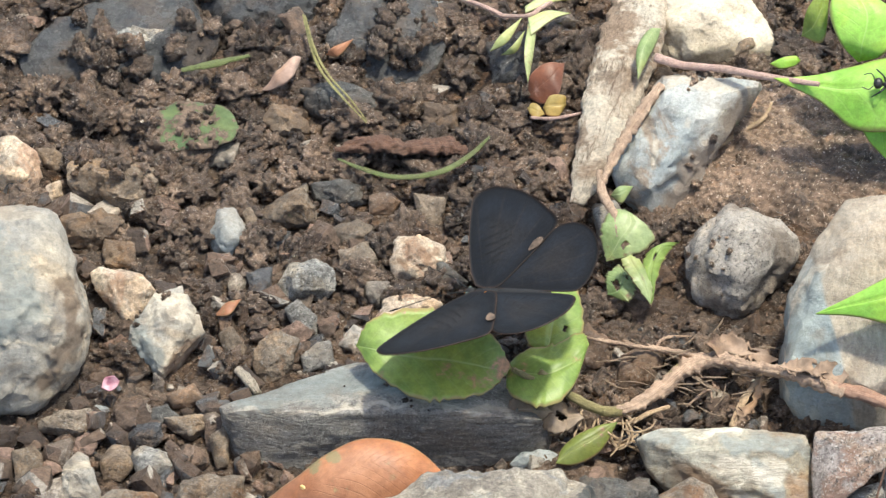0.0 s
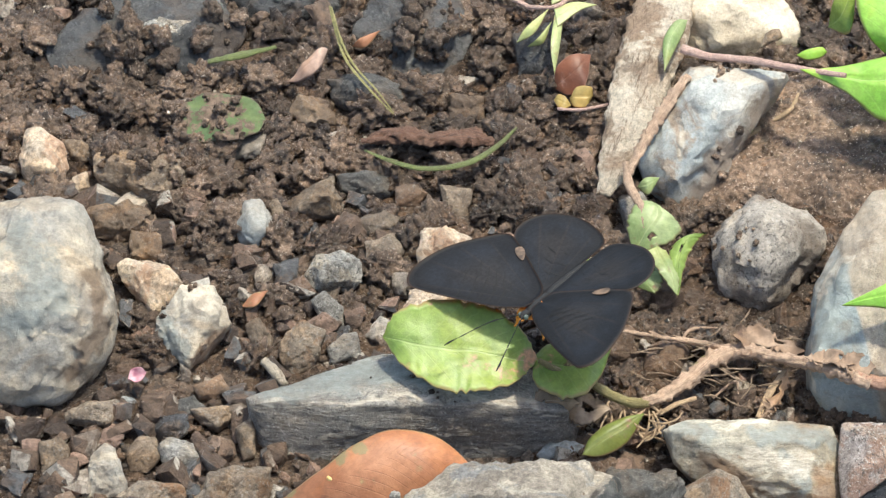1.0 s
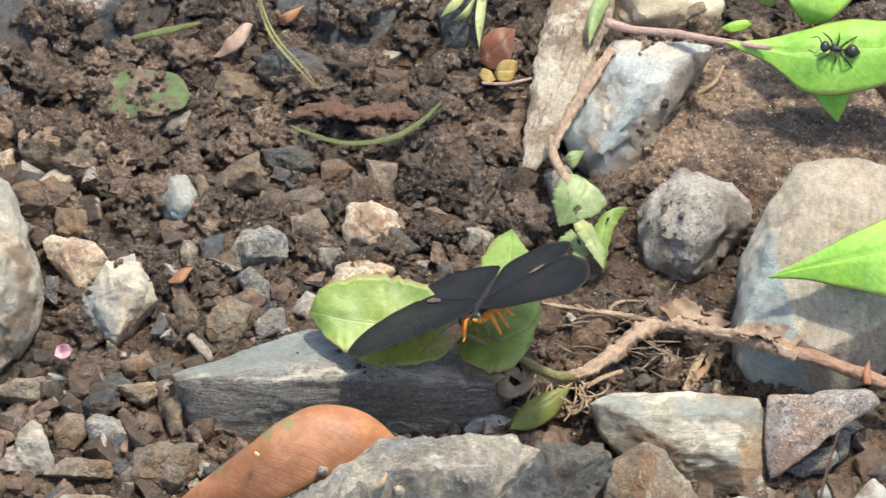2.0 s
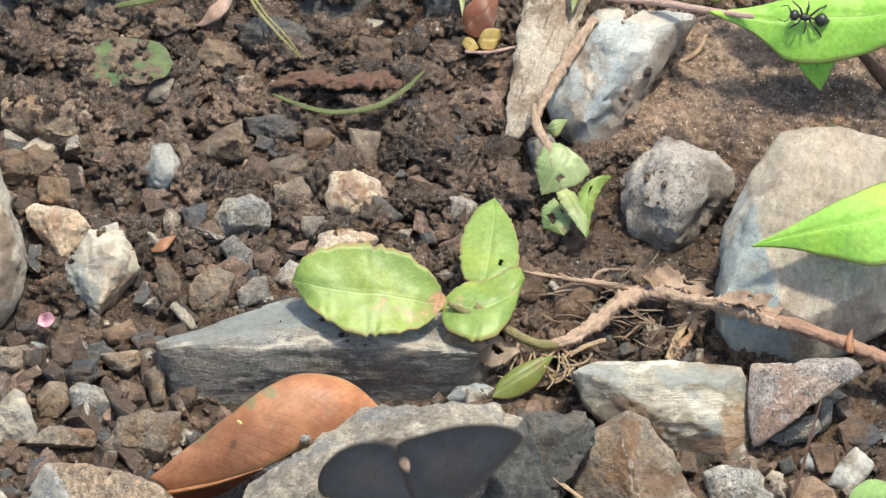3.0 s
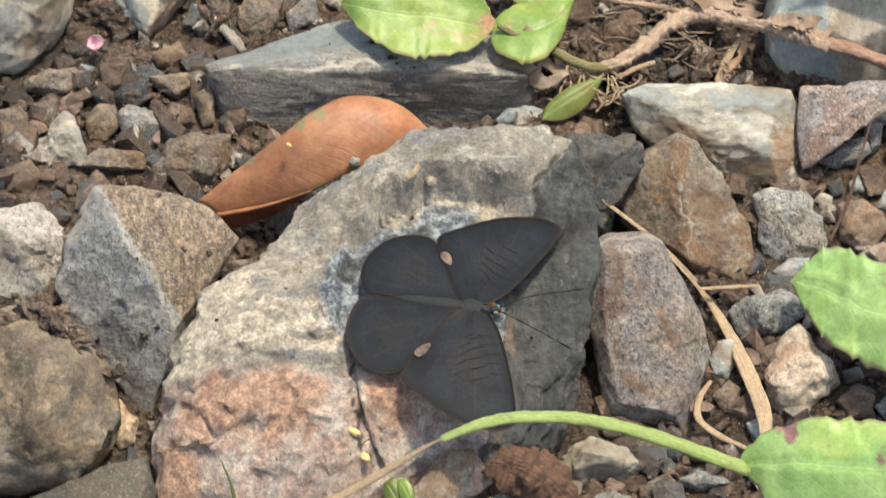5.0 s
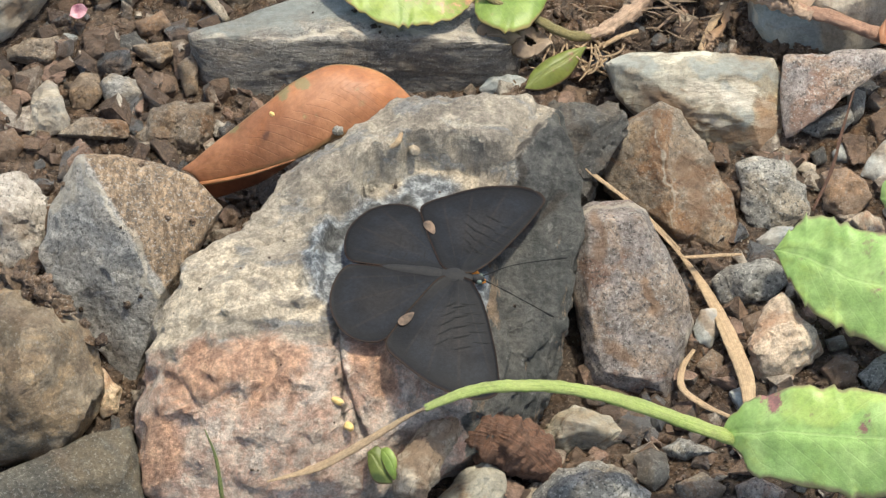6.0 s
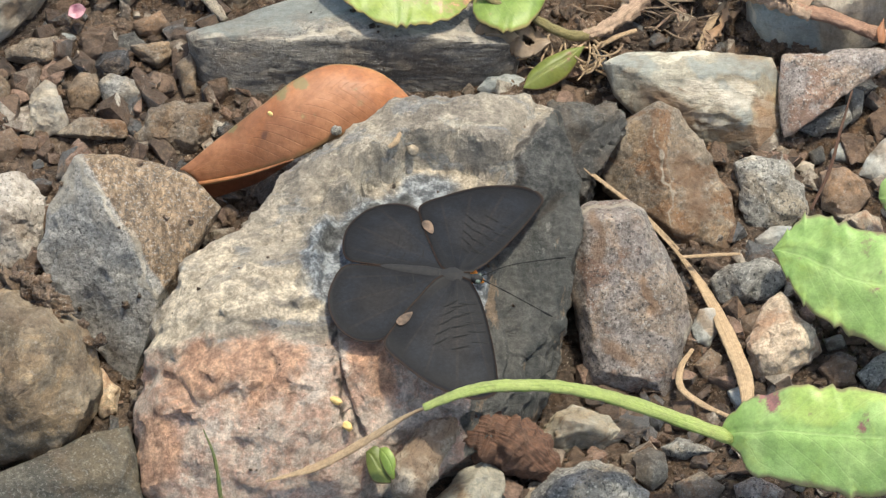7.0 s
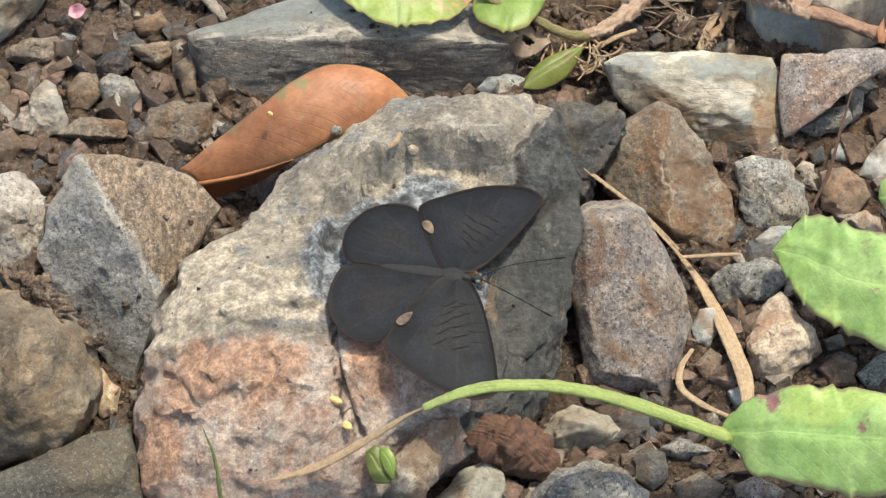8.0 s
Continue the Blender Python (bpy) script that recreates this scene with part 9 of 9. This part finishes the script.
# ---- what moves ----
PERCH = (0.0024, -0.0292, 0.0305, -2.0, -1.5, -11.0)
FLIGHT = [
    (0.0, 0.0015, 0.0590, 0.0230, 1.9, 23.8, 156.8, 14.0, 14.0),
    (0.2, 0.0020, 0.0618, 0.0230, -7.9, 11.0, 158.0, 28.4, 28.4),
    (0.5, 0.0016, 0.0568, 0.0230, -4.1, 7.0, 194.8, 12.6, 12.6),
    (0.7, 0.0044, 0.0526, 0.0230, 10.8, 14.4, 227.3, 15.3, 15.3),
    (1.0, 0.0060, 0.0522, 0.0250, 13.7, 2.9, 227.9, 10.2, 10.2),
    (1.2, 0.0079, 0.0500, 0.0275, 22.0, -20.0, 247.5, 33.0, 22.0),
    (1.3, 0.0095, 0.0528, 0.0275, 15.2, -32.5, 253.4, 30.0, 3.4),
    (1.5, 0.0074, 0.0558, 0.0275, 12.7, -41.3, 273.9, 3.0, 7.0),
    (1.6, 0.0062, 0.0504, 0.0275, 16.0, -46.0, 265.0, 25.0, 9.0),
    (1.7, 0.0080, 0.0480, 0.0275, 21.0, -43.0, 263.5, 21.0, 8.0),
    (1.8, 0.0075, 0.0494, 0.0275, 20.5, -32.1, 261.5, 13.9, 4.8),
    (2.0, 0.0088, 0.0430, 0.0275, 23.3, -22.7, 255.6, 11.9, -0.6),
    (2.2, 0.0090, 0.0408, 0.0275, 31.0, -16.0, 237.0, -7.0, -8.0),
    (2.45, 0.0140, 0.0360, 0.0420, 10.0, -15.0, 285.0, 55.0, 55.0),
    (2.6, 0.0120, 0.0200, 0.0560, 5.0, -5.0, 310.0, -20.0, -20.0),
    (2.75, 0.0080, 0.0000, 0.0600, 0.0, 0.0, 330.0, 50.0, 50.0),
    (2.95, 0.0040, -0.0200, 0.0500, -2.0, -4.0, 345.0, -5.0, -5.0),
    (3.2, *PERCH[:5], 349.0, -5.0, -5.0),
    (8.0, *PERCH[:5], 349.0, -5.0, -5.0),
]
ANT_AT = [(0.0, 0.0779), (1.5, 0.0777), (2.0, 0.0771), (2.2, 0.0762), (3.3, 0.0745), (8.0, 0.0743)]


def motions():
    walk(butterfly, [(t, pose(x, y, z, rx, ry, rz)) for t, x, y, z, rx, ry, rz, left, right in FLIGHT])
    for part_of in butterfly.children:
        if "wing" in part_of.name:
            side = 1 if part_of.data.vertices[40].co.y > 0 else -1
            low = -0.00012 if "hind" in part_of.name else 0.0
            walk(part_of, [(r[0], pose(0, -0.0001 * side, low, (r[7] if side > 0 else -r[8]), 0, 0)) for r in FLIGHT])
    walk(ant, [(t, pose(x, 0.1116, 0.0226, -40, -10, 176)) for t, x in ANT_AT])


motions()
